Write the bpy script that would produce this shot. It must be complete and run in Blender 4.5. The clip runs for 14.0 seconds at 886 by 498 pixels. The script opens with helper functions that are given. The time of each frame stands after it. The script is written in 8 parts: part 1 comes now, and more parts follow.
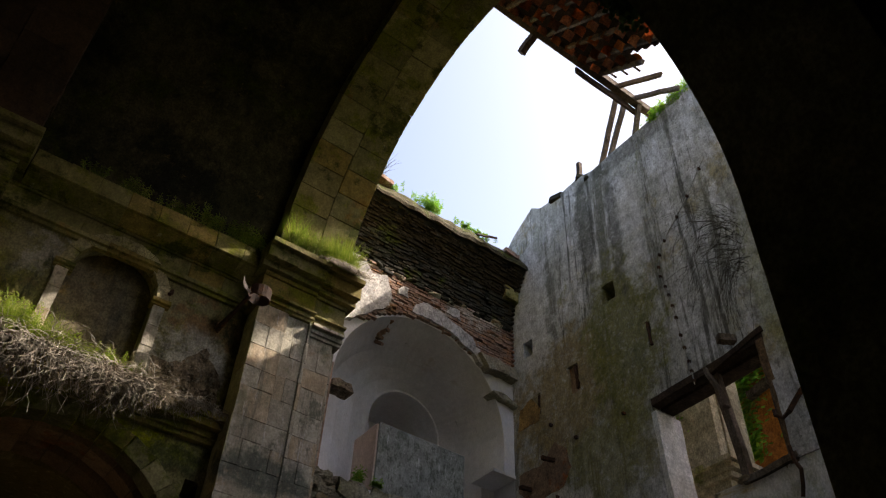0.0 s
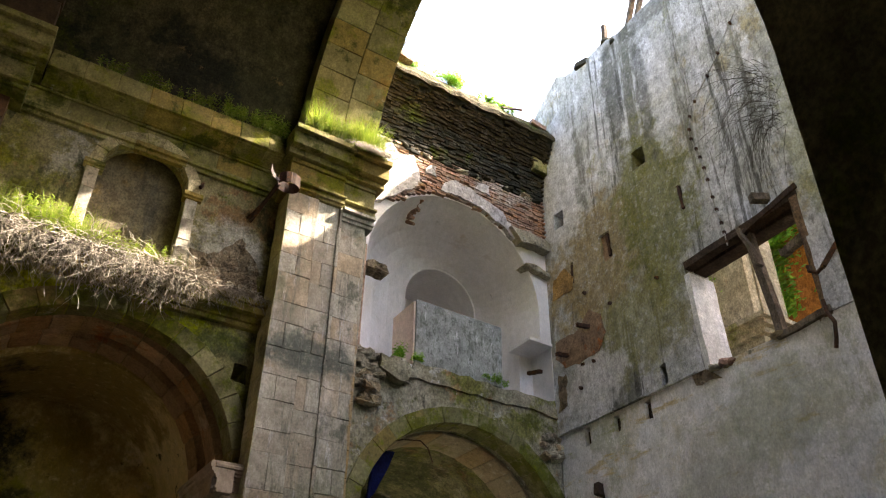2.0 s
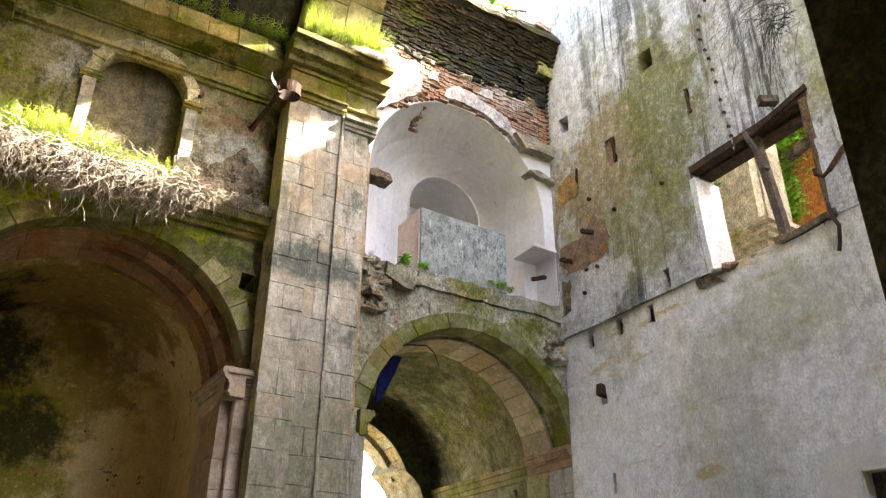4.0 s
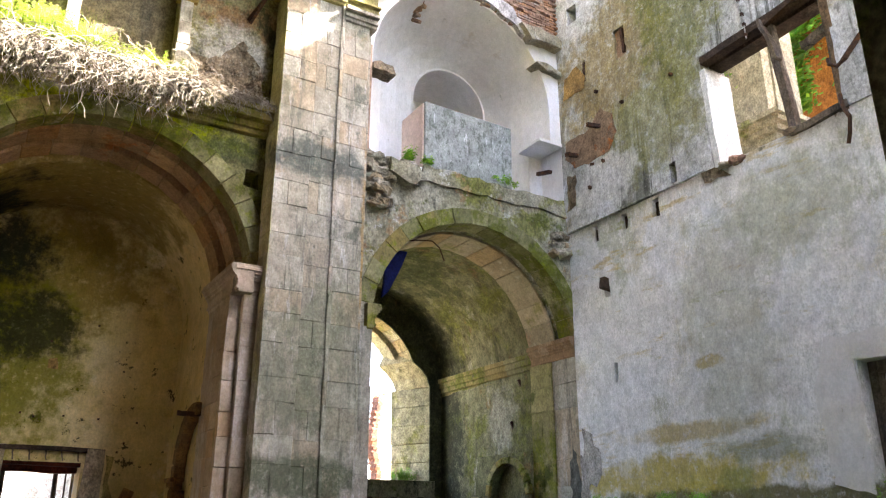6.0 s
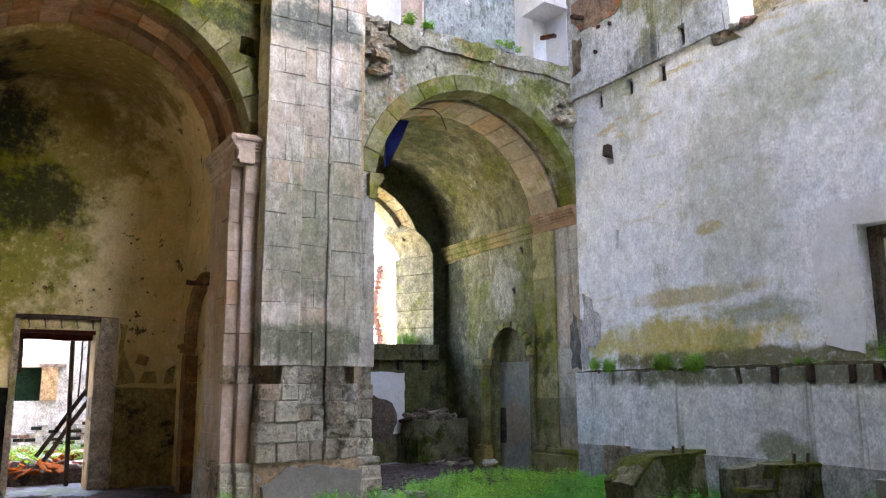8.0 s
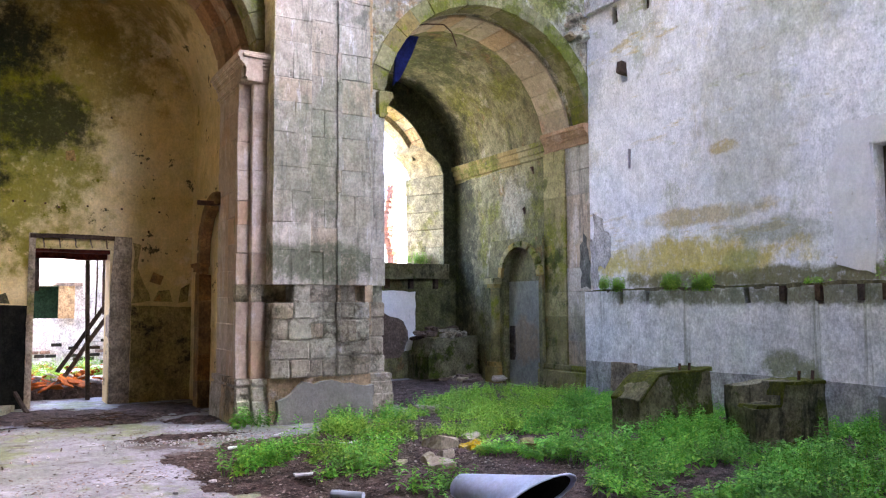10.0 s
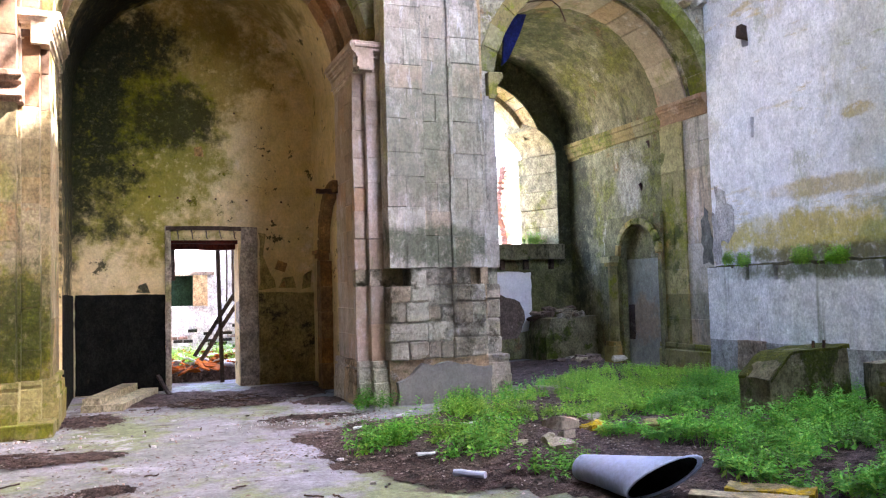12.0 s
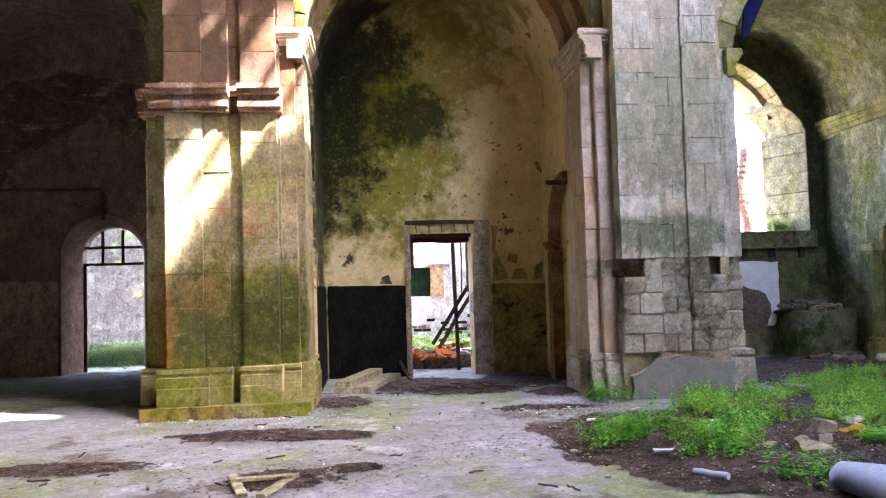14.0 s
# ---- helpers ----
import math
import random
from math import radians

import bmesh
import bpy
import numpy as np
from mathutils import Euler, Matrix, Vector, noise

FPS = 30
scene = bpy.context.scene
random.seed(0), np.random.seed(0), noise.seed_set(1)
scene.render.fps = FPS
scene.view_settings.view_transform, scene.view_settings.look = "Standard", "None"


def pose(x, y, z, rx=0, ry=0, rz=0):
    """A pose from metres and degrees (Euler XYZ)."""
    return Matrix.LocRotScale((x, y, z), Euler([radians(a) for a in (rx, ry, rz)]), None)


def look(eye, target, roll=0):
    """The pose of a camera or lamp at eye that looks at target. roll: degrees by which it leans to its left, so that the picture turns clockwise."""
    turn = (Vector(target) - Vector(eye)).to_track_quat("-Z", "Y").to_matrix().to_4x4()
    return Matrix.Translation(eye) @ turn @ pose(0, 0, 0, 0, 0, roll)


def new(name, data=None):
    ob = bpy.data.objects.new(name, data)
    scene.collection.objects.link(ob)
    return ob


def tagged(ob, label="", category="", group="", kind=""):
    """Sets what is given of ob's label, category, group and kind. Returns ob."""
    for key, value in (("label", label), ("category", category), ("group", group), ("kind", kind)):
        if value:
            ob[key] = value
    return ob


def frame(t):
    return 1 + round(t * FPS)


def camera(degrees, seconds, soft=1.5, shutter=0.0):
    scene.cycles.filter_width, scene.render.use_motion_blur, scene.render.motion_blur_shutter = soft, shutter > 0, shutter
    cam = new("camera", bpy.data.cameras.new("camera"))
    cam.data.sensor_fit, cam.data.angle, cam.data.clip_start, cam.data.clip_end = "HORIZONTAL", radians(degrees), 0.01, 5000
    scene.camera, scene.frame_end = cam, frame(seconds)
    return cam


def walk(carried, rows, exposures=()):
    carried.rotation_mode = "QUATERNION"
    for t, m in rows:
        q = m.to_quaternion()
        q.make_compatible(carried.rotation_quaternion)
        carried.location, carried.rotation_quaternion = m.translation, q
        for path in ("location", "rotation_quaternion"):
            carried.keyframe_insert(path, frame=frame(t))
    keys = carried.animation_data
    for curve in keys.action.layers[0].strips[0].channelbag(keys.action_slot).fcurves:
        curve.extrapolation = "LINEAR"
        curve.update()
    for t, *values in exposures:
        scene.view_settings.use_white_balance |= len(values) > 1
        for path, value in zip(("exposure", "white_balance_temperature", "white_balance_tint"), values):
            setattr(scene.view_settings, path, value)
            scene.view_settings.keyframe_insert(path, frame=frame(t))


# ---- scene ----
cam = camera(58.61, 14.0, 1.2)
PATH = [
    (0.0, pose(0, 0, 1.6, 132.74, -2.17, -36.04)),
    (0.5, pose(0, 0, 1.6, 131.17, -1.89, -35.10)),
    (1.0, pose(0, 0, 1.6, 128.96, -1.71, -33.91)),
    (1.5, pose(0, 0, 1.6, 125.84, -1.10, -32.79)),
    (2.0, pose(0, 0, 1.6, 123.76, -0.70, -32.23)),
    (2.5, pose(0, 0, 1.6, 122.06, -0.75, -32.30)),
    (3.0, pose(0, 0, 1.6, 120.24, -0.57, -32.14)),
    (5.5, pose(0, 0, 1.6, 111.88, -0.18, -31.18)),
    (6.0, pose(0, 0, 1.6, 109.49, -0.10, -31.16)),
    (6.5, pose(0, 0, 1.6, 106.76, 0.01, -30.99)),
    (7.0, pose(0, 0, 1.6, 103.99, 0.11, -30.78)),
    (7.5, pose(0, 0, 1.6, 101.96, 0.18, -30.85)),
    (8.0, pose(0, 0, 1.6, 100.02, 0.38, -30.85)),
    (8.5, pose(0, 0, 1.6, 97.93, 0.57, -31.04)),
    (11.0, pose(0, 0, 1.6, 92.78, 1.54, -27.97)),
    (11.5, pose(0, 0, 1.6, 92.75, 1.55, -24.94)),
    (12.0, pose(0, 0, 1.6, 92.99, 1.57, -21.73)),
    (12.5, pose(0, 0, 1.6, 93.05, 1.62, -18.05)),
    (13.0, pose(0, 0, 1.6, 92.91, 1.70, -14.05)),
    (13.5, pose(0, 0, 1.6, 92.83, 1.60, -9.62)),
    (14.0, pose(0, 0, 1.6, 92.80, 1.59, -5.08)),
]
EXPOSURES = [(0.0, 1.6, 6950, 13), (1.0, 2.15, 6950, 13), (2.0, 3.5, 7100, 13), (3.0, 4.25, 7100, 13), (5.5, 4.76, 6650, 13), (6.5, 4.92, 6300, 14), (8.5, 5.3, 6000, 19), (11.0, 5.56, 5850, 25), (12.5, 5.5, 5800, 23), (14.0, 5.38, 5750, 21)]

walk(cam, PATH, EXPOSURES)

# --- world, sun ---
SUN_DIR = Vector((1.0, -0.46, 1.12)).normalized()
world = bpy.data.worlds.new("sky")
scene.world = world
world.use_nodes = True
wn = world.node_tree.nodes
sky = wn.new("ShaderNodeTexSky")
sky.sky_type = "NISHITA"
sky.sun_disc = False
sky.sun_elevation = math.asin(SUN_DIR.z)
sky.sun_rotation = math.atan2(SUN_DIR.x, SUN_DIR.y)
sky.air_density, sky.dust_density, sky.ozone_density = 1.0, 4.5, 1.0
wn["Background"].inputs["Strength"].default_value = 0.13
world.node_tree.links.new(sky.outputs[0], wn["Background"].inputs["Color"])
sun_data = bpy.data.lights.new("sun", "SUN")
sun_data.energy, sun_data.angle, sun_data.color = 3.8, radians(0.55), (1.0, 0.93, 0.82)
sun = new("sun", sun_data)
sun.matrix_world = look(SUN_DIR * 60, (0, 0, 0))


# --- material helpers ---
class Surf:
    """A procedural surface: a base colour and layers of stains over it, in world metres."""

    def __init__(self, name, rough=0.9, metal=0.0, spec=0.3):
        self.m = bpy.data.materials.new(name)
        self.m.use_nodes = True
        self.t = self.m.node_tree
        self.b = self.t.nodes["Principled BSDF"]
        self.b.inputs["Roughness"].default_value = rough
        self.b.inputs["Metallic"].default_value = metal
        self.b.inputs["Specular IOR Level"].default_value = spec
        self.pos = self.t.nodes.new("ShaderNodeNewGeometry").outputs["Position"]
        self.height = None

    def put(self, socket, value):
        if isinstance(value, bpy.types.NodeSocket):
            self.t.links.new(value, socket)
        elif isinstance(value, tuple) and len(value) == 3 and socket.type == "RGBA":
            socket.default_value = (*value, 1)
        else:
            socket.default_value = value

    def math(self, op, a, b=0.0):
        n = self.t.nodes.new("ShaderNodeMath")
        n.operation = op
        self.put(n.inputs[0], a)
        self.put(n.inputs[1], b)
        return n.outputs[0]

    def noise(self, scale, stretch=(1, 1, 1), shift=0.0, detail=5.0, rough=0.6):
        mp = self.t.nodes.new("ShaderNodeMapping")
        self.put(mp.inputs["Vector"], self.pos)
        mp.inputs["Location"].default_value = (shift * 7.3, shift * 3.1, shift * 5.7)
        mp.inputs["Scale"].default_value = stretch
        n = self.t.nodes.new("ShaderNodeTexNoise")
        n.inputs["Scale"].default_value = scale
        n.inputs["Detail"].default_value = detail
        n.inputs["Roughness"].default_value = rough
        self.t.links.new(mp.outputs[0], n.inputs["Vector"])
        return n.outputs["Fac"]

    def ramp(self, fac, lo, hi, top=1.0):
        n = self.t.nodes.new("ShaderNodeMapRange")
        n.interpolation_type = "SMOOTHSTEP"
        self.put(n.inputs["Value"], fac)
        n.inputs["From Min"].default_value, n.inputs["From Max"].default_value = lo, hi
        n.inputs["To Max"].default_value = top
        return n.outputs[0]

    def mix(self, fac, a, b, blend="MIX"):
        n = self.t.nodes.new("ShaderNodeMix")
        n.data_type, n.blend_type = "RGBA", blend
        self.put(n.inputs[0], fac)
        self.put(n.inputs[6], a)
        self.put(n.inputs[7], b)
        return n.outputs[2]

    def mottle(self, colour, scale, lo, hi, dark, light, shift):
        """Uneven tone at one scale, from dark to light."""
        n = self.t.nodes.new("ShaderNodeMapRange")
        self.put(n.inputs["Value"], self.noise(scale, (1, 1, 0.75), shift, detail=9, rough=0.72))
        for key, value in (("From Min", lo), ("From Max", hi), ("To Min", dark), ("To Max", light)):
            n.inputs[key].default_value = value
        v = self.t.nodes.new("ShaderNodeVectorMath")
        v.operation = "SCALE"
        self.put(v.inputs[0], colour)
        self.put(v.inputs["Scale"], n.outputs[0])
        return v.outputs[0]

    def random(self):
        return self.t.nodes.new("ShaderNodeObjectInfo").outputs["Random"]

    def island(self):
        return self.t.nodes.new("ShaderNodeNewGeometry").outputs["Random Per Island"]

    def done(self, colour, bump=None, strength=0.5, depth=0.02):
        self.put(self.b.inputs["Base Color"], colour)
        if bump is not None:
            n = self.t.nodes.new("ShaderNodeBump")
            n.inputs["Strength"].default_value, n.inputs["Distance"].default_value = strength, depth
            self.put(n.inputs["Height"], bump)
            self.t.links.new(n.outputs[0], self.b.inputs["Normal"])
        return self.m


def weathered(name, base, second, layers=(), rough=0.92, grain=0.25, vary=0.0, depth=0.03, strength=0.6, spec=0.2, spots=(), pits=0.4, bite=1.0):
    """base and second mixed broadly; layers of (colour, scale, lo, hi, amount, stretch, relief);
    spots of (colour, centre, radii, amount) are single large ragged patches: stains, some painted light or shade."""
    s = Surf(name, rough, spec=spec)
    c = s.mix(s.ramp(s.noise(0.9, detail=6), 0.35, 0.65), base, second)
    if vary:
        r = s.random()
        c = s.mix(s.math("MULTIPLY", r, vary), c, tuple(v * 0.5 for v in base))
        w = s.math("FRACT", s.math("MULTIPLY", r, 5.37))
        c = s.mix(s.ramp(w, 0.60, 0.95, vary * 1.3), c, (base[0] * 1.2, base[1] * 0.92, base[2] * 0.66))
        c = s.mix(s.ramp(w, 0.32, 0.05, vary * 1.3), c, tuple(min(0.72, v * 1.5) for v in base))
    fine = s.noise(14, detail=10, rough=0.75)
    h = s.math("MULTIPLY", fine, 0.45)
    for k, (col, scale, lo, hi, amount, stretch, relief) in enumerate(layers):
        mid, half = (lo + hi) / 2, (hi - lo) * 0.3
        f = s.ramp(s.noise(scale, stretch, 1.7 * k + 0.6, detail=12, rough=0.73), mid - half, mid + half)
        c = s.mix(s.math("MULTIPLY", f, amount), c, col)
        if relief:
            h = s.math("ADD", h, s.math("MULTIPLY", f, relief))
    for k, (col, centre, radii, amount) in enumerate(spots):
        v = s.t.nodes.new("ShaderNodeVectorMath")
        v.operation = "SUBTRACT"
        s.put(v.inputs[0], s.pos)
        v.inputs[1].default_value = centre
        d = s.t.nodes.new("ShaderNodeVectorMath")
        d.operation = "DIVIDE"
        s.t.links.new(v.outputs[0], d.inputs[0])
        d.inputs[1].default_value = radii
        ln = s.t.nodes.new("ShaderNodeVectorMath")
        ln.operation = "LENGTH"
        s.t.links.new(d.outputs[0], ln.inputs[0])
        e = s.math("ADD", ln.outputs["Value"], s.math("MULTIPLY", s.noise(2.2, NONE, 9.1 + k, detail=10, rough=0.72), 2.4))
        f = s.math("MULTIPLY", s.ramp(e, 2.3, 1.75), s.ramp(s.noise(8, NONE, 3.3 + k, detail=8, rough=0.7), 0.24, 0.48))
        c = s.mix(s.math("MULTIPLY", f, amount), c, col)
    g = s.noise(30, detail=8, rough=0.8, shift=2.2)
    c = s.mix(s.ramp(g, 0.40, 0.68, grain), c, tuple(v * 0.3 for v in base))
    p = s.noise(9, detail=9, rough=0.78, shift=4.4)
    c = s.mix(s.ramp(p, 0.52, 0.68, pits), c, tuple(v * 0.42 for v in second))
    c = s.mix(s.ramp(p, 0.46, 0.34, pits * 0.7), c, tuple(min(0.85, v * 1.3) for v in base))
    if bite:
        c = s.mottle(c, 6.0, 0.30, 0.66, 1 - 0.62 * bite, 1 + 0.30 * bite, 6.1)
        c = s.mottle(c, 30.0, 0.42, 0.58, 1 - 0.34 * bite, 1 + 0.20 * bite, 7.7)
        h = s.math("ADD", h, s.math("MULTIPLY", p, 0.5))
    hs = s.t.nodes.new("ShaderNodeHueSaturation")
    hs.inputs["Saturation"].default_value = 1.24
    s.put(hs.inputs["Color"], c)
    return s.done(hs.outputs[0], h, strength, depth)


NONE = (1, 1, 1)
DOWN = (1, 1, 0.16)      # streaks that run down
FLAT = (0.5, 0.5, 2.2)   # bands
GREEN, MOSS, DARK = (0.19, 0.19, 0.045), (0.075, 0.095, 0.016), (0.045, 0.045, 0.038)
limestone = weathered("limestone", (0.50, 0.455, 0.39), (0.37, 0.34, 0.28), [
    ((0.58, 0.535, 0.49), 1.0, 0.48, 0.64, 0.7, (1, 1, 0.25), 0), ((0.19, 0.195, 0.14), 0.9, 0.48, 0.64, 0.72, (1, 1, 0.45), 0),
    ((0.14, 0.14, 0.12), 5.0, 0.50, 0.64, 0.6, (1, 1, 0.09), 0), ((0.38, 0.27, 0.17), 1.0, 0.58, 0.70, 0.5, NONE, 0),
    ((0.60, 0.575, 0.55), 8.0, 0.57, 0.66, 0.65, (1, 1, 0.12), 0.2), ((0.085, 0.095, 0.075), 2.0, 0.55, 0.68, 0.7, (1, 1, 0.7), -0.2)], vary=0.26, grain=0.2, pits=0.35, bite=0.6,
    # first spot: lichen on the west flank, with bounced light put into its colour
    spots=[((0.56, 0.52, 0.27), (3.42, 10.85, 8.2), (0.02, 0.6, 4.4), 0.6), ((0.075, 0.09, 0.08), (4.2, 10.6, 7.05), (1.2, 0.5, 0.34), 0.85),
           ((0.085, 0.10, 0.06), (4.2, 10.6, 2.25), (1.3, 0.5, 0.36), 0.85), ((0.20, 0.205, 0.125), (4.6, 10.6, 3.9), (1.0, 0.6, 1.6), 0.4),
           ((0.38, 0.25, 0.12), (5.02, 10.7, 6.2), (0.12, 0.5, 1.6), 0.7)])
soffit_stone = weathered("pale_soffit_stone", (0.47, 0.40, 0.31), (0.36, 0.31, 0.225), [((0.44, 0.29, 0.21), 1.2, 0.54, 0.66, 0.6, NONE, 0),
    ((0.24, 0.24, 0.10), 1.0, 0.52, 0.66, 0.7, NONE, 0), ((0.09, 0.085, 0.06), 2.0, 0.58, 0.70, 0.7, NONE, 0), ((0.56, 0.51, 0.43), 3.0, 0.58, 0.68, 0.6, NONE, 0.2)], vary=0.3, bite=0.5)
soffit_rose = weathered("rosy_soffit_stone", (0.40, 0.285, 0.20), (0.29, 0.20, 0.13), [((0.46, 0.37, 0.29), 1.1, 0.52, 0.66, 0.7, NONE, 0),
    ((0.37, 0.15, 0.08), 1.3, 0.56, 0.68, 0.6, NONE, 0), ((0.10, 0.08, 0.055), 1.8, 0.56, 0.70, 0.7, NONE, 0)], vary=0.3, bite=0.5)
side_render = weathered("pale_pinkish_render", (0.66, 0.56, 0.50), (0.56, 0.47, 0.41), [((0.42, 0.36, 0.30), 2.0, 0.56, 0.70, 0.5, DOWN, 0)], grain=0.1, pits=0.12, bite=0.3)
limestone_worn = weathered("eroded_limestone", (0.53, 0.475, 0.39), (0.38, 0.34, 0.26), [
    ((0.56, 0.53, 0.50), 1.4, 0.52, 0.64, 0.6, NONE, 0.3), ((0.14, 0.13, 0.095), 1.6, 0.48, 0.64, 0.8, NONE, -0.6), ((0.23, 0.225, 0.10), 1.1, 0.54, 0.70, 0.7, NONE, 0),
    ((0.075, 0.075, 0.06), 1.2, 0.56, 0.68, 0.7, FLAT, 0), ((0.54, 0.49, 0.41), 5.0, 0.56, 0.66, 0.6, NONE, 0.6)], vary=0.35, depth=0.07, strength=1.0, bite=0.65, grain=0.15)
limestone_mossy = weathered("mossy_limestone", (0.31, 0.275, 0.155), (0.18, 0.165, 0.075), [
    ((0.28, 0.165, 0.07), 0.9, 0.55, 0.68, 0.6, NONE, 0), ((0.155, 0.165, 0.03), 0.9, 0.46, 0.62, 0.8, NONE, 0), ((0.05, 0.062, 0.013), 1.4, 0.51, 0.65, 0.85, NONE, 0.3),
    ((0.045, 0.045, 0.033), 2.2, 0.56, 0.70, 0.7, (1, 1, 0.4), 0), ((0.50, 0.47, 0.39), 3.5, 0.61, 0.71, 0.55, NONE, 0.2)], vary=0.4, bite=0.65, pits=0.3, grain=0.18)
ring_mossy = weathered("moss_grown_arch_stone", (0.27, 0.25, 0.155), (0.16, 0.155, 0.075), [((0.10, 0.115, 0.022), 1.1, 0.44, 0.60, 0.85, NONE, 0.3), ((0.17, 0.19, 0.03), 2.0, 0.52, 0.66, 0.7, NONE, 0.2),
    ((0.42, 0.385, 0.31), 2.2, 0.58, 0.68, 0.6, NONE, 0.1), ((0.05, 0.05, 0.035), 2.4, 0.56, 0.70, 0.7, NONE, 0)], vary=0.4, bite=0.6)
pilaster_brown = weathered("dark_brown_pilaster", (0.135, 0.092, 0.066), (0.09, 0.062, 0.045), [((0.17, 0.10, 0.06), 1.2, 0.54, 0.68, 0.6, DOWN, 0), ((0.06, 0.045, 0.035), 1.6, 0.50, 0.66, 0.7, DOWN, 0)], vary=0.3, bite=0.5)
stone_rose = weathered("rose_limestone", (0.29, 0.20, 0.15), (0.20, 0.13, 0.09), [
    ((0.34, 0.135, 0.075), 1.1, 0.52, 0.72, 0.7, NONE, 0), ((0.11, 0.09, 0.07), 1.8, 0.50, 0.70, 0.8, DOWN, 0),
    ((0.48, 0.44, 0.41), 2.0, 0.56, 0.66, 0.6, DOWN, 0), (GREEN, 1.5, 0.60, 0.72, 0.5, NONE, 0)], vary=0.35)
plaster_green = weathered("mossy_plaster", (0.30, 0.27, 0.175), (0.18, 0.165, 0.075), [
    ((0.44, 0.42, 0.385), 0.9, 0.52, 0.62, 0.7, NONE, 0.3), ((0.30, 0.18, 0.11), 0.9, 0.54, 0.64, 0.7, NONE, -0.4),
    ((0.15, 0.155, 0.028), 0.7, 0.46, 0.64, 0.85, NONE, 0), ((0.035, 0.04, 0.022), 1.5, 0.52, 0.66, 0.85, (1, 1, 0.4), 0),
    ((0.10, 0.13, 0.014), 2.2, 0.57, 0.70, 0.85, NONE, 0.2)],
    spots=[((0.60, 0.57, 0.53), (2.75, 11.1, 8.7), (0.6, 0.4, 0.7), 0.75), ((0.34, 0.37, 0.04), (1.3, 11.1, 7.2), (2.0, 0.4, 0.4), 0.75), ((0.07, 0.085, 0.04), (2.9, 11.1, 7.1), (0.5, 0.4, 0.3), 0.8)])
plaster_grey = weathered("stained_grey_plaster", (0.66, 0.66, 0.68), (0.46, 0.46, 0.44), [
    ((0.78, 0.78, 0.82), 1.2, 0.50, 0.60, 0.8, (1, 1, 0.35), 0.25), ((0.36, 0.30, 0.17), 0.55, 0.52, 0.66, 0.75, (1, 1, 0.8), 0),
    ((0.15, 0.15, 0.125), 1.4, 0.49, 0.62, 0.85, (1, 1, 0.09), 0), ((0.22, 0.23, 0.07), 0.8, 0.56, 0.70, 0.65, (1, 1, 0.6), 0),
    ((0.06, 0.06, 0.052), 3.0, 0.54, 0.65, 0.85, (1, 1, 0.06), 0), ((0.17, 0.17, 0.15), 9.0, 0.52, 0.64, 0.6, (1, 1, 0.6), -0.4)],
    spots=[((0.30, 0.235, 0.125), (9.5, 9.6, 10.2), (2, 1.8, 1.6), 0.85), ((0.18, 0.18, 0.06), (9.5, 7.9, 10.6), (2, 1.1, 2.4), 0.85),
           ((0.09, 0.09, 0.075), (9.5, 8.55, 13.9), (2, 0.28, 2.2), 0.8), ((0.09, 0.09, 0.075), (9.5, 7.7, 13.4), (2, 0.2, 2.0), 0.7),
           ((0.27, 0.26, 0.12), (9.5, 8.6, 8.3), (2, 1.5, 1.1), 0.75), ((0.80, 0.80, 0.84), (9.5, 10.4, 12.6), (2, 0.8, 2.0), 0.7),
           ((0.80, 0.80, 0.84), (9.5, 7.3, 13.0), (2, 0.35, 1.6), 0.6), ((0.80, 0.78, 0.78), (9.5, 9.9, 7.7), (2, 0.9, 0.6), 0.7),
           ((0.10, 0.10, 0.08), (9.5, 7.0, 15.2), (2, 1.8, 0.35), 0.6), ((0.30, 0.31, 0.15), (9.5, 4.9, 10.0), (2, 0.35, 1.6), 0.5)], grain=0.25, bite=0.7)
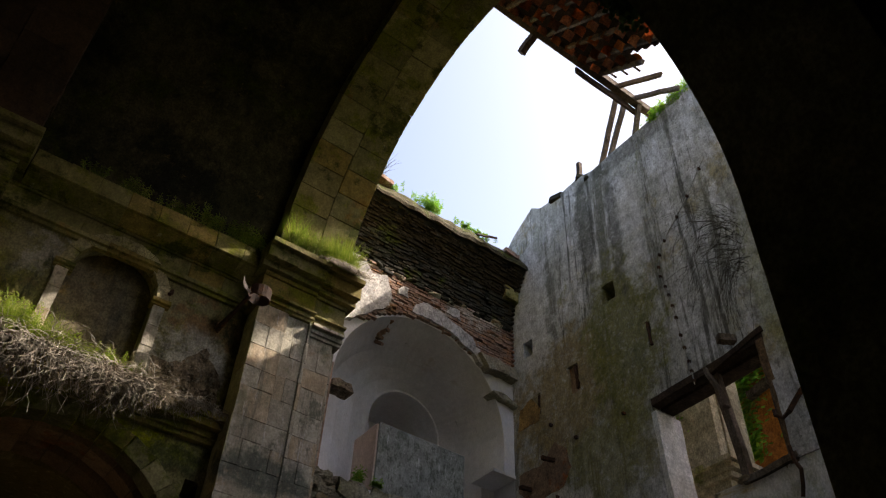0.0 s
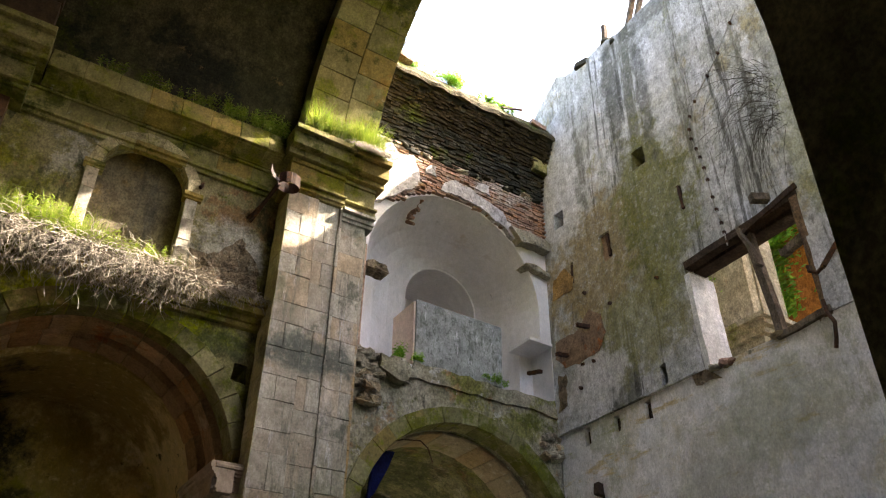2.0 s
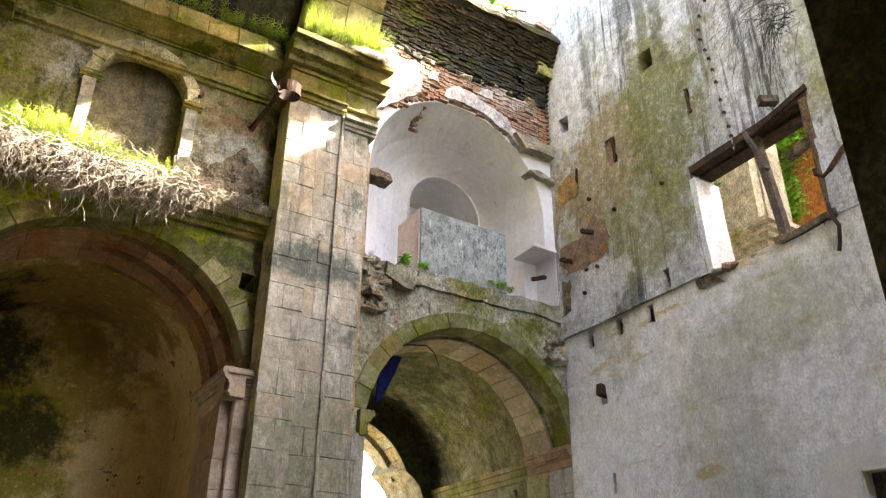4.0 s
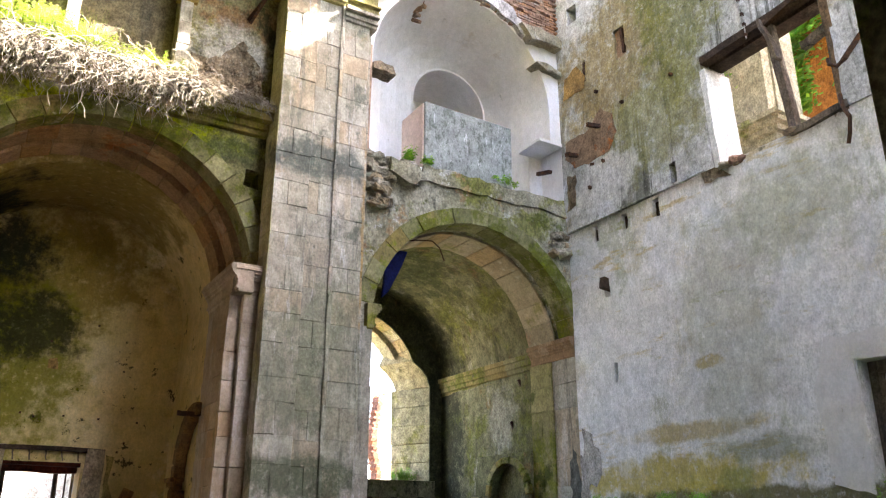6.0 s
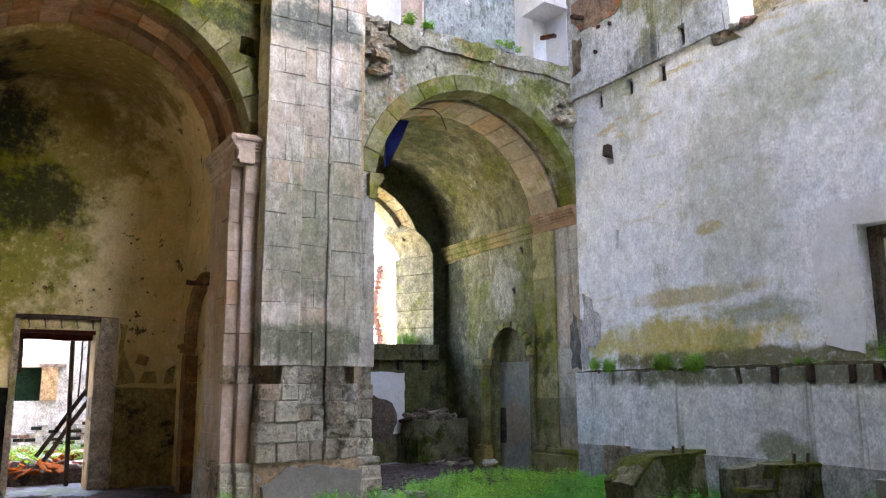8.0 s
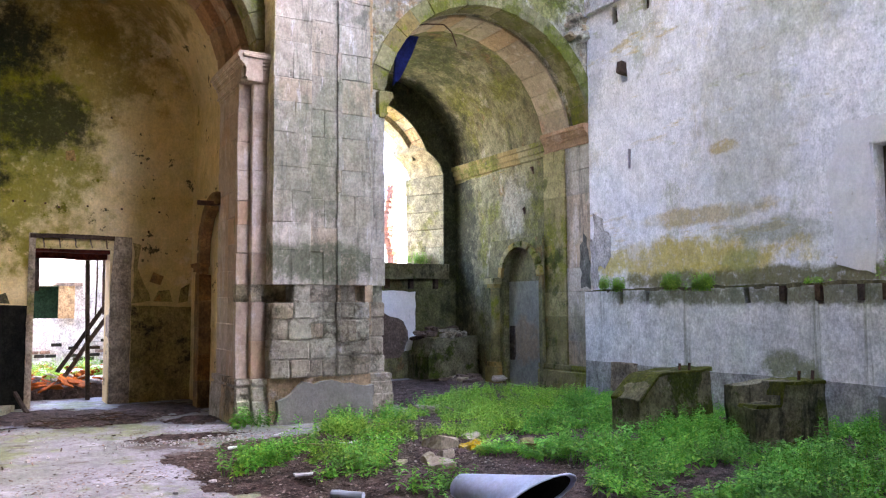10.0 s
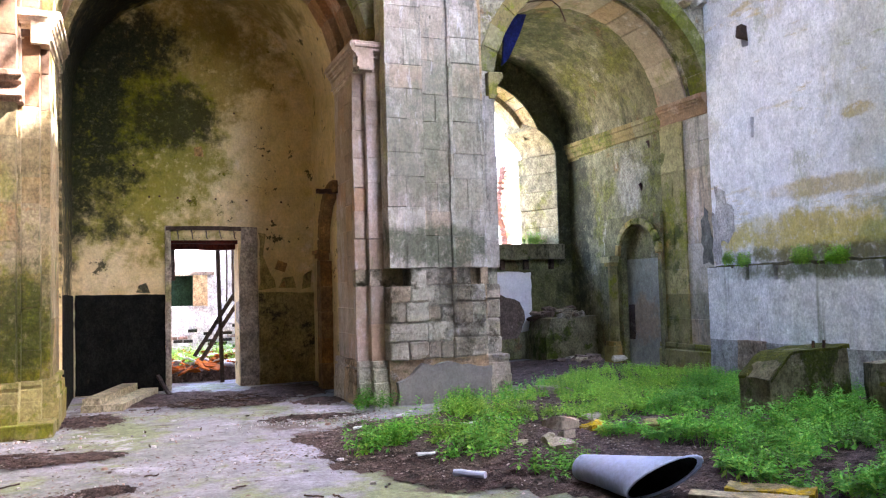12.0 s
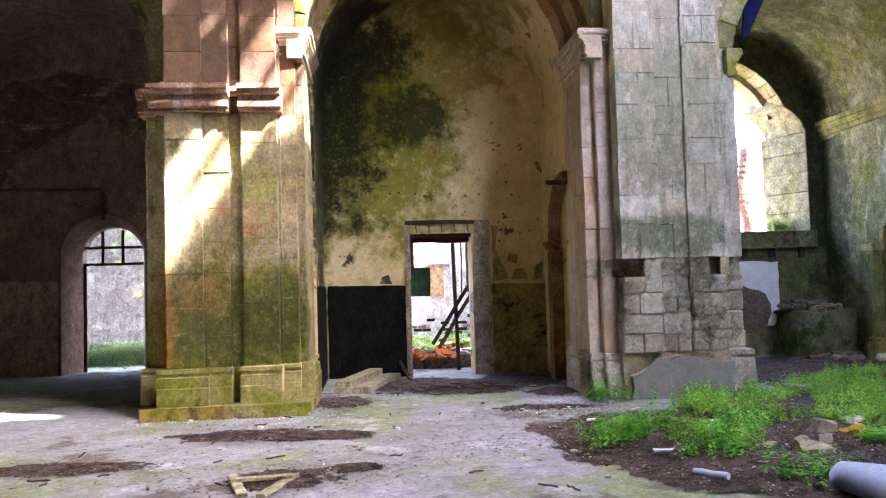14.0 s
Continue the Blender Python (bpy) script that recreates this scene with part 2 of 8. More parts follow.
plaster_pale = weathered("pale_mottled_plaster", (0.90, 0.885, 0.90), (0.85, 0.835, 0.84), [
    ((0.62, 0.57, 0.46), 0.55, 0.50, 0.64, 0.6, (1, 1, 0.8), 0), ((0.44, 0.455, 0.36), 0.6, 0.52, 0.62, 0.65, (1, 1, 0.6), 0),
    ((0.52, 0.53, 0.52), 2.4, 0.57, 0.70, 0.4, (1, 1, 0.12), 0), ((0.46, 0.46, 0.445), 19.0, 0.54, 0.62, 0.45, (1, 1, 0.7), -0.4),
    ((0.88, 0.87, 0.89), 4.0, 0.54, 0.60, 0.8, (1, 1, 0.4), 0.4), ((0.88, 0.87, 0.90), 27.0, 0.55, 0.61, 0.8, (1, 1, 0.7), 0.3),
    ((0.58, 0.45, 0.19), 0.9, 0.53, 0.66, 0.65, (0.5, 0.5, 2.2), 0), ((0.33, 0.36, 0.13), 1.0, 0.57, 0.70, 0.6, (0.5, 0.5, 2.0), 0)],
    spots=[((0.56, 0.46, 0.16), (9.5, 9.0, 2.36), (2, 2.6, 0.36), 0.85), ((0.15, 0.14, 0.055), (9.5, 7.5, 2.0), (2, 4.0, 0.17), 0.9),
           ((0.52, 0.42, 0.21), (9.5, 8.6, 3.0), (2, 1.5, 0.16), 0.75), ((0.50, 0.37, 0.13), (9.5, 8.05, 3.98), (2, 0.3, 0.12), 0.85),
           ((0.42, 0.42, 0.34), (9.5, 7.5, 4.6), (2, 1.0, 2.0), 0.5), ((0.38, 0.40, 0.29), (9.5, 6.3, 5.9), (2, 1.2, 0.9), 0.55),
           ((0.86, 0.85, 0.88), (9.5, 9.9, 3.6), (2, 0.7, 1.4), 0.6), ((0.28, 0.30, 0.12), (9.5, 7.8, 2.25), (2, 0.4, 0.2), 0.7),
           ((0.27, 0.29, 0.22), (9.5, 7.2, 2.65), (2, 1.0, 0.22), 0.6)], grain=0.08, pits=0.18, bite=0.42)
plaster_dado = weathered("grey_dado_plaster", (0.84, 0.83, 0.82), (0.74, 0.735, 0.72), [
    ((0.83, 0.82, 0.83), 1.1, 0.46, 0.60, 0.9, (1, 1, 0.05), 0), ((0.24, 0.245, 0.19), 1.3, 0.53, 0.63, 0.7, (1, 1, 0.035), 0),
    ((0.82, 0.82, 0.85), 4.0, 0.60, 0.68, 0.35, (1, 1, 0.08), 0), (GREEN, 0.9, 0.60, 0.74, 0.5, NONE, 0)],
    spots=[((0.12, 0.125, 0.06), (9.4, 6.5, 1.74), (2, 5.0, 0.17), 0.85), ((0.15, 0.17, 0.06), (9.4, 6.9, 0.75), (2, 0.5, 0.25), 0.8)], bite=0.6)
plaster_white = weathered("white_plaster", (0.82, 0.80, 0.81), (0.74, 0.71, 0.70), [
    ((0.52, 0.44, 0.37), 0.7, 0.56, 0.74, 0.7, NONE, 0), ((0.26, 0.24, 0.21), 2.6, 0.60, 0.72, 0.65, DOWN, 0),
    ((0.36, 0.31, 0.24), 6.0, 0.64, 0.70, 0.5, NONE, -0.2)], grain=0.07, pits=0.1, bite=0.2)
plaster_cream = weathered("cream_mouldy_plaster", (0.72, 0.60, 0.385), (0.63, 0.505, 0.29), [
    ((0.60, 0.46, 0.21), 0.55, 0.56, 0.70, 0.55, NONE, 0), ((0.84, 0.74, 0.56), 0.8, 0.54, 0.68, 0.6, NONE, 0),
    ((0.22, 0.195, 0.06), 0.6, 0.60, 0.72, 0.7, NONE, 0), ((0.03, 0.03, 0.015), 3.0, 0.60, 0.625, 0.9, NONE, 0.1),
    ((0.36, 0.13, 0.045), 2.0, 0.66, 0.70, 0.8, NONE, -0.4)], grain=0.08, pits=0.12, bite=0.35,
    # near-black spots are mould; brown ones darken the vault and upper wall
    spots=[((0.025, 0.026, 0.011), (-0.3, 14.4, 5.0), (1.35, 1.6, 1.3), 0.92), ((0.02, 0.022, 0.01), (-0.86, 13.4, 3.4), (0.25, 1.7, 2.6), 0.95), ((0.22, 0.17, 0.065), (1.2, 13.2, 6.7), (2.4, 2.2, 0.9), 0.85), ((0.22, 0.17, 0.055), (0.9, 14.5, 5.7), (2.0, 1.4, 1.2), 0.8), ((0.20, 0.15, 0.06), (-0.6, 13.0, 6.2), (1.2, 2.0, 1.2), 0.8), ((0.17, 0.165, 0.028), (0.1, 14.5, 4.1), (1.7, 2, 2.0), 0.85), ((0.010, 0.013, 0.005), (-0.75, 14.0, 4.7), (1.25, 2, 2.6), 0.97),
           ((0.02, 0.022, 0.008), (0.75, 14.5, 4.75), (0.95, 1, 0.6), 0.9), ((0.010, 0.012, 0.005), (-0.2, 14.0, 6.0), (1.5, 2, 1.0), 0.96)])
vault_dark = weathered("dark_vault_plaster", (0.10, 0.085, 0.05), (0.05, 0.047, 0.026), [
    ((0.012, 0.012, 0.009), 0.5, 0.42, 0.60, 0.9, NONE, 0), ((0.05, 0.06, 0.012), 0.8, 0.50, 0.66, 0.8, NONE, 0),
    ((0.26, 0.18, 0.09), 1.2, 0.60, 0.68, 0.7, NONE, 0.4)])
dado_black = weathered("black_painted_dado", (0.008, 0.008, 0.007), (0.014, 0.014, 0.011), [
    ((0.10, 0.085, 0.05), 2.4, 0.64, 0.72, 0.6, DOWN, -0.2)], grain=0.1, spec=0.06)
dado_olive = weathered("peeling_olive_dado", (0.42, 0.35, 0.195), (0.33, 0.275, 0.135), [
    ((0.024, 0.024, 0.018), 1.3, 0.50, 0.62, 0.9, NONE, -0.2), (GREEN, 1.2, 0.52, 0.70, 0.6, NONE, 0)], grain=0.12)
brick_dark = weathered("dark_brick", (0.045, 0.043, 0.034), (0.026, 0.026, 0.02), [
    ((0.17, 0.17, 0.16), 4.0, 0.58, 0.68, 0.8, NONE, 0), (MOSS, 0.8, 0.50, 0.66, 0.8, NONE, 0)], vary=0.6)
brick_red = weathered("weathered_red_brick", (0.36, 0.25, 0.20), (0.29, 0.195, 0.155), [
    ((0.52, 0.47, 0.43), 1.6, 0.46, 0.60, 0.8, NONE, 0), ((0.10, 0.085, 0.075), 1.4, 0.56, 0.70, 0.75, NONE, 0)], vary=0.4)
ruin_brick = weathered("raw_red_brick", (0.19, 0.105, 0.085), (0.13, 0.075, 0.062), vary=0.4)
rubble_wall = weathered("rubble_masonry", (0.36, 0.30, 0.235), (0.26, 0.21, 0.155), [
    ((0.11, 0.085, 0.06), 5.0, 0.50, 0.62, 0.8, NONE, -0.9), ((0.47, 0.43, 0.36), 6.0, 0.54, 0.62, 0.6, NONE, 0.5),
    (GREEN, 1.0, 0.55, 0.75, 0.5, NONE, 0)], depth=0.07, strength=1.0)
cement = weathered("grey_cement_render", (0.25, 0.24, 0.21), (0.19, 0.185, 0.16), [
    ((0.17, 0.165, 0.15), 1.2, 0.50, 0.72, 0.55, NONE, 0), (GREEN, 1.4, 0.62, 0.80, 0.4, NONE, 0)], grain=0.1, pits=0.12, bite=0.35)
concrete_mossy = weathered("mossy_concrete", (0.25, 0.23, 0.155), (0.14, 0.13, 0.07), [
    ((0.05, 0.07, 0.010), 1.5, 0.46, 0.60, 0.9, NONE, 0.2), ((0.018, 0.02, 0.012), 1.8, 0.50, 0.64, 0.85, DOWN, 0),
    ((0.30, 0.28, 0.22), 2.4, 0.60, 0.68, 0.7, NONE, 0.3)], depth=0.06, strength=1.0)
floor_mat = weathered("dusty_stone_floor", (0.29, 0.285, 0.315), (0.215, 0.22, 0.21), [
    ((0.20, 0.23, 0.115), 0.5, 0.46, 0.60, 0.8, NONE, 0), ((0.46, 0.45, 0.51), 1.1, 0.54, 0.66, 0.7, NONE, 0),
    ((0.12, 0.095, 0.085), 0.75, 0.55, 0.61, 0.9, NONE, 0.4), ((0.07, 0.055, 0.05), 6.0, 0.60, 0.66, 0.8, (1, 1, 1), 0.3),
    ((0.62, 0.61, 0.66), 9.0, 0.68, 0.72, 0.8, NONE, 0.2)], rough=0.8, bite=0.6)
soil = weathered("leaf_litter_soil", (0.125, 0.092, 0.082), (0.08, 0.06, 0.052), [
    ((0.25, 0.195, 0.175), 11.0, 0.52, 0.62, 0.8, NONE, 0.6), ((0.03, 0.024, 0.02), 7.0, 0.50, 0.62, 0.85, NONE, -0.6),
    ((0.40, 0.36, 0.34), 22.0, 0.62, 0.68, 0.8, NONE, 0.4)], depth=0.08, strength=1.0)
wood_old = weathered("weathered_grey_timber", (0.21, 0.175, 0.145), (0.14, 0.115, 0.095), [
    ((0.06, 0.048, 0.04), 6.0, 0.48, 0.66, 0.8, (1, 1, 0.15), -0.3), ((0.33, 0.29, 0.25), 9.0, 0.54, 0.68, 0.6, (0.2, 1, 1), 0.2)],
    vary=0.4)
wood_dark = weathered("dark_rotten_timber", (0.085, 0.062, 0.048), (0.05, 0.037, 0.03), [
    ((0.16, 0.13, 0.11), 7.0, 0.54, 0.70, 0.6, (0.3, 0.3, 1), 0.2)], vary=0.4)
plank_pale = weathered("pale_wet_planks", (0.46, 0.42, 0.31), (0.36, 0.325, 0.22), [
    (GREEN, 1.6, 0.52, 0.70, 0.6, NONE, 0), ((0.15, 0.13, 0.09), 5.0, 0.54, 0.70, 0.7, (0.3, 1, 1), -0.2)])
rust = weathered("rusty_iron", (0.085, 0.048, 0.032), (0.05, 0.03, 0.024), [
    ((0.19, 0.085, 0.04), 9.0, 0.50, 0.66, 0.7, NONE, 0.1)], rough=0.75)
terracotta = weathered("terracotta_tile", (0.33, 0.17, 0.11), (0.23, 0.12, 0.08), [
    ((0.20, 0.10, 0.065), 2.5, 0.50, 0.70, 0.7, NONE, 0), ((0.52, 0.36, 0.25), 4.0, 0.58, 0.70, 0.6, NONE, 0)], vary=0.5)
yard_tile = weathered("broken_orange_tile", (0.30, 0.105, 0.045), (0.20, 0.07, 0.035), [((0.10, 0.06, 0.04), 4.0, 0.54, 0.66, 0.7, NONE, 0)], vary=0.5)
orange_wall_mat = weathered("orange_limewash", (0.56, 0.27, 0.135), (0.50, 0.24, 0.125), [
    ((0.40, 0.22, 0.13), 0.9, 0.50, 0.70, 0.6, NONE, 0), ((0.24, 0.2, 0.12), 1.6, 0.60, 0.76, 0.5, DOWN, 0)])
whitewash = weathered("sunlit_whitewash", (0.76, 0.74, 0.72), (0.68, 0.65, 0.62), [
    ((0.52, 0.40, 0.33), 1.4, 0.55, 0.68, 0.7, NONE, -0.3), ((0.45, 0.43, 0.40), 0.9, 0.54, 0.74, 0.6, NONE, 0)])
outside_ground = weathered("rough_earth_and_grass", (0.20, 0.17, 0.11), (0.11, 0.12, 0.05), [
    ((0.08, 0.11, 0.025), 0.6, 0.45, 0.60, 0.8, NONE, 0.2)])
metal_grey = weathered("dull_galvanised_sheet", (0.74, 0.80, 0.95), (0.66, 0.72, 0.90), [
    ((0.24, 0.23, 0.24), 3.0, 0.58, 0.72, 0.5, NONE, 0), ((0.62, 0.63, 0.68), 5.0, 0.56, 0.70, 0.5, NONE, 0)],
    rough=0.6, grain=0.08, spec=0.5, depth=0.01, pits=0.1, bite=0.25)
def leafy(name, a, b, c, rough=0.55):
    """Leaves whose green differs from leaf to leaf."""
    s = Surf(name, rough, spec=0.35)
    r = s.island()
    col = s.mix(s.ramp(r, 0.0, 0.6), a, b)
    col = s.mix(s.ramp(r, 0.75, 1.0), col, c)
    col = s.mottle(col, 1.6, 0.36, 0.62, 0.5, 1.2, 3.0)
    s.b.inputs["Subsurface Weight"].default_value = 0.0
    s.put(s.b.inputs["Base Color"], col)
    tr = s.t.nodes.new("ShaderNodeBsdfTranslucent")
    s.put(tr.inputs["Color"], col)
    mx = s.t.nodes.new("ShaderNodeMixShader")
    mx.inputs[0].default_value = 0.35
    s.t.links.new(s.b.outputs[0], mx.inputs[1])
    s.t.links.new(tr.outputs[0], mx.inputs[2])
    s.t.links.new(mx.outputs[0], s.t.nodes["Material Output"].inputs["Surface"])
    return s.m


leaf_green = leafy("nettle_leaf", (0.08, 0.29, 0.028), (0.16, 0.44, 0.04), (0.32, 0.56, 0.07))
leaf_light = leafy("young_leaf", (0.14, 0.34, 0.025), (0.25, 0.48, 0.04), (0.44, 0.60, 0.075))
leaf_dark = leafy("shaded_ivy_leaf", (0.03, 0.065, 0.015), (0.06, 0.11, 0.025), (0.10, 0.16, 0.04))
grass_mat = leafy("wall_grass", (0.16, 0.25, 0.025), (0.28, 0.36, 0.04), (0.42, 0.42, 0.12))
straw = leafy("dry_straw", (0.34, 0.295, 0.235), (0.46, 0.41, 0.34), (0.20, 0.165, 0.12), 0.8)
twig_mat = leafy("bare_twig", (0.06, 0.048, 0.038), (0.085, 0.07, 0.055), (0.04, 0.033, 0.027), 0.85)
litter_mat = leafy("fallen_leaves", (0.10, 0.07, 0.055), (0.21, 0.155, 0.125), (0.46, 0.40, 0.36), 0.9)
chip_mat = leafy("pale_chips", (0.40, 0.38, 0.37), (0.62, 0.60, 0.60), (0.42, 0.28, 0.22), 0.9)
glass_blue = Surf("blue_plastic", 0.3, spec=0.5).done((0.46, 0.52, 0.68))
plastic_white = Surf("white_plastic", 0.5, spec=0.4).done((0.50, 0.51, 0.55))
navy = weathered("faded_navy_sheet", (0.016, 0.02, 0.06), (0.022, 0.026, 0.075), [((0.08, 0.085, 0.14), 3.0, 0.55, 0.70, 0.5, NONE, 0)], grain=0.05)
yellow_lichen = weathered("lichen_yellow_timber", (0.34, 0.30, 0.18), (0.24, 0.21, 0.13), [
    ((0.48, 0.34, 0.04), 2.0, 0.42, 0.56, 0.9, NONE, 0), (MOSS, 2.4, 0.52, 0.66, 0.7, NONE, 0)])
plaster_niche = weathered("grey_ochre_plaster", (0.24, 0.20, 0.14), (0.17, 0.15, 0.11), [
    ((0.36, 0.26, 0.12), 0.8, 0.48, 0.68, 0.8, NONE, 0), ((0.07, 0.07, 0.065), 1.2, 0.50, 0.70, 0.7, DOWN, 0)], grain=0.1)
mortar_dark = weathered("dark_mortar", (0.055, 0.053, 0.045), (0.035, 0.035, 0.03), [(MOSS, 1.0, 0.5, 0.66, 0.7, NONE, 0)])
earth_top = weathered("mossy_earth", (0.12, 0.10, 0.065), (0.07, 0.065, 0.04), [(MOSS, 2.0, 0.46, 0.62, 0.8, NONE, 0.3),
    ((0.22, 0.18, 0.12), 5.0, 0.54, 0.68, 0.7, NONE, 0.4)], depth=0.06, strength=1.0)
plaster_box = weathered("grey_stained_render", (0.40, 0.405, 0.39), (0.29, 0.30, 0.285), [
    ((0.64, 0.63, 0.64), 1.3, 0.56, 0.66, 0.6, (1, 1, 0.3), 0.2), ((0.155, 0.165, 0.14), 2.4, 0.50, 0.62, 0.7, (1, 1, 0.6), 0),
    ((0.12, 0.13, 0.11), 14.0, 0.50, 0.60, 0.7, (1, 1, 0.5), 0), ((0.70, 0.69, 0.70), 7.0, 0.58, 0.64, 0.7, (1, 1, 0.3), 0.3)], bite=0.6)
brick_render = weathered("reddish_render", (0.33, 0.24, 0.18), (0.27, 0.20, 0.155), [((0.42, 0.17, 0.085), 1.6, 0.52, 0.68, 0.8, NONE, 0),
    ((0.17, 0.13, 0.10), 3.0, 0.52, 0.70, 0.6, NONE, -0.2)])
ochre_render = weathered("ochre_render", (0.44, 0.29, 0.15), (0.36, 0.24, 0.13), [((0.22, 0.16, 0.10), 2.0, 0.50, 0.70, 0.7, NONE, -0.3)])
moss_ledge = weathered("moss_on_ledge", (0.17, 0.155, 0.095), (0.10, 0.095, 0.06), [(MOSS, 1.5, 0.50, 0.64, 0.6, NONE, 0.3),
    ((0.30, 0.29, 0.25), 2.2, 0.58, 0.68, 0.8, NONE, 0)])
soot_stain = weathered("black_damp_stone", (0.17, 0.165, 0.145), (0.11, 0.11, 0.095), [((0.30, 0.29, 0.26), 3.0, 0.56, 0.66, 0.7, DOWN, 0.2)])
flap_mat = weathered("tarnished_sheet", (0.30, 0.27, 0.25), (0.22, 0.19, 0.18), grain=0.1)
pale_rock = weathered("pale_fallen_stone", (0.42, 0.38, 0.305), (0.32, 0.285, 0.215), [((0.20, 0.19, 0.10), 3.0, 0.52, 0.66, 0.7, NONE, 0), ((0.66, 0.62, 0.54), 6.0, 0.56, 0.66, 0.6, NONE, 0.3)], bite=0.6)
cable_grey = weathered("grey_cable", (0.42, 0.41, 0.39), (0.33, 0.32, 0.30), grain=0.1)
plaster_jamb = weathered("pinkish_jamb_plaster", (0.40, 0.34, 0.265), (0.33, 0.275, 0.20), [(GREEN, 1.0, 0.50, 0.70, 0.6, NONE, 0),
    ((0.22, 0.17, 0.12), 2.2, 0.54, 0.72, 0.7, NONE, -0.2)])
wood_red = weathered("dark_red_painted_timber", (0.10, 0.035, 0.028), (0.07, 0.026, 0.022), grain=0.2)
wood_pale = weathered("sun_bleached_timber", (0.55, 0.42, 0.28), (0.46, 0.34, 0.22), grain=0.15)
ochre_stone = weathered("ochre_stained_stone", (0.30, 0.205, 0.12), (0.23, 0.15, 0.085), [((0.20, 0.14, 0.08), 2.0, 0.5, 0.7, 0.6, NONE, 0)], vary=0.3)
dark_green_paint = weathered("dark_green_paint", (0.045, 0.085, 0.06), (0.035, 0.065, 0.05), grain=0.1)
# lighter copy of mossy limestone: daylight on window stones put into its colour
sunny_stone = weathered("lit_mossy_limestone", (0.46, 0.405, 0.28), (0.36, 0.32, 0.20), [(GREEN, 1.3, 0.48, 0.68, 0.7, NONE, 0),
    ((0.42, 0.22, 0.12), 1.8, 0.62, 0.74, 0.6, NONE, 0), (DARK, 2.6, 0.62, 0.76, 0.6, DOWN, 0)], vary=0.35)
garden_wall_mat = weathered("mossy_garden_rubble", (0.05, 0.049, 0.052), (0.03, 0.03, 0.03), [((0.035, 0.03, 0.03), 5.0, 0.50, 0.58, 0.8, NONE, -0.9),
    ((0.07, 0.10, 0.055), 0.7, 0.50, 0.66, 0.7, NONE, 0), ((0.09, 0.10, 0.03), 0.8, 0.55, 0.72, 0.7, NONE, 0)], depth=0.08, strength=1.0)
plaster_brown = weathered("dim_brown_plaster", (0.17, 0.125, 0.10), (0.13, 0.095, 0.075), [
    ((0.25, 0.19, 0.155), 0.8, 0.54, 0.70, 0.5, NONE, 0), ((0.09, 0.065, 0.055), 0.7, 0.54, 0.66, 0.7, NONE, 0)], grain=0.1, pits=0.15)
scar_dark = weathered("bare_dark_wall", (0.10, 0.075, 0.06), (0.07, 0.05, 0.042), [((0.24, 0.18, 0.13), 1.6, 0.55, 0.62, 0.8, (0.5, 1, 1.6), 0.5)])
chapel_damp_shaded = weathered("damp_shaded_chapel_stone", (0.22, 0.205, 0.13), (0.135, 0.132, 0.065), [
    ((0.13, 0.135, 0.035), 0.8, 0.46, 0.64, 0.8, NONE, 0), ((0.20, 0.13, 0.07), 1.1, 0.54, 0.66, 0.7, (1, 1, 0.6), 0), ((0.035, 0.038, 0.02), 1.1, 0.54, 0.70, 0.9, DOWN, 0),
    ((0.42, 0.385, 0.31), 1.6, 0.56, 0.66, 0.6, (1, 1, 0.45), 0.3), (MOSS, 2.0, 0.56, 0.68, 0.7, NONE, 0.2)],
    # dark spots paint shade into the vault's rear and corners, over real damp
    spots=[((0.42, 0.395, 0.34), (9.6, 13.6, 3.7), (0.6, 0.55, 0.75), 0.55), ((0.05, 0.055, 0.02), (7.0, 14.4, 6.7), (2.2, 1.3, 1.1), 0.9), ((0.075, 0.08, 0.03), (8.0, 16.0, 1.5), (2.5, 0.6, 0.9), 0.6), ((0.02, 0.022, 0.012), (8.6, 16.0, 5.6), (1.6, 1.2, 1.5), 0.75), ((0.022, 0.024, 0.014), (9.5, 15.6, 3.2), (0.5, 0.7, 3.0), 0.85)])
dado_foot = weathered("smooth_grey_render", (0.42, 0.415, 0.40), (0.35, 0.345, 0.335), [((0.17, 0.175, 0.165), 0.9, 0.50, 0.70, 0.6, NONE, 0)], grain=0.1, pits=0.2)
plaster_pale_brown = weathered("faded_brown_dado", (0.34, 0.27, 0.22), (0.28, 0.22, 0.18), [((0.16, 0.12, 0.10), 1.0, 0.52, 0.68, 0.6, NONE, 0)], grain=0.1, pits=0.15)
pier_dark = weathered("dark_mossy_plaster", (0.23, 0.21, 0.13), (0.14, 0.13, 0.07), [((0.19, 0.15, 0.10), 0.9, 0.54, 0.66, 0.7, NONE, 0.3),
    (MOSS, 1.1, 0.48, 0.66, 0.8, NONE, 0), (DARK, 1.5, 0.5, 0.7, 0.8, DOWN, 0)])
annex_stone = weathered("pale_annex_stone", (0.60, 0.54, 0.42), (0.48, 0.43, 0.32), [((0.26, 0.27, 0.09), 1.2, 0.54, 0.66, 0.7, NONE, 0),
    ((0.17, 0.15, 0.11), 2.2, 0.56, 0.70, 0.7, DOWN, 0), ((0.55, 0.36, 0.25), 0.9, 0.58, 0.70, 0.6, NONE, 0)])
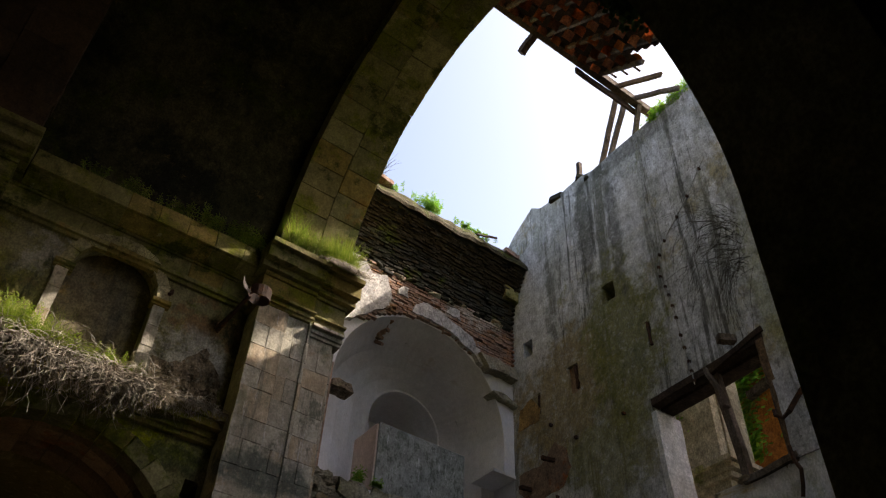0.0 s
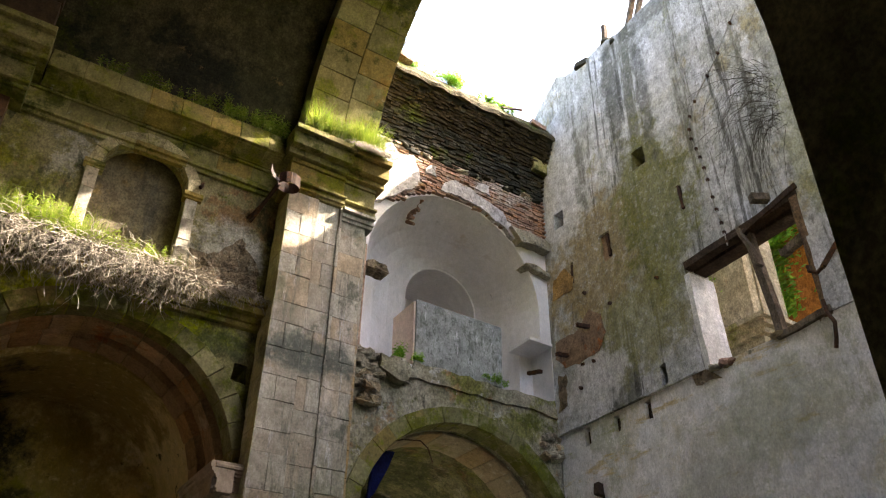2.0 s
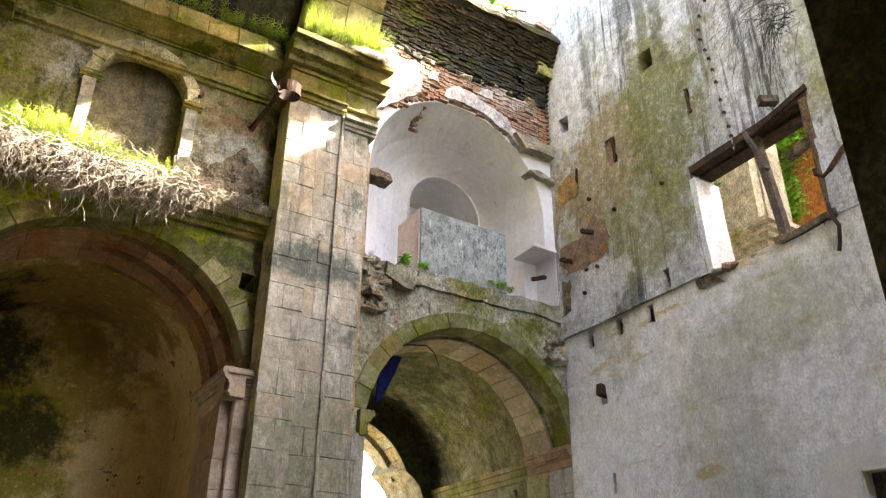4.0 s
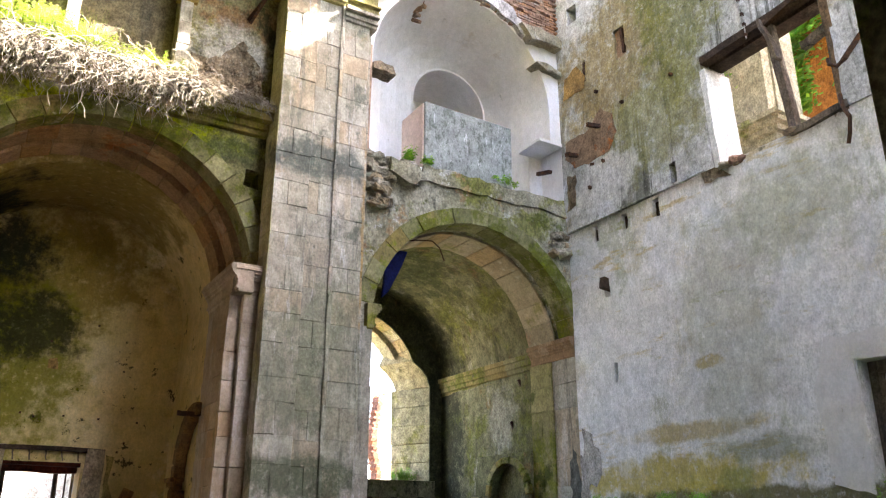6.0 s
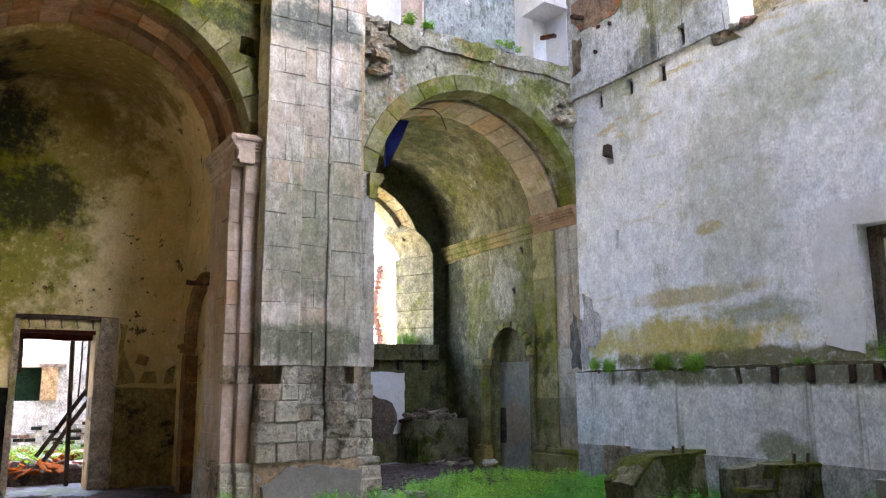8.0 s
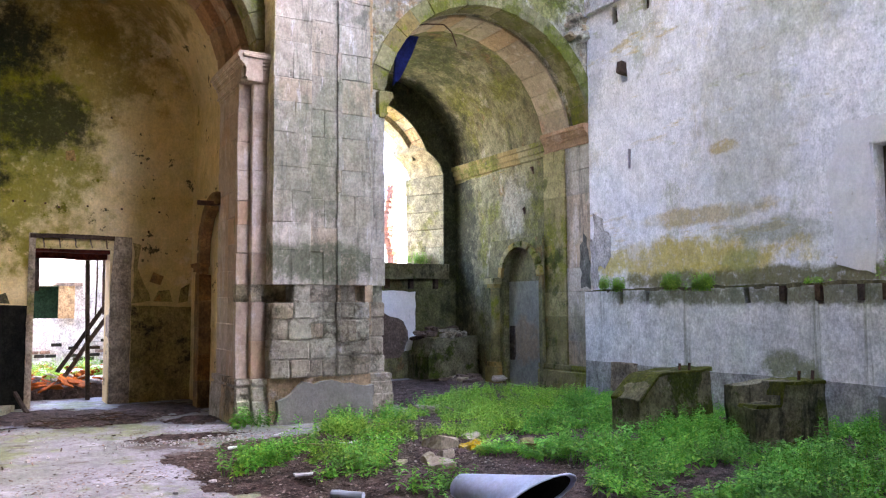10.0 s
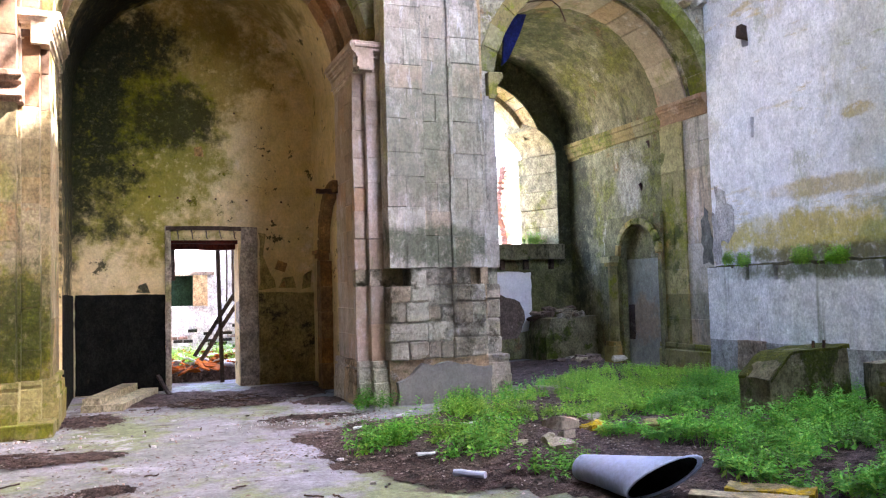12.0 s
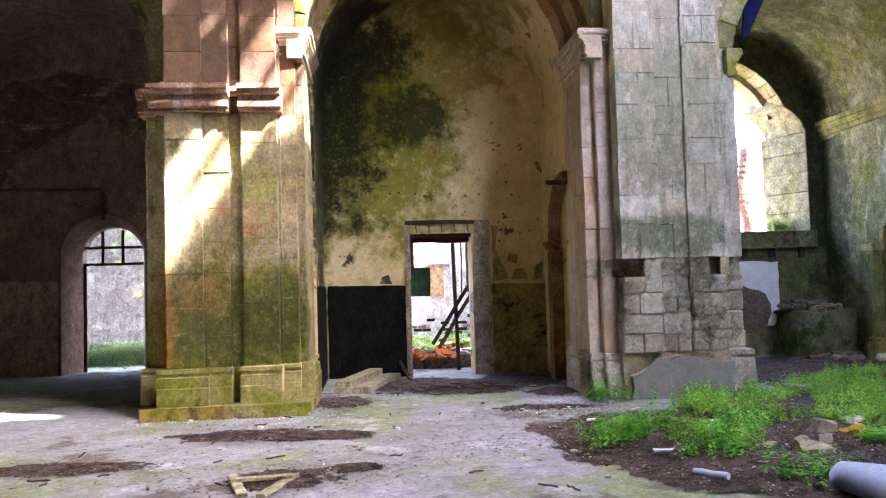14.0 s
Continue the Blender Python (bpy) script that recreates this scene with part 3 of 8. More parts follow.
spandrel_damp = weathered("damp_mossy_spandrel", (0.42, 0.39, 0.32), (0.27, 0.25, 0.18), [
    ((0.17, 0.17, 0.045), 0.9, 0.48, 0.62, 0.8, NONE, 0), ((0.08, 0.095, 0.018), 1.8, 0.54, 0.66, 0.8, NONE, 0.2), ((0.34, 0.225, 0.14), 1.3, 0.55, 0.64, 0.75, NONE, -0.3),
    ((0.58, 0.56, 0.53), 1.6, 0.56, 0.64, 0.75, NONE, 0.3), (DARK, 2.4, 0.55, 0.69, 0.85, (1, 1, 0.4), 0)])
pinkish_edge = weathered("pinkish_plaster_edge", (0.48, 0.36, 0.29), (0.40, 0.29, 0.23), grain=0.15)
pier_stone_west = weathered("mossy_pier_stone", (0.30, 0.26, 0.18), (0.20, 0.17, 0.10), [
    ((0.22, 0.215, 0.075), 0.9, 0.50, 0.66, 0.75, (1, 1, 0.6), 0), ((0.32, 0.185, 0.11), 1.1, 0.54, 0.66, 0.7, NONE, 0), ((0.045, 0.055, 0.02), 1.5, 0.54, 0.68, 0.8, (1, 1, 0.6), 0), (DARK, 2.6, 0.58, 0.70, 0.75, DOWN, 0)],
    # spots make the stone darker, greener and browner towards the foot
    spots=[((0.12, 0.12, 0.02), (-1.9, 10.6, 1.0), (2.4, 1, 1.2), 0.9), ((0.03, 0.036, 0.012), (-2.1, 10.6, 1.25), (0.8, 0.8, 0.85), 0.8),
           ((0.03, 0.038, 0.013), (-1.2, 10.7, 1.3), (0.45, 0.8, 0.8), 0.8), ((0.24, 0.15, 0.085), (-2.2, 10.6, 1.6), (0.4, 0.5, 0.3), 0.5),
           ((0.26, 0.15, 0.075), (-2.75, 10.6, 1.1), (0.2, 0.5, 1.2), 0.7)], vary=0.2, bite=0.8)
plaster_scraps = weathered("dirty_torn_plaster", (0.58, 0.55, 0.54), (0.46, 0.43, 0.41), [((0.24, 0.20, 0.17), 2.4, 0.52, 0.66, 0.8, NONE, -0.2),
    ((0.68, 0.66, 0.67), 3.0, 0.54, 0.64, 0.7, NONE, 0.3), ((0.30, 0.17, 0.12), 4.0, 0.60, 0.68, 0.7, NONE, -0.4)])
infill_grey = weathered("smooth_grey_infill", (0.30, 0.295, 0.255), (0.23, 0.23, 0.19), [((0.17, 0.175, 0.12), 1.4, 0.52, 0.68, 0.7, DOWN, 0), ((0.48, 0.46, 0.42), 4.0, 0.60, 0.68, 0.6, DOWN, 0.2)],
    spots=[((0.30, 0.22, 0.14), (9.6, 13.2, 0.9), (0.5, 0.7, 0.5), 0.7)], bite=0.5)
bare_render = weathered("bare_brown_render", (0.20, 0.155, 0.125), (0.14, 0.11, 0.09), [((0.28, 0.23, 0.19), 2.0, 0.54, 0.66, 0.7, NONE, 0.2), (MOSS, 1.4, 0.58, 0.70, 0.6, NONE, 0)])
moss_cap = weathered("thick_moss", (0.10, 0.105, 0.022), (0.055, 0.06, 0.014), [((0.30, 0.27, 0.12), 6.0, 0.56, 0.66, 0.6, NONE, 0.4)], depth=0.06, strength=1.0)
jamb_rose = weathered("pale_rose_limestone", (0.49, 0.405, 0.33), (0.38, 0.305, 0.24), [((0.54, 0.48, 0.43), 1.3, 0.52, 0.64, 0.7, (1, 1, 0.3), 0), ((0.22, 0.21, 0.12), 1.5, 0.56, 0.68, 0.7, (1, 1, 0.5), 0),
    ((0.16, 0.14, 0.115), 2.4, 0.58, 0.70, 0.5, DOWN, 0)], vary=0.25, bite=0.4, pits=0.15, grain=0.1)
duct_inside = weathered("dark_sheet", (0.025, 0.024, 0.023), (0.016, 0.016, 0.016), spec=0.1)


# --- mesh helpers ---
def mesh_ob(name, bm, material, parent=None, label=""):
    me = bpy.data.meshes.new(name)
    bmesh.ops.recalc_face_normals(bm, faces=bm.faces)
    bm.to_mesh(me)
    bm.free()
    if material:
        me.materials.append(material)
    ob = new(name, me)
    if parent:
        ob.parent = parent
    if label:
        ob["label"] = label
    return ob


part = mesh_ob


def thing(name, at, label, category, group="", kind=""):
    ob = new(name)
    ob.location = at
    bpy.context.view_layer.update()
    return tagged(ob, label, category, group, kind)


def adopt(ob, parent):
    """Makes ob a part of parent and leaves it where it is."""
    ob.parent = parent
    ob.matrix_parent_inverse = Matrix.Translation(parent.location).inverted()
    return ob


def add_box(bm, x0, x1, y0, y1, z0, z1):
    r = bmesh.ops.create_cube(bm, size=1.0)
    for v in r["verts"]:
        v.co = Vector((x0 + (v.co.x + 0.5) * (x1 - x0), y0 + (v.co.y + 0.5) * (y1 - y0), z0 + (v.co.z + 0.5) * (z1 - z0)))
    return r["verts"]


def box(*a):
    bm = bmesh.new()
    add_box(bm, *a)
    return bm


def add_prism(bm, outline, axis, a, b):
    """A prism over an outline: (x, z) along y, (y, z) along x, (x, y) along z."""
    def at(u, v, w):
        return {"y": (u, w, v), "x": (w, u, v), "z": (u, v, w)}[axis]
    lo = [bm.verts.new(at(u, v, a)) for u, v in outline]
    hi = [bm.verts.new(at(u, v, b)) for u, v in outline]
    n = len(outline)
    bm.faces.new(lo)
    bm.faces.new(hi[::-1])
    for i in range(n):
        bm.faces.new((lo[i], hi[i], hi[(i + 1) % n], lo[(i + 1) % n]))
    bmesh.ops.recalc_face_normals(bm, faces=bm.faces)


def prism(outline, axis, a, b):
    bm = bmesh.new()
    add_prism(bm, outline, axis, a, b)
    return bm


def arch_line(cx, r, zc, z0, n=28, squash=1.0):
    """The outline of an arched opening from z0 up."""
    pts = [(cx - r, z0), (cx + r, z0)]
    pts += [(cx + r * math.cos(math.pi * i / n), zc + squash * r * math.sin(math.pi * i / n)) for i in range(n + 1)]
    return pts


def ragged(points, step=0.15, amp=0.05, rng=random.Random(3)):
    """A closed outline with broken, uneven edges."""
    out = []
    for i, (x0, y0) in enumerate(points):
        x1, y1 = points[(i + 1) % len(points)]
        n = max(1, int(math.hypot(x1 - x0, y1 - y0) / step))
        out += [(x0 + (x1 - x0) * k / n + rng.uniform(-amp, amp), y0 + (y1 - y0) * k / n + rng.uniform(-amp, amp)) for k in range(n)]
    return out


def cut(bm, cutters):
    """The solid bm less each of the solids."""
    def temp(b):
        me = bpy.data.meshes.new("temp")
        bmesh.ops.recalc_face_normals(b, faces=b.faces)
        b.to_mesh(me)
        b.free()
        return new("temp", me)
    base = temp(bm)
    tools = [temp(c) for c in cutters]
    for tool in tools:
        mod = base.modifiers.new("cut", "BOOLEAN")
        mod.object, mod.operation, mod.solver = tool, "DIFFERENCE", "EXACT"
    bpy.context.view_layer.update()
    me = bpy.data.meshes.new_from_object(base.evaluated_get(bpy.context.evaluated_depsgraph_get()))
    out = bmesh.new()
    out.from_mesh(me)
    for ob in (base, *tools):
        old = ob.data
        bpy.data.objects.remove(ob)
        bpy.data.meshes.remove(old)
    bpy.data.meshes.remove(me)
    return out


stone_shapes = {}
srng = random.Random(11)


def stone_mesh(size, material, chamfer=0.018, wear=0.008, tag="stone"):
    """A worn block of that size about its centre; three shapes of each size are shared."""
    key = (tuple(round(v, 3) for v in size), material.name, srng.randrange(3), tag)
    if key not in stone_shapes:
        bm = box(-size[0] / 2, size[0] / 2, -size[1] / 2, size[1] / 2, -size[2] / 2, size[2] / 2)
        bmesh.ops.bevel(bm, geom=bm.edges[:], offset=min(chamfer, min(size) * 0.3), segments=1, affect="EDGES")
        for v in bm.verts:
            v.co += Vector((srng.uniform(-wear, wear), srng.uniform(-wear, wear), srng.uniform(-wear, wear)))
        me = bpy.data.meshes.new(tag)
        bm.to_mesh(me)
        bm.free()
        me.materials.append(material)
        stone_shapes[key] = me
    return stone_shapes[key]


def stone(parent, x0, x1, y0, y1, z0, z1, material, name="stone_block", gap=0.002, proud=0.005, chamfer=0.006):
    size = (x1 - x0 - gap, y1 - y0 - gap, z1 - z0 - gap)
    ob = new(name, stone_mesh(size, material, chamfer))
    ob.location = ((x0 + x1) / 2 + srng.uniform(-proud, proud) * 0.5, (y0 + y1) / 2 + srng.uniform(-proud, proud), (z0 + z1) / 2)
    return adopt(ob, parent)


def courses(parent, x0, x1, y0, y1, z0, z1, height, material, across=(1, 2), name="stone_block", proud=0.005):
    """Courses of ashlar blocks, split once or twice across, unevenly."""
    n = max(1, round((z1 - z0) / height))
    zs = [z0 + (z1 - z0) * (i + (srng.uniform(-0.14, 0.14) if 0 < i < n else 0)) / n for i in range(n + 1)]
    for i in range(n):
        k = across[i % len(across)]
        xs = [x0 + (x1 - x0) * (j + (srng.uniform(-0.16, 0.16) if 0 < j < k else 0)) / k for j in range(k + 1)]
        for j in range(k):
            stone(parent, xs[j], xs[j + 1], y0, y1, zs[i], zs[i + 1], material, name, proud=proud, chamfer=0.006 if proud < 0.01 else 0.02, gap=0.002 if proud < 0.01 else 0.004)


def voussoirs(parent, centre, r0, r1, d0, d1, a0, a1, n, material, axis="y", name="voussoir", gap=0.0025, proud=0.012):
    """Arch stones about a centre (x, z), or (y, z) for an arch along x, between two angles in degrees."""
    step = radians(a1 - a0) / n
    bm = bmesh.new()
    half = step / 2 - gap / r0
    pts = []
    for r, a in ((r0, -half), (r1, -half), (r1, half), (r0, half)):
        pts.append((r * math.cos(a), r * math.sin(a)))
    add_prism(bm, pts, axis, -(d1 - d0) / 2 + gap, (d1 - d0) / 2 - gap)
    bmesh.ops.bevel(bm, geom=bm.edges[:], offset=0.009, segments=1, affect="EDGES")
    for v in bm.verts:
        v.co += Vector((srng.uniform(-0.006, 0.006), srng.uniform(-0.006, 0.006), srng.uniform(-0.006, 0.006)))
    bmesh.ops.recalc_face_normals(bm, faces=bm.faces)
    me = bpy.data.meshes.new(name)
    bm.to_mesh(me)
    bm.free()
    me.materials.append(material)
    for i in range(n):
        a = radians(a0) + step * (i + 0.5)
        ob = new(name, me)
        d = (d0 + d1) / 2 + srng.uniform(-proud, proud)
        if axis == "y":
            ob.location, ob.rotation_euler = (centre[0], d, centre[1]), (0, -a, 0)
        else:
            ob.location, ob.rotation_euler = (d, centre[0], centre[1]), (a, 0, 0)
        bpy.context.view_layer.update() if i == 0 else None
        adopt(ob, parent)
    return me


def tube(bm, points, radius, sides=6, taper=1.0):
    """A round bar along points."""
    rings = []
    for i, p in enumerate(points):
        p = Vector(p)
        d = (Vector(points[min(i + 1, len(points) - 1)]) - Vector(points[max(i - 1, 0)])).normalized()
        u = d.cross(Vector((0, 0, 1)) if abs(d.z) < 0.9 else Vector((1, 0, 0))).normalized()
        w = d.cross(u)
        r = radius * (1 + (taper - 1) * i / max(1, len(points) - 1))
        rings.append([bm.verts.new(p + r * (u * math.cos(2 * math.pi * k / sides) + w * math.sin(2 * math.pi * k / sides))) for k in range(sides)])
    for a, b in zip(rings, rings[1:]):
        for k in range(sides):
            bm.faces.new((a[k], a[(k + 1) % sides], b[(k + 1) % sides], b[k]))
    bm.faces.new(rings[0][::-1])
    bm.faces.new(rings[-1])


def beam(bm, a, b, w, h, jitter=0.0):
    """A squared timber from a to b."""
    a, b = Vector(a), Vector(b)
    d = (b - a).normalized()
    u = d.cross(Vector((0, 0, 1)) if abs(d.z) < 0.95 else Vector((1, 0, 0))).normalized()
    v = u.cross(d).normalized()
    n = 5
    rings = []
    for i in range(n + 1):
        p = a.lerp(b, i / n) + Vector((srng.uniform(-jitter, jitter), srng.uniform(-jitter, jitter), srng.uniform(-jitter, jitter)))
        rings.append([bm.verts.new(p + u * (sx * w / 2) + v * (sy * h / 2)) for sx, sy in ((-1, -1), (1, -1), (1, 1), (-1, 1))])
    for r, q in zip(rings, rings[1:]):
        for k in range(4):
            bm.faces.new((r[k], r[(k + 1) % 4], q[(k + 1) % 4], q[k]))
    bm.faces.new(rings[0][::-1])
    bm.faces.new(rings[-1])


def beam_bm(a, b, w, h, jitter=0.008):
    bm = bmesh.new()
    beam(bm, a, b, w, h, jitter)
    return bm


def rough_up(bm, edge=0.25, amp=0.015, scale=1.2, cuts=6):
    """Splits long edges and moves the surface unevenly."""
    for _ in range(cuts):
        long = [e for e in bm.edges if e.calc_length() > edge]
        if not long:
            break
        bmesh.ops.subdivide_edges(bm, edges=long, cuts=1, use_grid_fill=True)
        bmesh.ops.triangulate(bm, faces=[f for f in bm.faces if len(f.verts) > 4])
    for v in bm.verts:
        n = noise.noise_vector(v.co * scale)
        v.co += n * amp
    return bm


def ring_profile(steps):
    """Corner points (out, z) of a stepped moulding from (out, z0, z1) rows, bottom first."""
    pts = []
    for out, z0, z1 in steps:
        pts += [(out, z0), (out, z1)]
    return pts


def moulding(parent, name, x0, x1, face, steps, material, back=0.05, pieces=1, label=""):
    """A horizontal moulding along x that stands out from y = face towards the nave, in pieces."""
    w = (x1 - x0) / pieces
    for k in range(pieces):
        a = x0 + w * k + (0.004 if k else 0)
        b = x0 + w * (k + 1)
        prof = [(face + back, steps[0][1])] + [(face - o, z) for o, z in ring_profile(steps)] + [(face + back, steps[-1][2])]
        bm = prism(prof, "x", a, b)
        j = srng.uniform(-0.008, 0.008)
        for v in bm.verts:
            v.co += Vector((srng.uniform(-0.004, 0.004), j + srng.uniform(-0.005, 0.005), srng.uniform(-0.004, 0.004)))
        bmesh.ops.bevel(bm, geom=[e for e in bm.edges if e.calc_length() > 0.1], offset=0.008, segments=1, affect="EDGES")
        adopt(mesh_ob(name, bm, material, None, label), parent)


def moulding_y(parent, name, y0, y1, face, side, steps, material, back=0.05, pieces=1):
    """The same along y; side +1 stands out towards +x, -1 towards -x."""
    w = (y1 - y0) / pieces
    for k in range(pieces):
        prof = [(face - side * back, steps[0][1])] + [(face + side * o, z) for o, z in ring_profile(steps)] + [(face - side * back, steps[-1][2])]
        bm = prism(prof, "y", y0 + w * k + (0.004 if k else 0), y0 + w * (k + 1))
        for v in bm.verts:
            v.co += Vector((srng.uniform(-0.005, 0.005), 0, srng.uniform(-0.004, 0.004)))
        bmesh.ops.bevel(bm, geom=[e for e in bm.edges if e.calc_length() > 0.1], offset=0.008, segments=1, affect="EDGES")
        adopt(mesh_ob(name, bm, material), parent)


def cloud(name, verts, faces, material, parent=None, smooth=False):
    me = bpy.data.meshes.new(name)
    me.from_pydata(verts, [], faces)
    me.materials.append(material)
    ob = new(name, me)
    return adopt(ob, parent) if parent else ob


class Greens:
    """Gathers leaves, blades and stalks into one mesh."""

    def __init__(self, seed):
        self.v, self.f, self.r = [], [], random.Random(seed)

    def leaf(self, p, d, up, length, width):
        d = d.normalized()
        s = d.cross(up)
        s = s.normalized() if s.length > 1e-4 else Vector((1, 0, 0))
        n = s.cross(d)
        i = len(self.v)
        self.v += [p, p + d * length * 0.45 + s * width / 2 + n * length * 0.08, p + d * length, p + d * length * 0.45 - s * width / 2 + n * length * 0.08]
        self.f += [(i, i + 1, i + 2), (i, i + 2, i + 3)]

    def blade(self, p, d, length, width, droop=0.6, parts=4):
        """A strip that bends down as it grows."""
        d = d.normalized()
        s = d.cross(Vector((0, 0, 1)))
        s = s.normalized() if s.length > 1e-3 else Vector((self.r.uniform(-1, 1), self.r.uniform(-1, 1), 0)).normalized()
        i = len(self.v)
        for k in range(parts + 1):
            w = width * (1 - 0.85 * k / parts) / 2
            self.v += [p - s * w, p + s * w]
            p = p + d * (length / parts)
            d = (d + Vector((self.r.uniform(-0.12, 0.12), self.r.uniform(-0.12, 0.12), -droop / parts))).normalized()
        for k in range(parts):
            a = i + 2 * k
            self.f.append((a, a + 1, a + 3, a + 2))

    def stalk(self, pts, radius):
        """A thin three-sided stem."""
        i = len(self.v)
        for k, p in enumerate(pts):
            d = (pts[min(k + 1, len(pts) - 1)] - pts[max(k - 1, 0)]).normalized()
            u = d.cross(Vector((0.3, 0.2, 1))).normalized()
            w = d.cross(u)
            r = radius * (1 - 0.6 * k / len(pts))
            self.v += [p + u * r, p - u * r * 0.5 + w * r * 0.87, p - u * r * 0.5 - w * r * 0.87]
        for k in range(len(pts) - 1):
            a = i + 3 * k
            self.f += [(a, a + 1, a + 4, a + 3), (a + 1, a + 2, a + 5, a + 4), (a + 2, a, a + 3, a + 5)]

    def herb(self, p, height, leaf, pairs=5):
        """An upright herb with pairs of leaves up its stem."""
        r = self.r
        lean = Vector((r.uniform(-0.25, 0.25), r.uniform(-0.25, 0.25), 1)).normalized()
        self.stalk([p, p + lean * height * 0.5, p + lean * height], 0.003)
        a = r.uniform(0, 6.3)
        for k in range(pairs):
            q = p + lean * height * (0.25 + 0.75 * (k + 1) / pairs)
            a += 1.57 + r.uniform(-0.3, 0.3)
            size = leaf * (1.1 - 0.5 * k / pairs) * r.uniform(0.8, 1.2)
            for side in (0, math.pi):
                d = Vector((math.cos(a + side), math.sin(a + side), r.uniform(-0.7, 0.3)))
                self.leaf(q, d, Vector((d.x * 0.5, d.y * 0.5, 1)), size * 1.1, size * 0.5)

    def make(self, name, material, label, category, kind="", parent=None):
        ob = cloud(name, [tuple(v) for v in self.v], self.f, material, parent)
        return tagged(ob, label, category, kind=kind) if label else ob


def inside(p, poly):
    x, y = p
    c = False
    for i in range(len(poly)):
        (x0, y0), (x1, y1) = poly[i], poly[i - 1]
        if (y0 > y) != (y1 > y) and x < (x1 - x0) * (y - y0) / (y1 - y0) + x0:
            c = not c
    return c


# --- the large structure ---
Y_N, X_E, Y_S = 11.1, 9.5, 1.5       # inner faces of the nave's north, east and south walls
AX1, AR1, AZ1 = 1.22, 2.13, 5.04      # chapel arch of the near bay
AX2, AR2, AZ2 = 7.45, 2.12, 4.66     # chapel arch of the roofless bay
VY, VZ = 6.4, 10.8                  # axis of the nave vault


def structure(name, bm, material, label, category="wall"):
    return tagged(mesh_ob(name, bm, material), label, category, kind="structure")


floor = structure("floor", box(-14, 10.4, -5, 21.0, -0.25, 0.0), floor_mat, "dusty grey stone floor with patches of leaf litter", "floor")
ground = structure("ground", box(-400, 400, -400, 400, -0.6, -0.254), outside_ground, "rough earth and grass outside the ruin", "ground")

# north wall, bay by bay
wall_n1 = cut(box(-2.0, 4.2, Y_N, 12.3, 0, 14.8), [
    prism(arch_line(AX1, AR1, AZ1, -1), "y", 10, 13),
    prism(arch_line(1.17, 0.69, 9.6, 7.85), "y", 10, Y_N + 0.32),
    prism(ragged([(3.12, 6.55), (3.36, 6.55), (3.36, 6.85), (3.12, 6.85)], 0.1, 0.02), "y", 10, Y_N + 0.6)])
wall_north_near = structure("wall_north_near_bay", wall_n1, plaster_green, "mossy plastered nave wall over a chapel arch")
NX, NR, NZ = 7.2, 2.0, 9.63


def niche_flare():
    """The hollow of the tall niche, narrowing towards its back."""
    bm = bmesh.new()
    rings = []
    for y, cx, r, zc in ((10.8, NX, NR + 0.06, NZ), (11.6, NX + 0.06, NR - 0.08, NZ), (12.1, NX + 0.17, NR - 0.25, NZ + 0.08), (12.5, NX + 0.36, NR - 0.52, NZ + 0.25), (12.75, NX + 0.55, NR - 0.80, NZ + 0.42), (12.9, NX + 0.73, NR - 1.06, NZ + 0.58)):
        rings.append([bm.verts.new((x, y, z)) for x, z in arch_line(cx, r, zc, 7.65, 32)])
    n = len(rings[0])
    for a, b in zip(rings, rings[1:]):
        for i in range(n):
            bm.faces.new((a[i], a[(i + 1) % n], b[(i + 1) % n], b[i]))
    bm.faces.new(rings[0])
    bm.faces.new(rings[-1][::-1])
    bmesh.ops.recalc_face_normals(bm, faces=bm.faces)
    return bm


structure("wall_north_spandrel", cut(box(4.2, X_E + 0.2, Y_N - 0.02, 12.4, 0, 7.55), [prism(arch_line(AX2, AR2, AZ2, -1), "y", 10, 13)]), spandrel_damp, "damp mossy wall round a deep chapel arch")
wall_n2 = cut(box(4.2, X_E + 0.2, Y_N, 12.4, 7.55, 12.5), [
    niche_flare(), box(8.85, X_E - 0.01, 10.5, 11.75, 7.65, 8.92)])
wall_north_far = structure("wall_north_roofless_bay", wall_n2, plaster_white, "stained white wall with a tall round-headed niche")
wall_north_west = structure("wall_north_west_bay", cut(box(-14, -2.0, Y_N, 12.3, 0, 14.8), [
    prism(arch_line(-5.15, 2.15, 4.6, -1), "y", 10, 13)]), plaster_green, "dark plastered nave wall with a chapel arch")

# east end wall
def wall_hole(y0, y1, z0, z1, deep, amp=0.02):
    return prism(ragged([(y0, z0), (y1, z0), (y1, z1), (y0, z1)], 0.12, amp), "x", 9.0, X_E + deep)


# south of y 4.6 the top is unseen; its heights and notch place sun patches
top = [(11.9, 14.6), (11.3, 15.0), (10.9, 15.4), (10.2, 15.85), (9.9, 15.6), (9.2, 15.5), (8.6, 15.55), (8.1, 15.4), (7.4, 15.45),
       (6.6, 15.45), (6.1, 15.5), (5.5, 15.55), (5.05, 15.55), (4.8, 15.35), (4.6, 15.3), (4.4, 16.2), (3.2, 16.6), (2.75, 16.5), (2.65, 15.2), (2.05, 15.2), (1.95, 16.3), (1.0, 16.2)]
wall_e = prism(top + [(1.0, 6.98), (12.0, 6.98)], "x", X_E, X_E + 0.6)
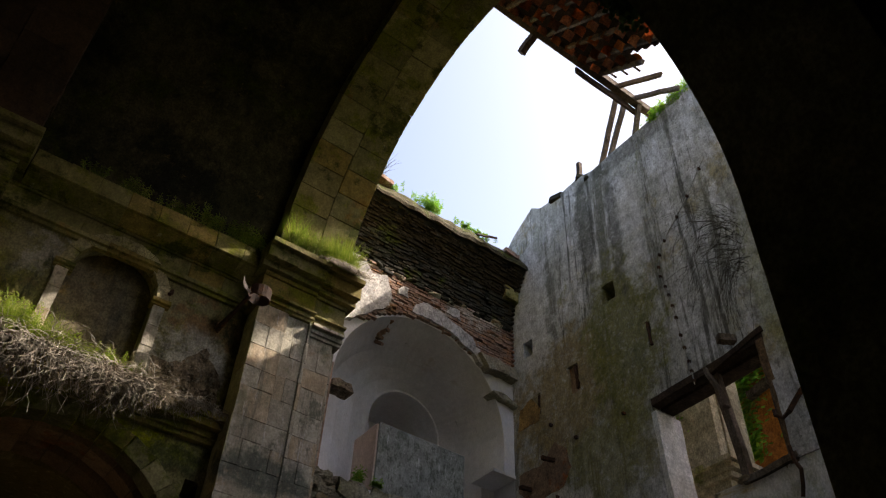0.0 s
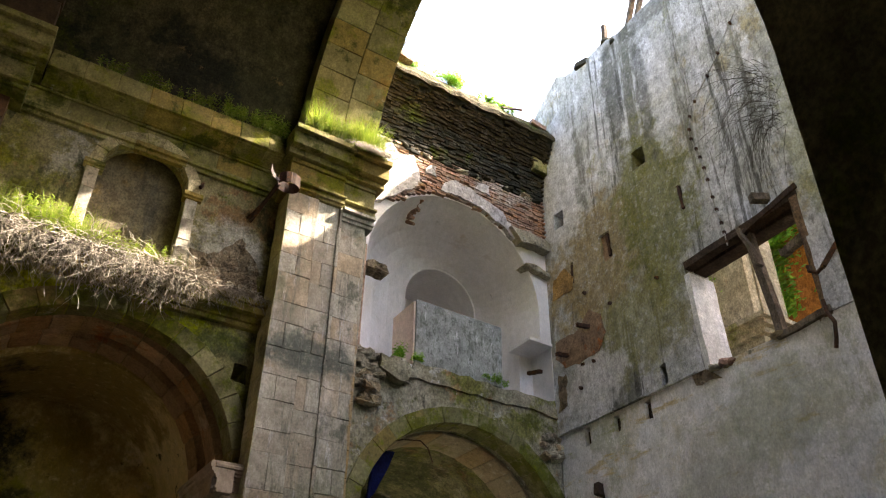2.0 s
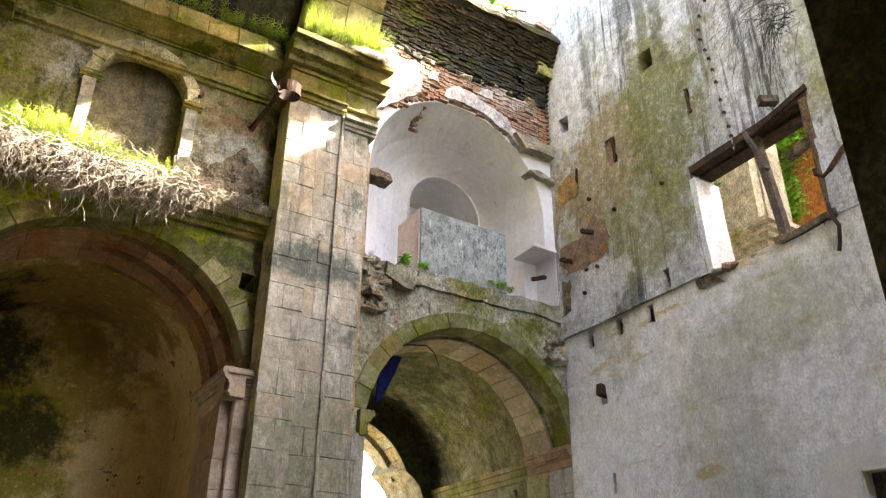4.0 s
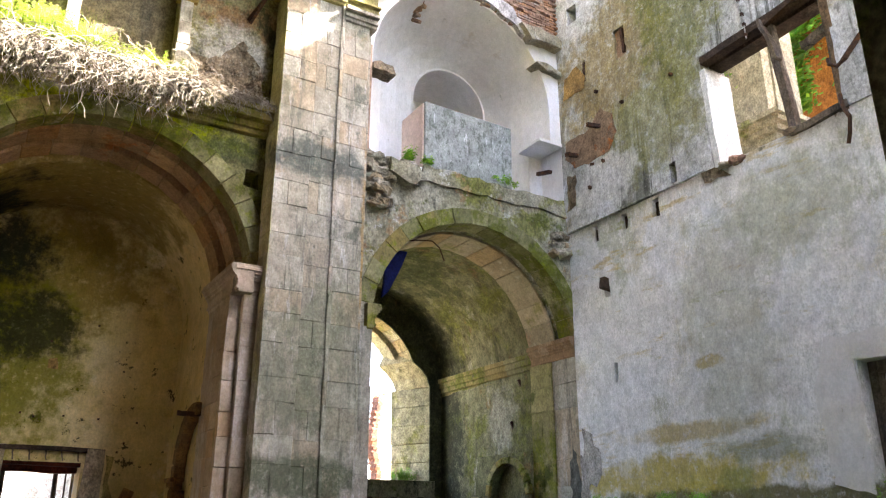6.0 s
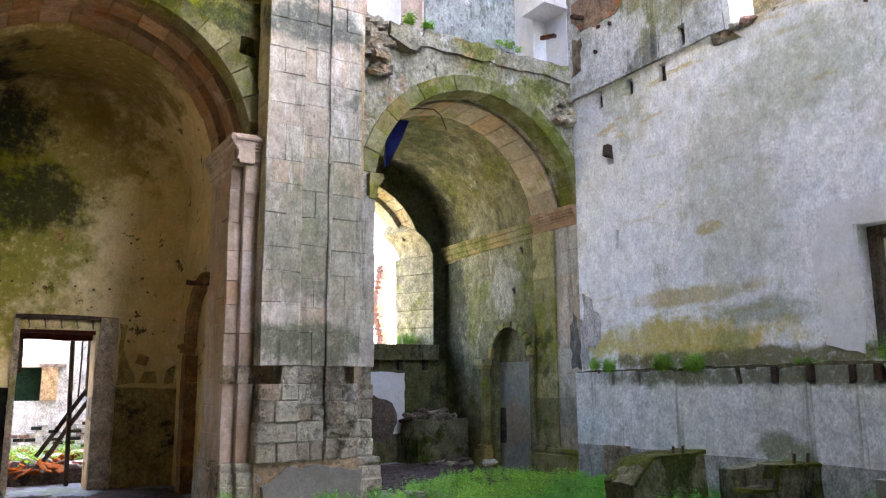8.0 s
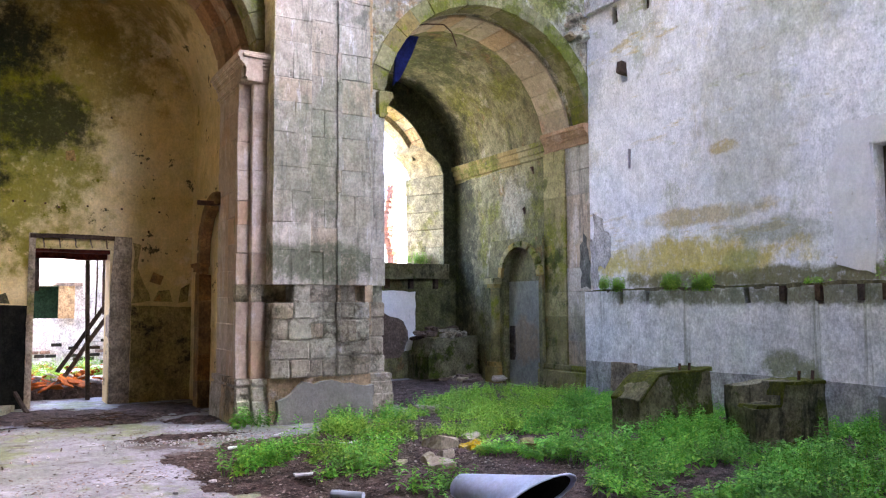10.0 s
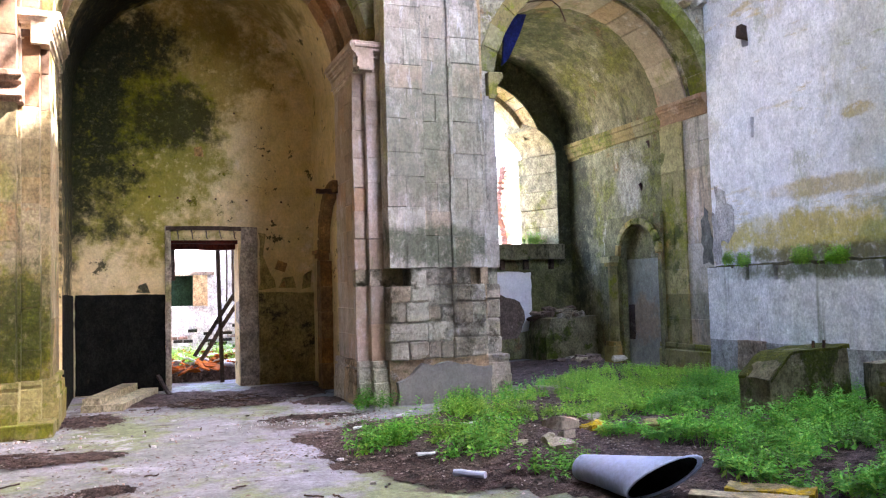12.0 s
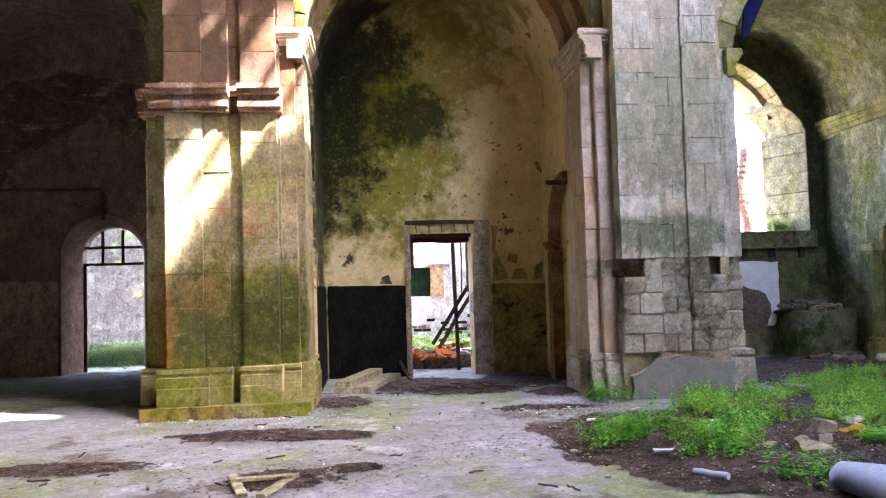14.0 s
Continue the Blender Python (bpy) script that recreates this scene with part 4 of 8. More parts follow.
wall_e = cut(wall_e, [
    prism(ragged([(5.25, 6.9), (7.38, 6.9), (7.5, 9.0), (5.25, 9.05)], 0.2, 0.015), "x", 9.0, 11),
    wall_hole(7.95, 8.29, 11.55, 12.0, 0.5), wall_hole(10.41, 10.71, 11.55, 11.95, 0.5),
    wall_hole(7.24, 7.34, 10.0, 10.55, 0.12), wall_hole(9.12, 9.40, 10.0, 10.65, 0.10), wall_hole(10.24, 10.32, 9.98, 10.5, 0.12),
    wall_hole(8.23, 8.37, 6.985, 7.39, 0.3)])
wall_east_upper = structure("wall_east_upper", wall_e, plaster_grey, "tall stained grey plaster end wall with a broken top")
wall_e2 = cut(box(X_E + 0.03, X_E + 0.9, 1.0, 11.06, 0, 6.98), [
    box(9, 11, 3.9, 5.72, 2.02, 3.6),
    *[wall_hole(y - 0.08, y + 0.08, 6.6, 6.92, 0.3) for y in (10.3, 9.54, 8.78)],
    wall_hole(10.02, 10.17, 5.5, 5.86, 0.3), wall_hole(9.98, 10.05, 3.95, 4.3, 0.2)])
wall_east_lower = structure("wall_east_lower", wall_e2, plaster_pale, "pale mottled plaster on the end wall's lower storey")
dado = cut(box(X_E - 0.13, X_E + 0.028, 1.0, 11.055, 0, 1.86), [
    wall_hole(y - 0.05, y + 0.05, 1.62, 1.9, 0.02) for y in (10.1, 9.5, 7.55, 6.95, 6.4, 5.85, 5.5)])
structure("wall_east_foot", rough_up(prism(ragged([(1.0, 0.0), (11.05, 0.0), (11.05, 0.64), (1.0, 0.6)], 0.4, 0.012), "x", X_E - 0.145, X_E - 0.1), 0.5, 0.003), dado_foot, "smooth grey render band at the wall foot")
wall_east_dado = structure("wall_east_dado", dado, plaster_dado, "grey streaked plinth along the end wall")

# south wall, from within its chapel
wall_s = cut(box(-14, 4.9, 0.55, Y_S, 0, 14.0), [prism(arch_line(1.06, 1.87, 4.75, -1), "y", 0, 2)])
# never in view: low part admits skylight, tall east end stops sun patches
structure("wall_south_broken", rough_up(prism([(4.9, 0), (X_E, 0), (X_E, 14.2), (8.6, 13.7), (7.7, 12.6), (7.1, 10.2), (6.7, 6.0), (5.8, 6.4), (4.9, 7.2)], "y", 0.55, Y_S), 0.5, 0.05), limestone_worn, "unseen south wall stump shaped to let in skylight and stop sun")
wall_south = structure("wall_south", wall_s, pier_dark, "dark south nave wall with an arched opening")
south_chapel = cut(box(-1.7, 3.9, -4.6, 0.545, 0, 8.0), [prism(arch_line(1.06, 2.0, 4.75, 0.0), "y", -4.0, 1)])
structure("wall_south_chapel", south_chapel, pier_dark, "dark plastered vaulted side chapel")

# nave vault and west end
def half_ring(r0, r1, n=40, z0=None):
    a = [(VY + r0 * math.cos(math.pi * i / n), VZ + r0 * math.sin(math.pi * i / n)) for i in range(n + 1)]
    b = [(VY + r1 * math.cos(math.pi * i / n), VZ + r1 * math.sin(math.pi * i / n)) for i in range(n, -1, -1)]
    return a + b


vault = structure("ceiling_vault", prism(half_ring(4.5, 5.1), "x", -13.5, 3.5), vault_dark, "dark barrel vault over the nave", "ceiling")
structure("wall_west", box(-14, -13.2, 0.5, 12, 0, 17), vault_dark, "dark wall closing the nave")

# chapel of the near bay
c1 = cut(box(-1.6, 3.95, 12.3, 15.1, 0, 7.6), [prism(arch_line(1.17, 2.03, 4.9, 0.0), "y", 12, 14.5)])
c1 = cut(c1, [box(0.68, 1.84, 14, 16, -1, 2.6)])
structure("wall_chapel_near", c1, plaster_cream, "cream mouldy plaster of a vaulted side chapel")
# chapel of the roofless bay
c2 = cut(box(4.6, 10.4, 12.4, 17.0, 0, 7.8), [prism(arch_line(AX2, 2.18, 4.7, 0.0), "y", 12, 16.0)])
c2 = cut(c2, [prism(arch_line(7.25, 2.12, 4.6, 2.6), "y", 15.5, 18)])
structure("wall_chapel_far", c2, chapel_damp_shaded, "damp mossy stone side chapel with painted shade at its rear and an arched window")
# west chapel
c3 = cut(box(-9.6, -2.2, 12.3, 17.8, 0, 7.9), [prism(arch_line(-5.5, 3.1, 4.2, 0.0), "y", 12, 17.0)])
def splay_cut():
    """The doorway's reveal, wider on the chapel's side."""
    bm = bmesh.new()
    rings = [[bm.verts.new((x, y, z)) for x, z in arch_line(cx, r, 2.46, -1, 24)] for y, cx, r in ((16.9, -5.58, 0.89), (17.55, -5.55, 0.64), (18.5, -5.55, 0.61))]
    n = len(rings[0])
    for a, b in zip(rings, rings[1:]):
        for i in range(n):
            bm.faces.new((a[i], a[(i + 1) % n], b[(i + 1) % n], b[i]))
    bm.faces.new(rings[0])
    bm.faces.new(rings[-1][::-1])
    bmesh.ops.recalc_face_normals(bm, faces=bm.faces)
    return bm


c3 = cut(c3, [splay_cut()])
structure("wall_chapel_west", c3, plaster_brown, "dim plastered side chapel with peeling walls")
# niche over the far chapel arch: back wall and vault
n2 = cut(box(4.9, X_E + 0.4, 12.4, 14.8, 7.0, 12.6), [niche_flare(),
                                                 prism(arch_line(7.94, 0.89, 10.22, 7.65), "y", 12.6, 14.4)])
structure("wall_niche", n2, plaster_white, "smooth white plaster lining a tall niche")


# piers with their pilasters
def pier(x, label, strips, zones, base, across=(1,)):
    """strips: (x0, x1, front, top); zones: (z, material) from the ground up."""
    p = thing("pier", (x, 10.85, 0), label, "pier", "nave piers")
    for x0, x1, front, top, *own in strips:
        z = base
        for upto, material in zones:
            if material is None:
                z = upto
            elif min(upto, top) > z + 0.05:
                if own:
                    material = own[0]
                rough = material is limestone_worn
                courses(p, x + x0, x + x1, front, 11.1, z, min(upto, top), 0.27 if rough else 0.43, material, (2, 1, 2, 2) if rough and x1 - x0 > 0.4 else across if x1 - x0 > 0.4 else (1,), proud=0.022 if rough else 0.005)
                z = min(upto, top)
    return p


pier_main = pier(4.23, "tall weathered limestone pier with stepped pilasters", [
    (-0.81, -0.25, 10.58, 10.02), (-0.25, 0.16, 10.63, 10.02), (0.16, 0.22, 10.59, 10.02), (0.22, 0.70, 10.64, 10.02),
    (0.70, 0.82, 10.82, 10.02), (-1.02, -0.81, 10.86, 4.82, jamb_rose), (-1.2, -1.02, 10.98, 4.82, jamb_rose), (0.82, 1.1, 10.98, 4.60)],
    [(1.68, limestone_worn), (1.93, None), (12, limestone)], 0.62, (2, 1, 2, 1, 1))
for a, b, f in ((3.74, 3.98, 10.6), (3.98, 4.39, 10.64), (4.39, 4.45, 10.6), (4.45, 4.69, 10.65), (4.92, 5.05, 10.8), (3.03, 3.21, 10.98), (3.21, 3.40, 10.86)):
    stone(pier_main, a, b, f, 11.1, 1.68, 1.93, limestone_worn)
stone(pier_main, 3.38, 5.0, 10.95, 11.1, 1.68, 1.93, limestone_worn)
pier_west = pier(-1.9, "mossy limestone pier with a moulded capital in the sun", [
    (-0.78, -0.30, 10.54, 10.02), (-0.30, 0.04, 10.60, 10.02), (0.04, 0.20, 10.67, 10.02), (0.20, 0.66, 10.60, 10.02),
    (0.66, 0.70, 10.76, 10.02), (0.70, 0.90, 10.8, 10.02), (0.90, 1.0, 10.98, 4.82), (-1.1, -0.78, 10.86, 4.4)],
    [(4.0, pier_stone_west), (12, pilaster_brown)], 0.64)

# great arch across the nave
arch = thing("transverse_arch", (4.23, VY, 11.1), "stone arch spanning the nave between two piers", "arch", "nave arches")
voussoirs(arch, (VY, VZ), 4.08, 4.62, 3.46, 4.2, 0, 180, 27, limestone_mossy, "x")
voussoirs(arch, (VY, VZ), 4.08, 4.62, 4.2, 4.9, 0, 180, 25, limestone_mossy, "x")
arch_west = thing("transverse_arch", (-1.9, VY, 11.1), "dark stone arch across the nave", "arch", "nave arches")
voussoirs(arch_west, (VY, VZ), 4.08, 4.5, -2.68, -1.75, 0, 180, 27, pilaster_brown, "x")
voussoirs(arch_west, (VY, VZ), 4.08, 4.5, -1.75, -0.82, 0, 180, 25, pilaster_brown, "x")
spandrel = prism([(VY + 4.6 * math.cos(math.pi * i / 30), VZ + 4.6 * math.sin(math.pi * i / 30)) for i in range(31)] + [(0.6, 10.8), (0.6, 15.9), (11.1, 15.9), (11.1, 10.8)], "x", 3.55, 4.86)
structure("wall_over_arch", spandrel, limestone_mossy, "mossy masonry over the nave arch")


# --- entablature, capitals, bases, imposts ---
WALL_STEPS = [(0.06, 10.06, 10.13), (0.12, 10.13, 10.22), (0.06, 10.22, 10.55), (0.10, 10.55, 10.60), (0.40, 10.72, 10.74), (0.48, 10.74, 10.98), (0.40, 10.985, 11.0), (0.42, 11.0, 11.16)]
entab = thing("entablature", (1.2, 10.9, 10.1), "mossy stone cornice running along the nave wall", "cornice")
moulding(entab, "architrave", -0.85, 3.45, Y_N, WALL_STEPS[:2], limestone_mossy, pieces=5)
moulding(entab, "frieze_stone", -0.85, 3.45, Y_N, WALL_STEPS[2:4], limestone_mossy, pieces=7)
moulding(entab, "cornice_stone", -0.7, 3.45, Y_N, [(0.14, 10.60, 10.61)] + WALL_STEPS[4:], limestone_mossy, pieces=8)
entab_w = thing("entablature", (-8, 10.9, 10.1), "dark stone cornice in the vaulted bay", "cornice")
moulding(entab_w, "architrave", -12, -2.7, Y_N, WALL_STEPS[:2], limestone_mossy, pieces=5)
moulding(entab_w, "frieze_stone", -12, -2.7, Y_N, WALL_STEPS[2:4], limestone_mossy, pieces=9)
moulding(entab_w, "cornice_stone", -12, -2.7, Y_N, [(0.14, 10.60, 10.61)] + WALL_STEPS[4:], limestone_mossy, pieces=10)


def crown(x, parent, mat_a, east=0.84):
    """The capital of a pier and the cornice broken forward over it."""
    for x0, x1, face, k in ((-0.86, 0.19, 10.6, 2), (0.19, east, 10.66, 1)):
        a, b = x + x0, x + x1
        moulding(parent, "capital", a - 0.02, b + 0.02, face, [(0.02, 10.02, 10.07), (0.07, 10.07, 10.12), (0.05, 10.12, 10.17), (0.13, 10.17, 10.22)], mat_a, 0.5, k)
        moulding(parent, "frieze_stone", a, b, face, [(0.03, 10.225, 10.60), (0.08, 10.60, 10.68)], mat_a, 0.5, k)
        moulding(parent, "cornice_stone", a - 0.12, b + 0.12 if x1 > 0.5 else b, face, [(0.18, 10.685, 10.80), (0.34, 10.80, 11.05), (0.46, 11.05, 11.16)], mat_a, 0.55, k)


crown(4.23, pier_main, limestone_mossy)
crown(-1.9, pier_west, limestone_mossy, 1.05)

# broken second capital of the main pier, catching the sun
moulding(pier_main, "capital", 4.44, 5.06, 10.66, [(0.06, 9.78, 9.84), (0.10, 9.84, 9.90), (0.07, 9.90, 9.95), (0.16, 9.95, 10.015)], limestone, 0.4)

# bases
BASE = [(0.28, 0.0, 0.20), (0.16, 0.20, 0.40), (0.12, 0.40, 0.56), (0.08, 0.56, 0.64)]
moulding(pier_west, "plinth", -2.98, -0.82, 10.6, [(0.24, 0.0, 0.17)], limestone_mossy, 0.5, 2, "worn low stone plinth")
for a, b, f in ((-2.78, -2.12, 10.54), (-2.12, -1.84, 10.60), (-1.74, -1.20, 10.60), (-1.22, -0.98, 10.84), (-3.06, -2.78, 10.84)):
    moulding(pier_west, "base", a, b, f, [(0.12, 0.17, 0.40), (0.10, 0.405, 0.54), (0.05, 0.54, 0.58), (0.09, 0.58, 0.64)], limestone_mossy, 0.4)
moulding(pier_west, "base", -1.84, -1.74, 10.76, [(0.10, 0.17, 0.64)], limestone_mossy, 0.3)
moulding_y(pier_west, "base", 10.86, 12.2, -0.92, 1, [(0.12, 0.0, 0.40), (0.10, 0.405, 0.54), (0.05, 0.54, 0.58), (0.09, 0.58, 0.64)], limestone_mossy, 0.3, 2)
for a, b, f in ((3.02, 3.2, 10.96), (3.2, 3.42, 10.84), (4.95, 5.34, 10.84)):
    moulding(pier_main, "base", a, b, f, [(0.14, 0.0, 0.32), (0.10, 0.325, 0.50), (0.05, 0.50, 0.54), (0.09, 0.54, 0.62)], limestone_worn, 0.4)
moulding_y(pier_main, "base", 10.98, 12.2, 3.1, -1, [(0.12, 0.0, 0.32), (0.10, 0.325, 0.50), (0.05, 0.50, 0.54), (0.09, 0.54, 0.62)], limestone_worn, 0.3, 2)
patch = rough_up(prism(ragged([(3.5, 0.0), (4.94, 0.0), (4.94, 0.46), (4.6, 0.5), (4.3, 0.57), (4.05, 0.53), (3.88, 0.58), (3.74, 0.42), (3.5, 0.3)], 0.09, 0.025), "y", 10.56, 10.9), 0.2, 0.004)
adopt(mesh_ob("cement_patch", patch, cement, None, "grey cement skirt over the worn base"), pier_main)
back = rough_up(box(3.42, 4.95, 10.66, 11.1, 0.0, 0.64), 0.2, 0.02)
adopt(mesh_ob("rubble_core", back, limestone_worn), pier_main)

# imposts of the chapel arches
IMP = [(0.015, 4.78, 4.83), (0.05, 4.83, 4.87), (0.035, 4.87, 4.97), (0.06, 4.97, 5.02), (0.09, 5.02, 5.06), (0.12, 5.06, 5.11), (0.15, 5.11, 5.16), (0.14, 5.16, 5.20)]
imp = thing("impost", (3.1, 11.5, 4.8), "rose-tinted moulded stone impost under a chapel arch", "impost", "imposts")
moulding(imp, "moulding", 3.02, 3.44, 10.86, IMP, jamb_rose, 0.3)
moulding_y(imp, "moulding", 10.74, 12.3, 3.1, -1, IMP, jamb_rose, 0.2, 2)
imp = thing("impost", (-0.9, 11.5, 4.8), "sunlit moulded stone impost under a chapel arch", "impost", "imposts")
moulding(imp, "moulding", -1.30, -0.9, 10.86, IMP, soffit_stone, 0.3)
moulding_y(imp, "moulding", 10.74, 12.3, -0.9, 1, IMP, soffit_stone, 0.2, 2)
IMP2 = [(o, z0 - 0.22, z1 - 0.22) for o, z0, z1 in IMP]
imp = thing("impost", (9.55, 11.7, 4.6), "weathered moulded stone impost under a chapel arch", "impost", "imposts")
moulding_y(imp, "moulding", 11.08, 12.4, 9.57, -1, IMP2, soffit_rose, 0.1, 2)
moulding_y(imp, "moulding", 12.4, 15.98, 9.63, -1, [(0.0, 4.5, 4.58), (0.05, 4.58, 4.68), (0.09, 4.68, 4.80), (0.13, 4.80, 4.90)], ring_mossy, 0.05, 4)
imp = thing("impost", (5.33, 11.7, 4.6), "weathered moulded stone impost under a chapel arch", "impost", "imposts")
moulding_y(imp, "moulding", 10.96, 12.4, 5.33, 1, IMP2, limestone_mossy, 0.1, 2)
imp = thing("impost", (-3.0, 11.3, 4.0), "dark moulded capital band around a pier", "impost", "imposts")
for a, b, f, m in ((-2.86, -1.84, 10.54, stone_rose), (-1.84, -1.72, 10.74, stone_rose), (-1.72, -1.16, 10.58, stone_rose), (-3.08, -2.86, 10.84, stone_rose)):
    moulding(imp, "moulding", a, b, f, [(0.03, 4.0, 4.05), (0.10, 4.05, 4.13), (0.06, 4.13, 4.22), (0.13, 4.22, 4.28), (0.17, 4.28, 4.35)], m, 0.2)

# arch rings
ring1 = thing("chapel_arch", (AX1, 11.1, AZ1), "mossy stone arch ring around a chapel opening", "arch", "chapel arches")
voussoirs(ring1, (AX1, AZ1), AR1 - 0.01, 2.42, 11.04, 11.42, 2, 178, 17, ring_mossy)
voussoirs(ring1, (AX1 - 0.07, AZ1 - 0.02), 2.075, 2.3, 11.42, 11.86, 2, 178, 15, soffit_rose)
voussoirs(ring1, (1.085, 4.99), 2.015, 2.3, 11.86, 12.29, 2, 178, 15, soffit_rose)
for i in range(11):
    z = 0.6 + i * 0.386
    for a, b in ((11.1, 11.7), (11.7, 12.29)):
        stone(ring1, 3.1, 3.4, a, b, z, z + 0.386, jamb_rose, "jamb_stone")
        stone(ring1, -1.1, -0.895, a - 0.06, b, z, z + 0.386, pier_stone_west, "jamb_stone")
ring2 = thing("chapel_arch", (AX2, 11.1, AZ2), "weathered stone arch ring around a deep chapel opening", "arch", "chapel arches")
voussoirs(ring2, (AX2, AZ2), AR2 - 0.01, 2.40, 11.05, 11.5, 9, 171, 17, ring_mossy)
voussoirs(ring2, (AX2, AZ2), AR2 + 0.03, 2.5, 11.5, 11.62, 9, 171, 15, soffit_stone)
voussoirs(ring2, (AX2, AZ2), AR2 - 0.04, 2.5, 11.62, 12.42, 9, 171, 15, soffit_stone)
jamb = thing("chapel_jamb", (9.6, 11.8, 0), "dressed stone jamb of the deep chapel arch", "jamb")
moulding_y(jamb, "base", 11.06, 12.6, 9.57, -1, [(0.13, 0.0, 0.38), (0.08, 0.385, 0.42), (0.10, 0.42, 0.50)], limestone_mossy, 0.1, 2)
for i in range(9):
    z = 0.5 + i * 0.456
    k = 1 if i % 2 else 2
    for q in range(k):
        a, b = 11.75 + 0.65 * q / k, 11.75 + 0.65 * (q + 1) / k
        stone(jamb, 9.50, 9.7, a, b, z, z + 0.456, limestone_mossy)
    stone(jamb, 9.54, 9.7, 11.06, 11.75, z, z + 0.456, limestone)

# blind niche with a stone surround
niche = thing("blind_niche", (1.17, 11.0, 7.9), "arched stone surround of a blind niche", "niche")
voussoirs(niche, (1.17, 9.6), 0.69, 0.89, 11.03, 11.25, 0, 180, 9, sunny_stone, proud=0.004)
for sx in (-1, 1):
    a, b = sorted((1.17 + sx * 0.69, 1.17 + sx * 0.88))
    for i in range(4):
        stone(niche, a, b, 11.05, 11.25, 7.9 + i * 0.39, 8.29 + i * 0.39, limestone)
    moulding(niche, "capital", a - 0.06, b + 0.06, 11.05, [(0.02, 9.46, 9.50), (0.07, 9.50, 9.55), (0.04, 9.55, 9.60)], limestone_mossy, 0.15)
adopt(mesh_ob("back_panel", box(0.49, 1.85, 11.40, 11.415, 7.86, 10.25), plaster_niche, None, "grey-ochre plaster panel"), niche)

# ledge over the chapel arch
ledge = thing("ledge", (1.2, 10.9, 7.6), "broken mossy stone ledge overgrown with dry grass", "ledge")
moulding(ledge, "ledge_stone", 1.75, 3.4, Y_N, [(0.10, 7.42, 7.50), (0.16, 7.50, 7.60), (0.30, 7.60, 7.72), (0.36, 7.72, 7.82)], limestone_mossy, pieces=3)
moulding(ledge, "ledge_stone", -1.1, 1.75, Y_N, [(0.04, 7.50, 7.60), (0.10, 7.60, 7.74)], limestone_mossy, pieces=4)
for i in range(26):
    x = srng.uniform(-1.0, 1.9)
    ob = new("ledge_stone", stone_mesh((srng.choice((0.3, 0.22, 0.4)), 0.3, srng.choice((0.16, 0.22))), limestone_mossy, 0.03, 0.03))
    ob.location, ob.rotation_euler = (x, srng.uniform(10.9, 11.02), 7.78 + srng.uniform(-0.1, 0.06)), (srng.uniform(-0.2, 0.2), srng.uniform(-0.2, 0.2), srng.uniform(-0.4, 0.4))
    adopt(ob, ledge)
wall_scar = rough_up(prism(ragged([(2.1, 7.85), (3.3, 7.85), (3.25, 8.6), (2.9, 9.1), (2.6, 8.7), (2.15, 8.55)], 0.1, 0.05), "y", 11.085, 11.13), 0.15, 0.008)
tagged(mesh_ob("plaster_scar", wall_scar, rubble_wall), "patch of bare rubble where wall plaster fell", "wall patch")


# --- brickwork over the niche ---
def brick_field(parent, outline, y, depth, bw, bh, material, limit, skip=0.0, name="brick"):
    """Courses of bricks in the x, z plane inside an outline: the first ones as parts, the rest joined."""
    xs, zs = [p[0] for p in outline], [p[1] for p in outline]
    shapes = []
    for k in range(4):
        bm = box(-bw / 2 + 0.006, bw / 2 - 0.006, -depth / 2, depth / 2, -bh / 2 + 0.005, bh / 2 - 0.005)
        for v in bm.verts:
            v.co += Vector((srng.uniform(-0.006, 0.006), srng.uniform(-0.006, 0.006), srng.uniform(-0.003, 0.003)))
        me = bpy.data.meshes.new(name)
        bm.to_mesh(me)
        bm.free()
        me.materials.append(material)
        shapes.append(me)
    rest_v, rest_f, count = [], [], 0
    z, row = min(zs), 0
    while z < max(zs):
        x = min(xs) - (bw / 2 if row % 2 else 0)
        while x < max(xs):
            if inside((x, z), outline) and srng.random() > skip:
                at = Vector((x + srng.uniform(-0.01, 0.01), y + srng.uniform(-0.018, 0.018), z))
                me = shapes[srng.randrange(4)]
                if count < limit:
                    ob = new(name, me)
                    ob.location = at
                    adopt(ob, parent)
                else:
                    i = len(rest_v)
                    rest_v += [tuple(at + v.co) for v in me.vertices]
                    rest_f += [tuple(i + q for q in p.vertices) for p in me.polygons]
                count += 1
            x += bw
        z += bh
        row += 1
    if rest_v:
        tagged(cloud("brick_infill", rest_v, rest_f, material, parent), kind="stuff")


# springing of the fallen brick vault: it leans in over the wall as it rises
HAUNCH = [(11.02, 12.46), (11.01, 12.80), (10.91, 13.22), (10.72, 13.62), (10.46, 13.97)]


def haunch_at(d):
    """The place (y, z) and the lean of the haunch, d metres up its curve."""
    for (y0, z0), (y1, z1) in zip(HAUNCH, HAUNCH[1:]):
        n = math.hypot(y1 - y0, z1 - z0)
        if d <= n or (y1, z1) == HAUNCH[-1]:
            return y0 + (y1 - y0) * d / n, z0 + (z1 - z0) * d / n, math.atan2(y0 - y1, z1 - z0)
        d -= n


upper = thing("vault_springing", (7.2, 11.2, 12.5), "dark brick springing of a fallen vault with a ragged top", "brick vault")
adopt(mesh_ob("core", rough_up(prism([(y + 0.07, z) for y, z in HAUNCH] + [(10.62, 14.3), (10.85, 14.5), (11.9, 14.5), (11.9, 12.46)], "x", 4.9, 9.58), 0.4, 0.02), mortar_dark), upper)
vault_bricks = []
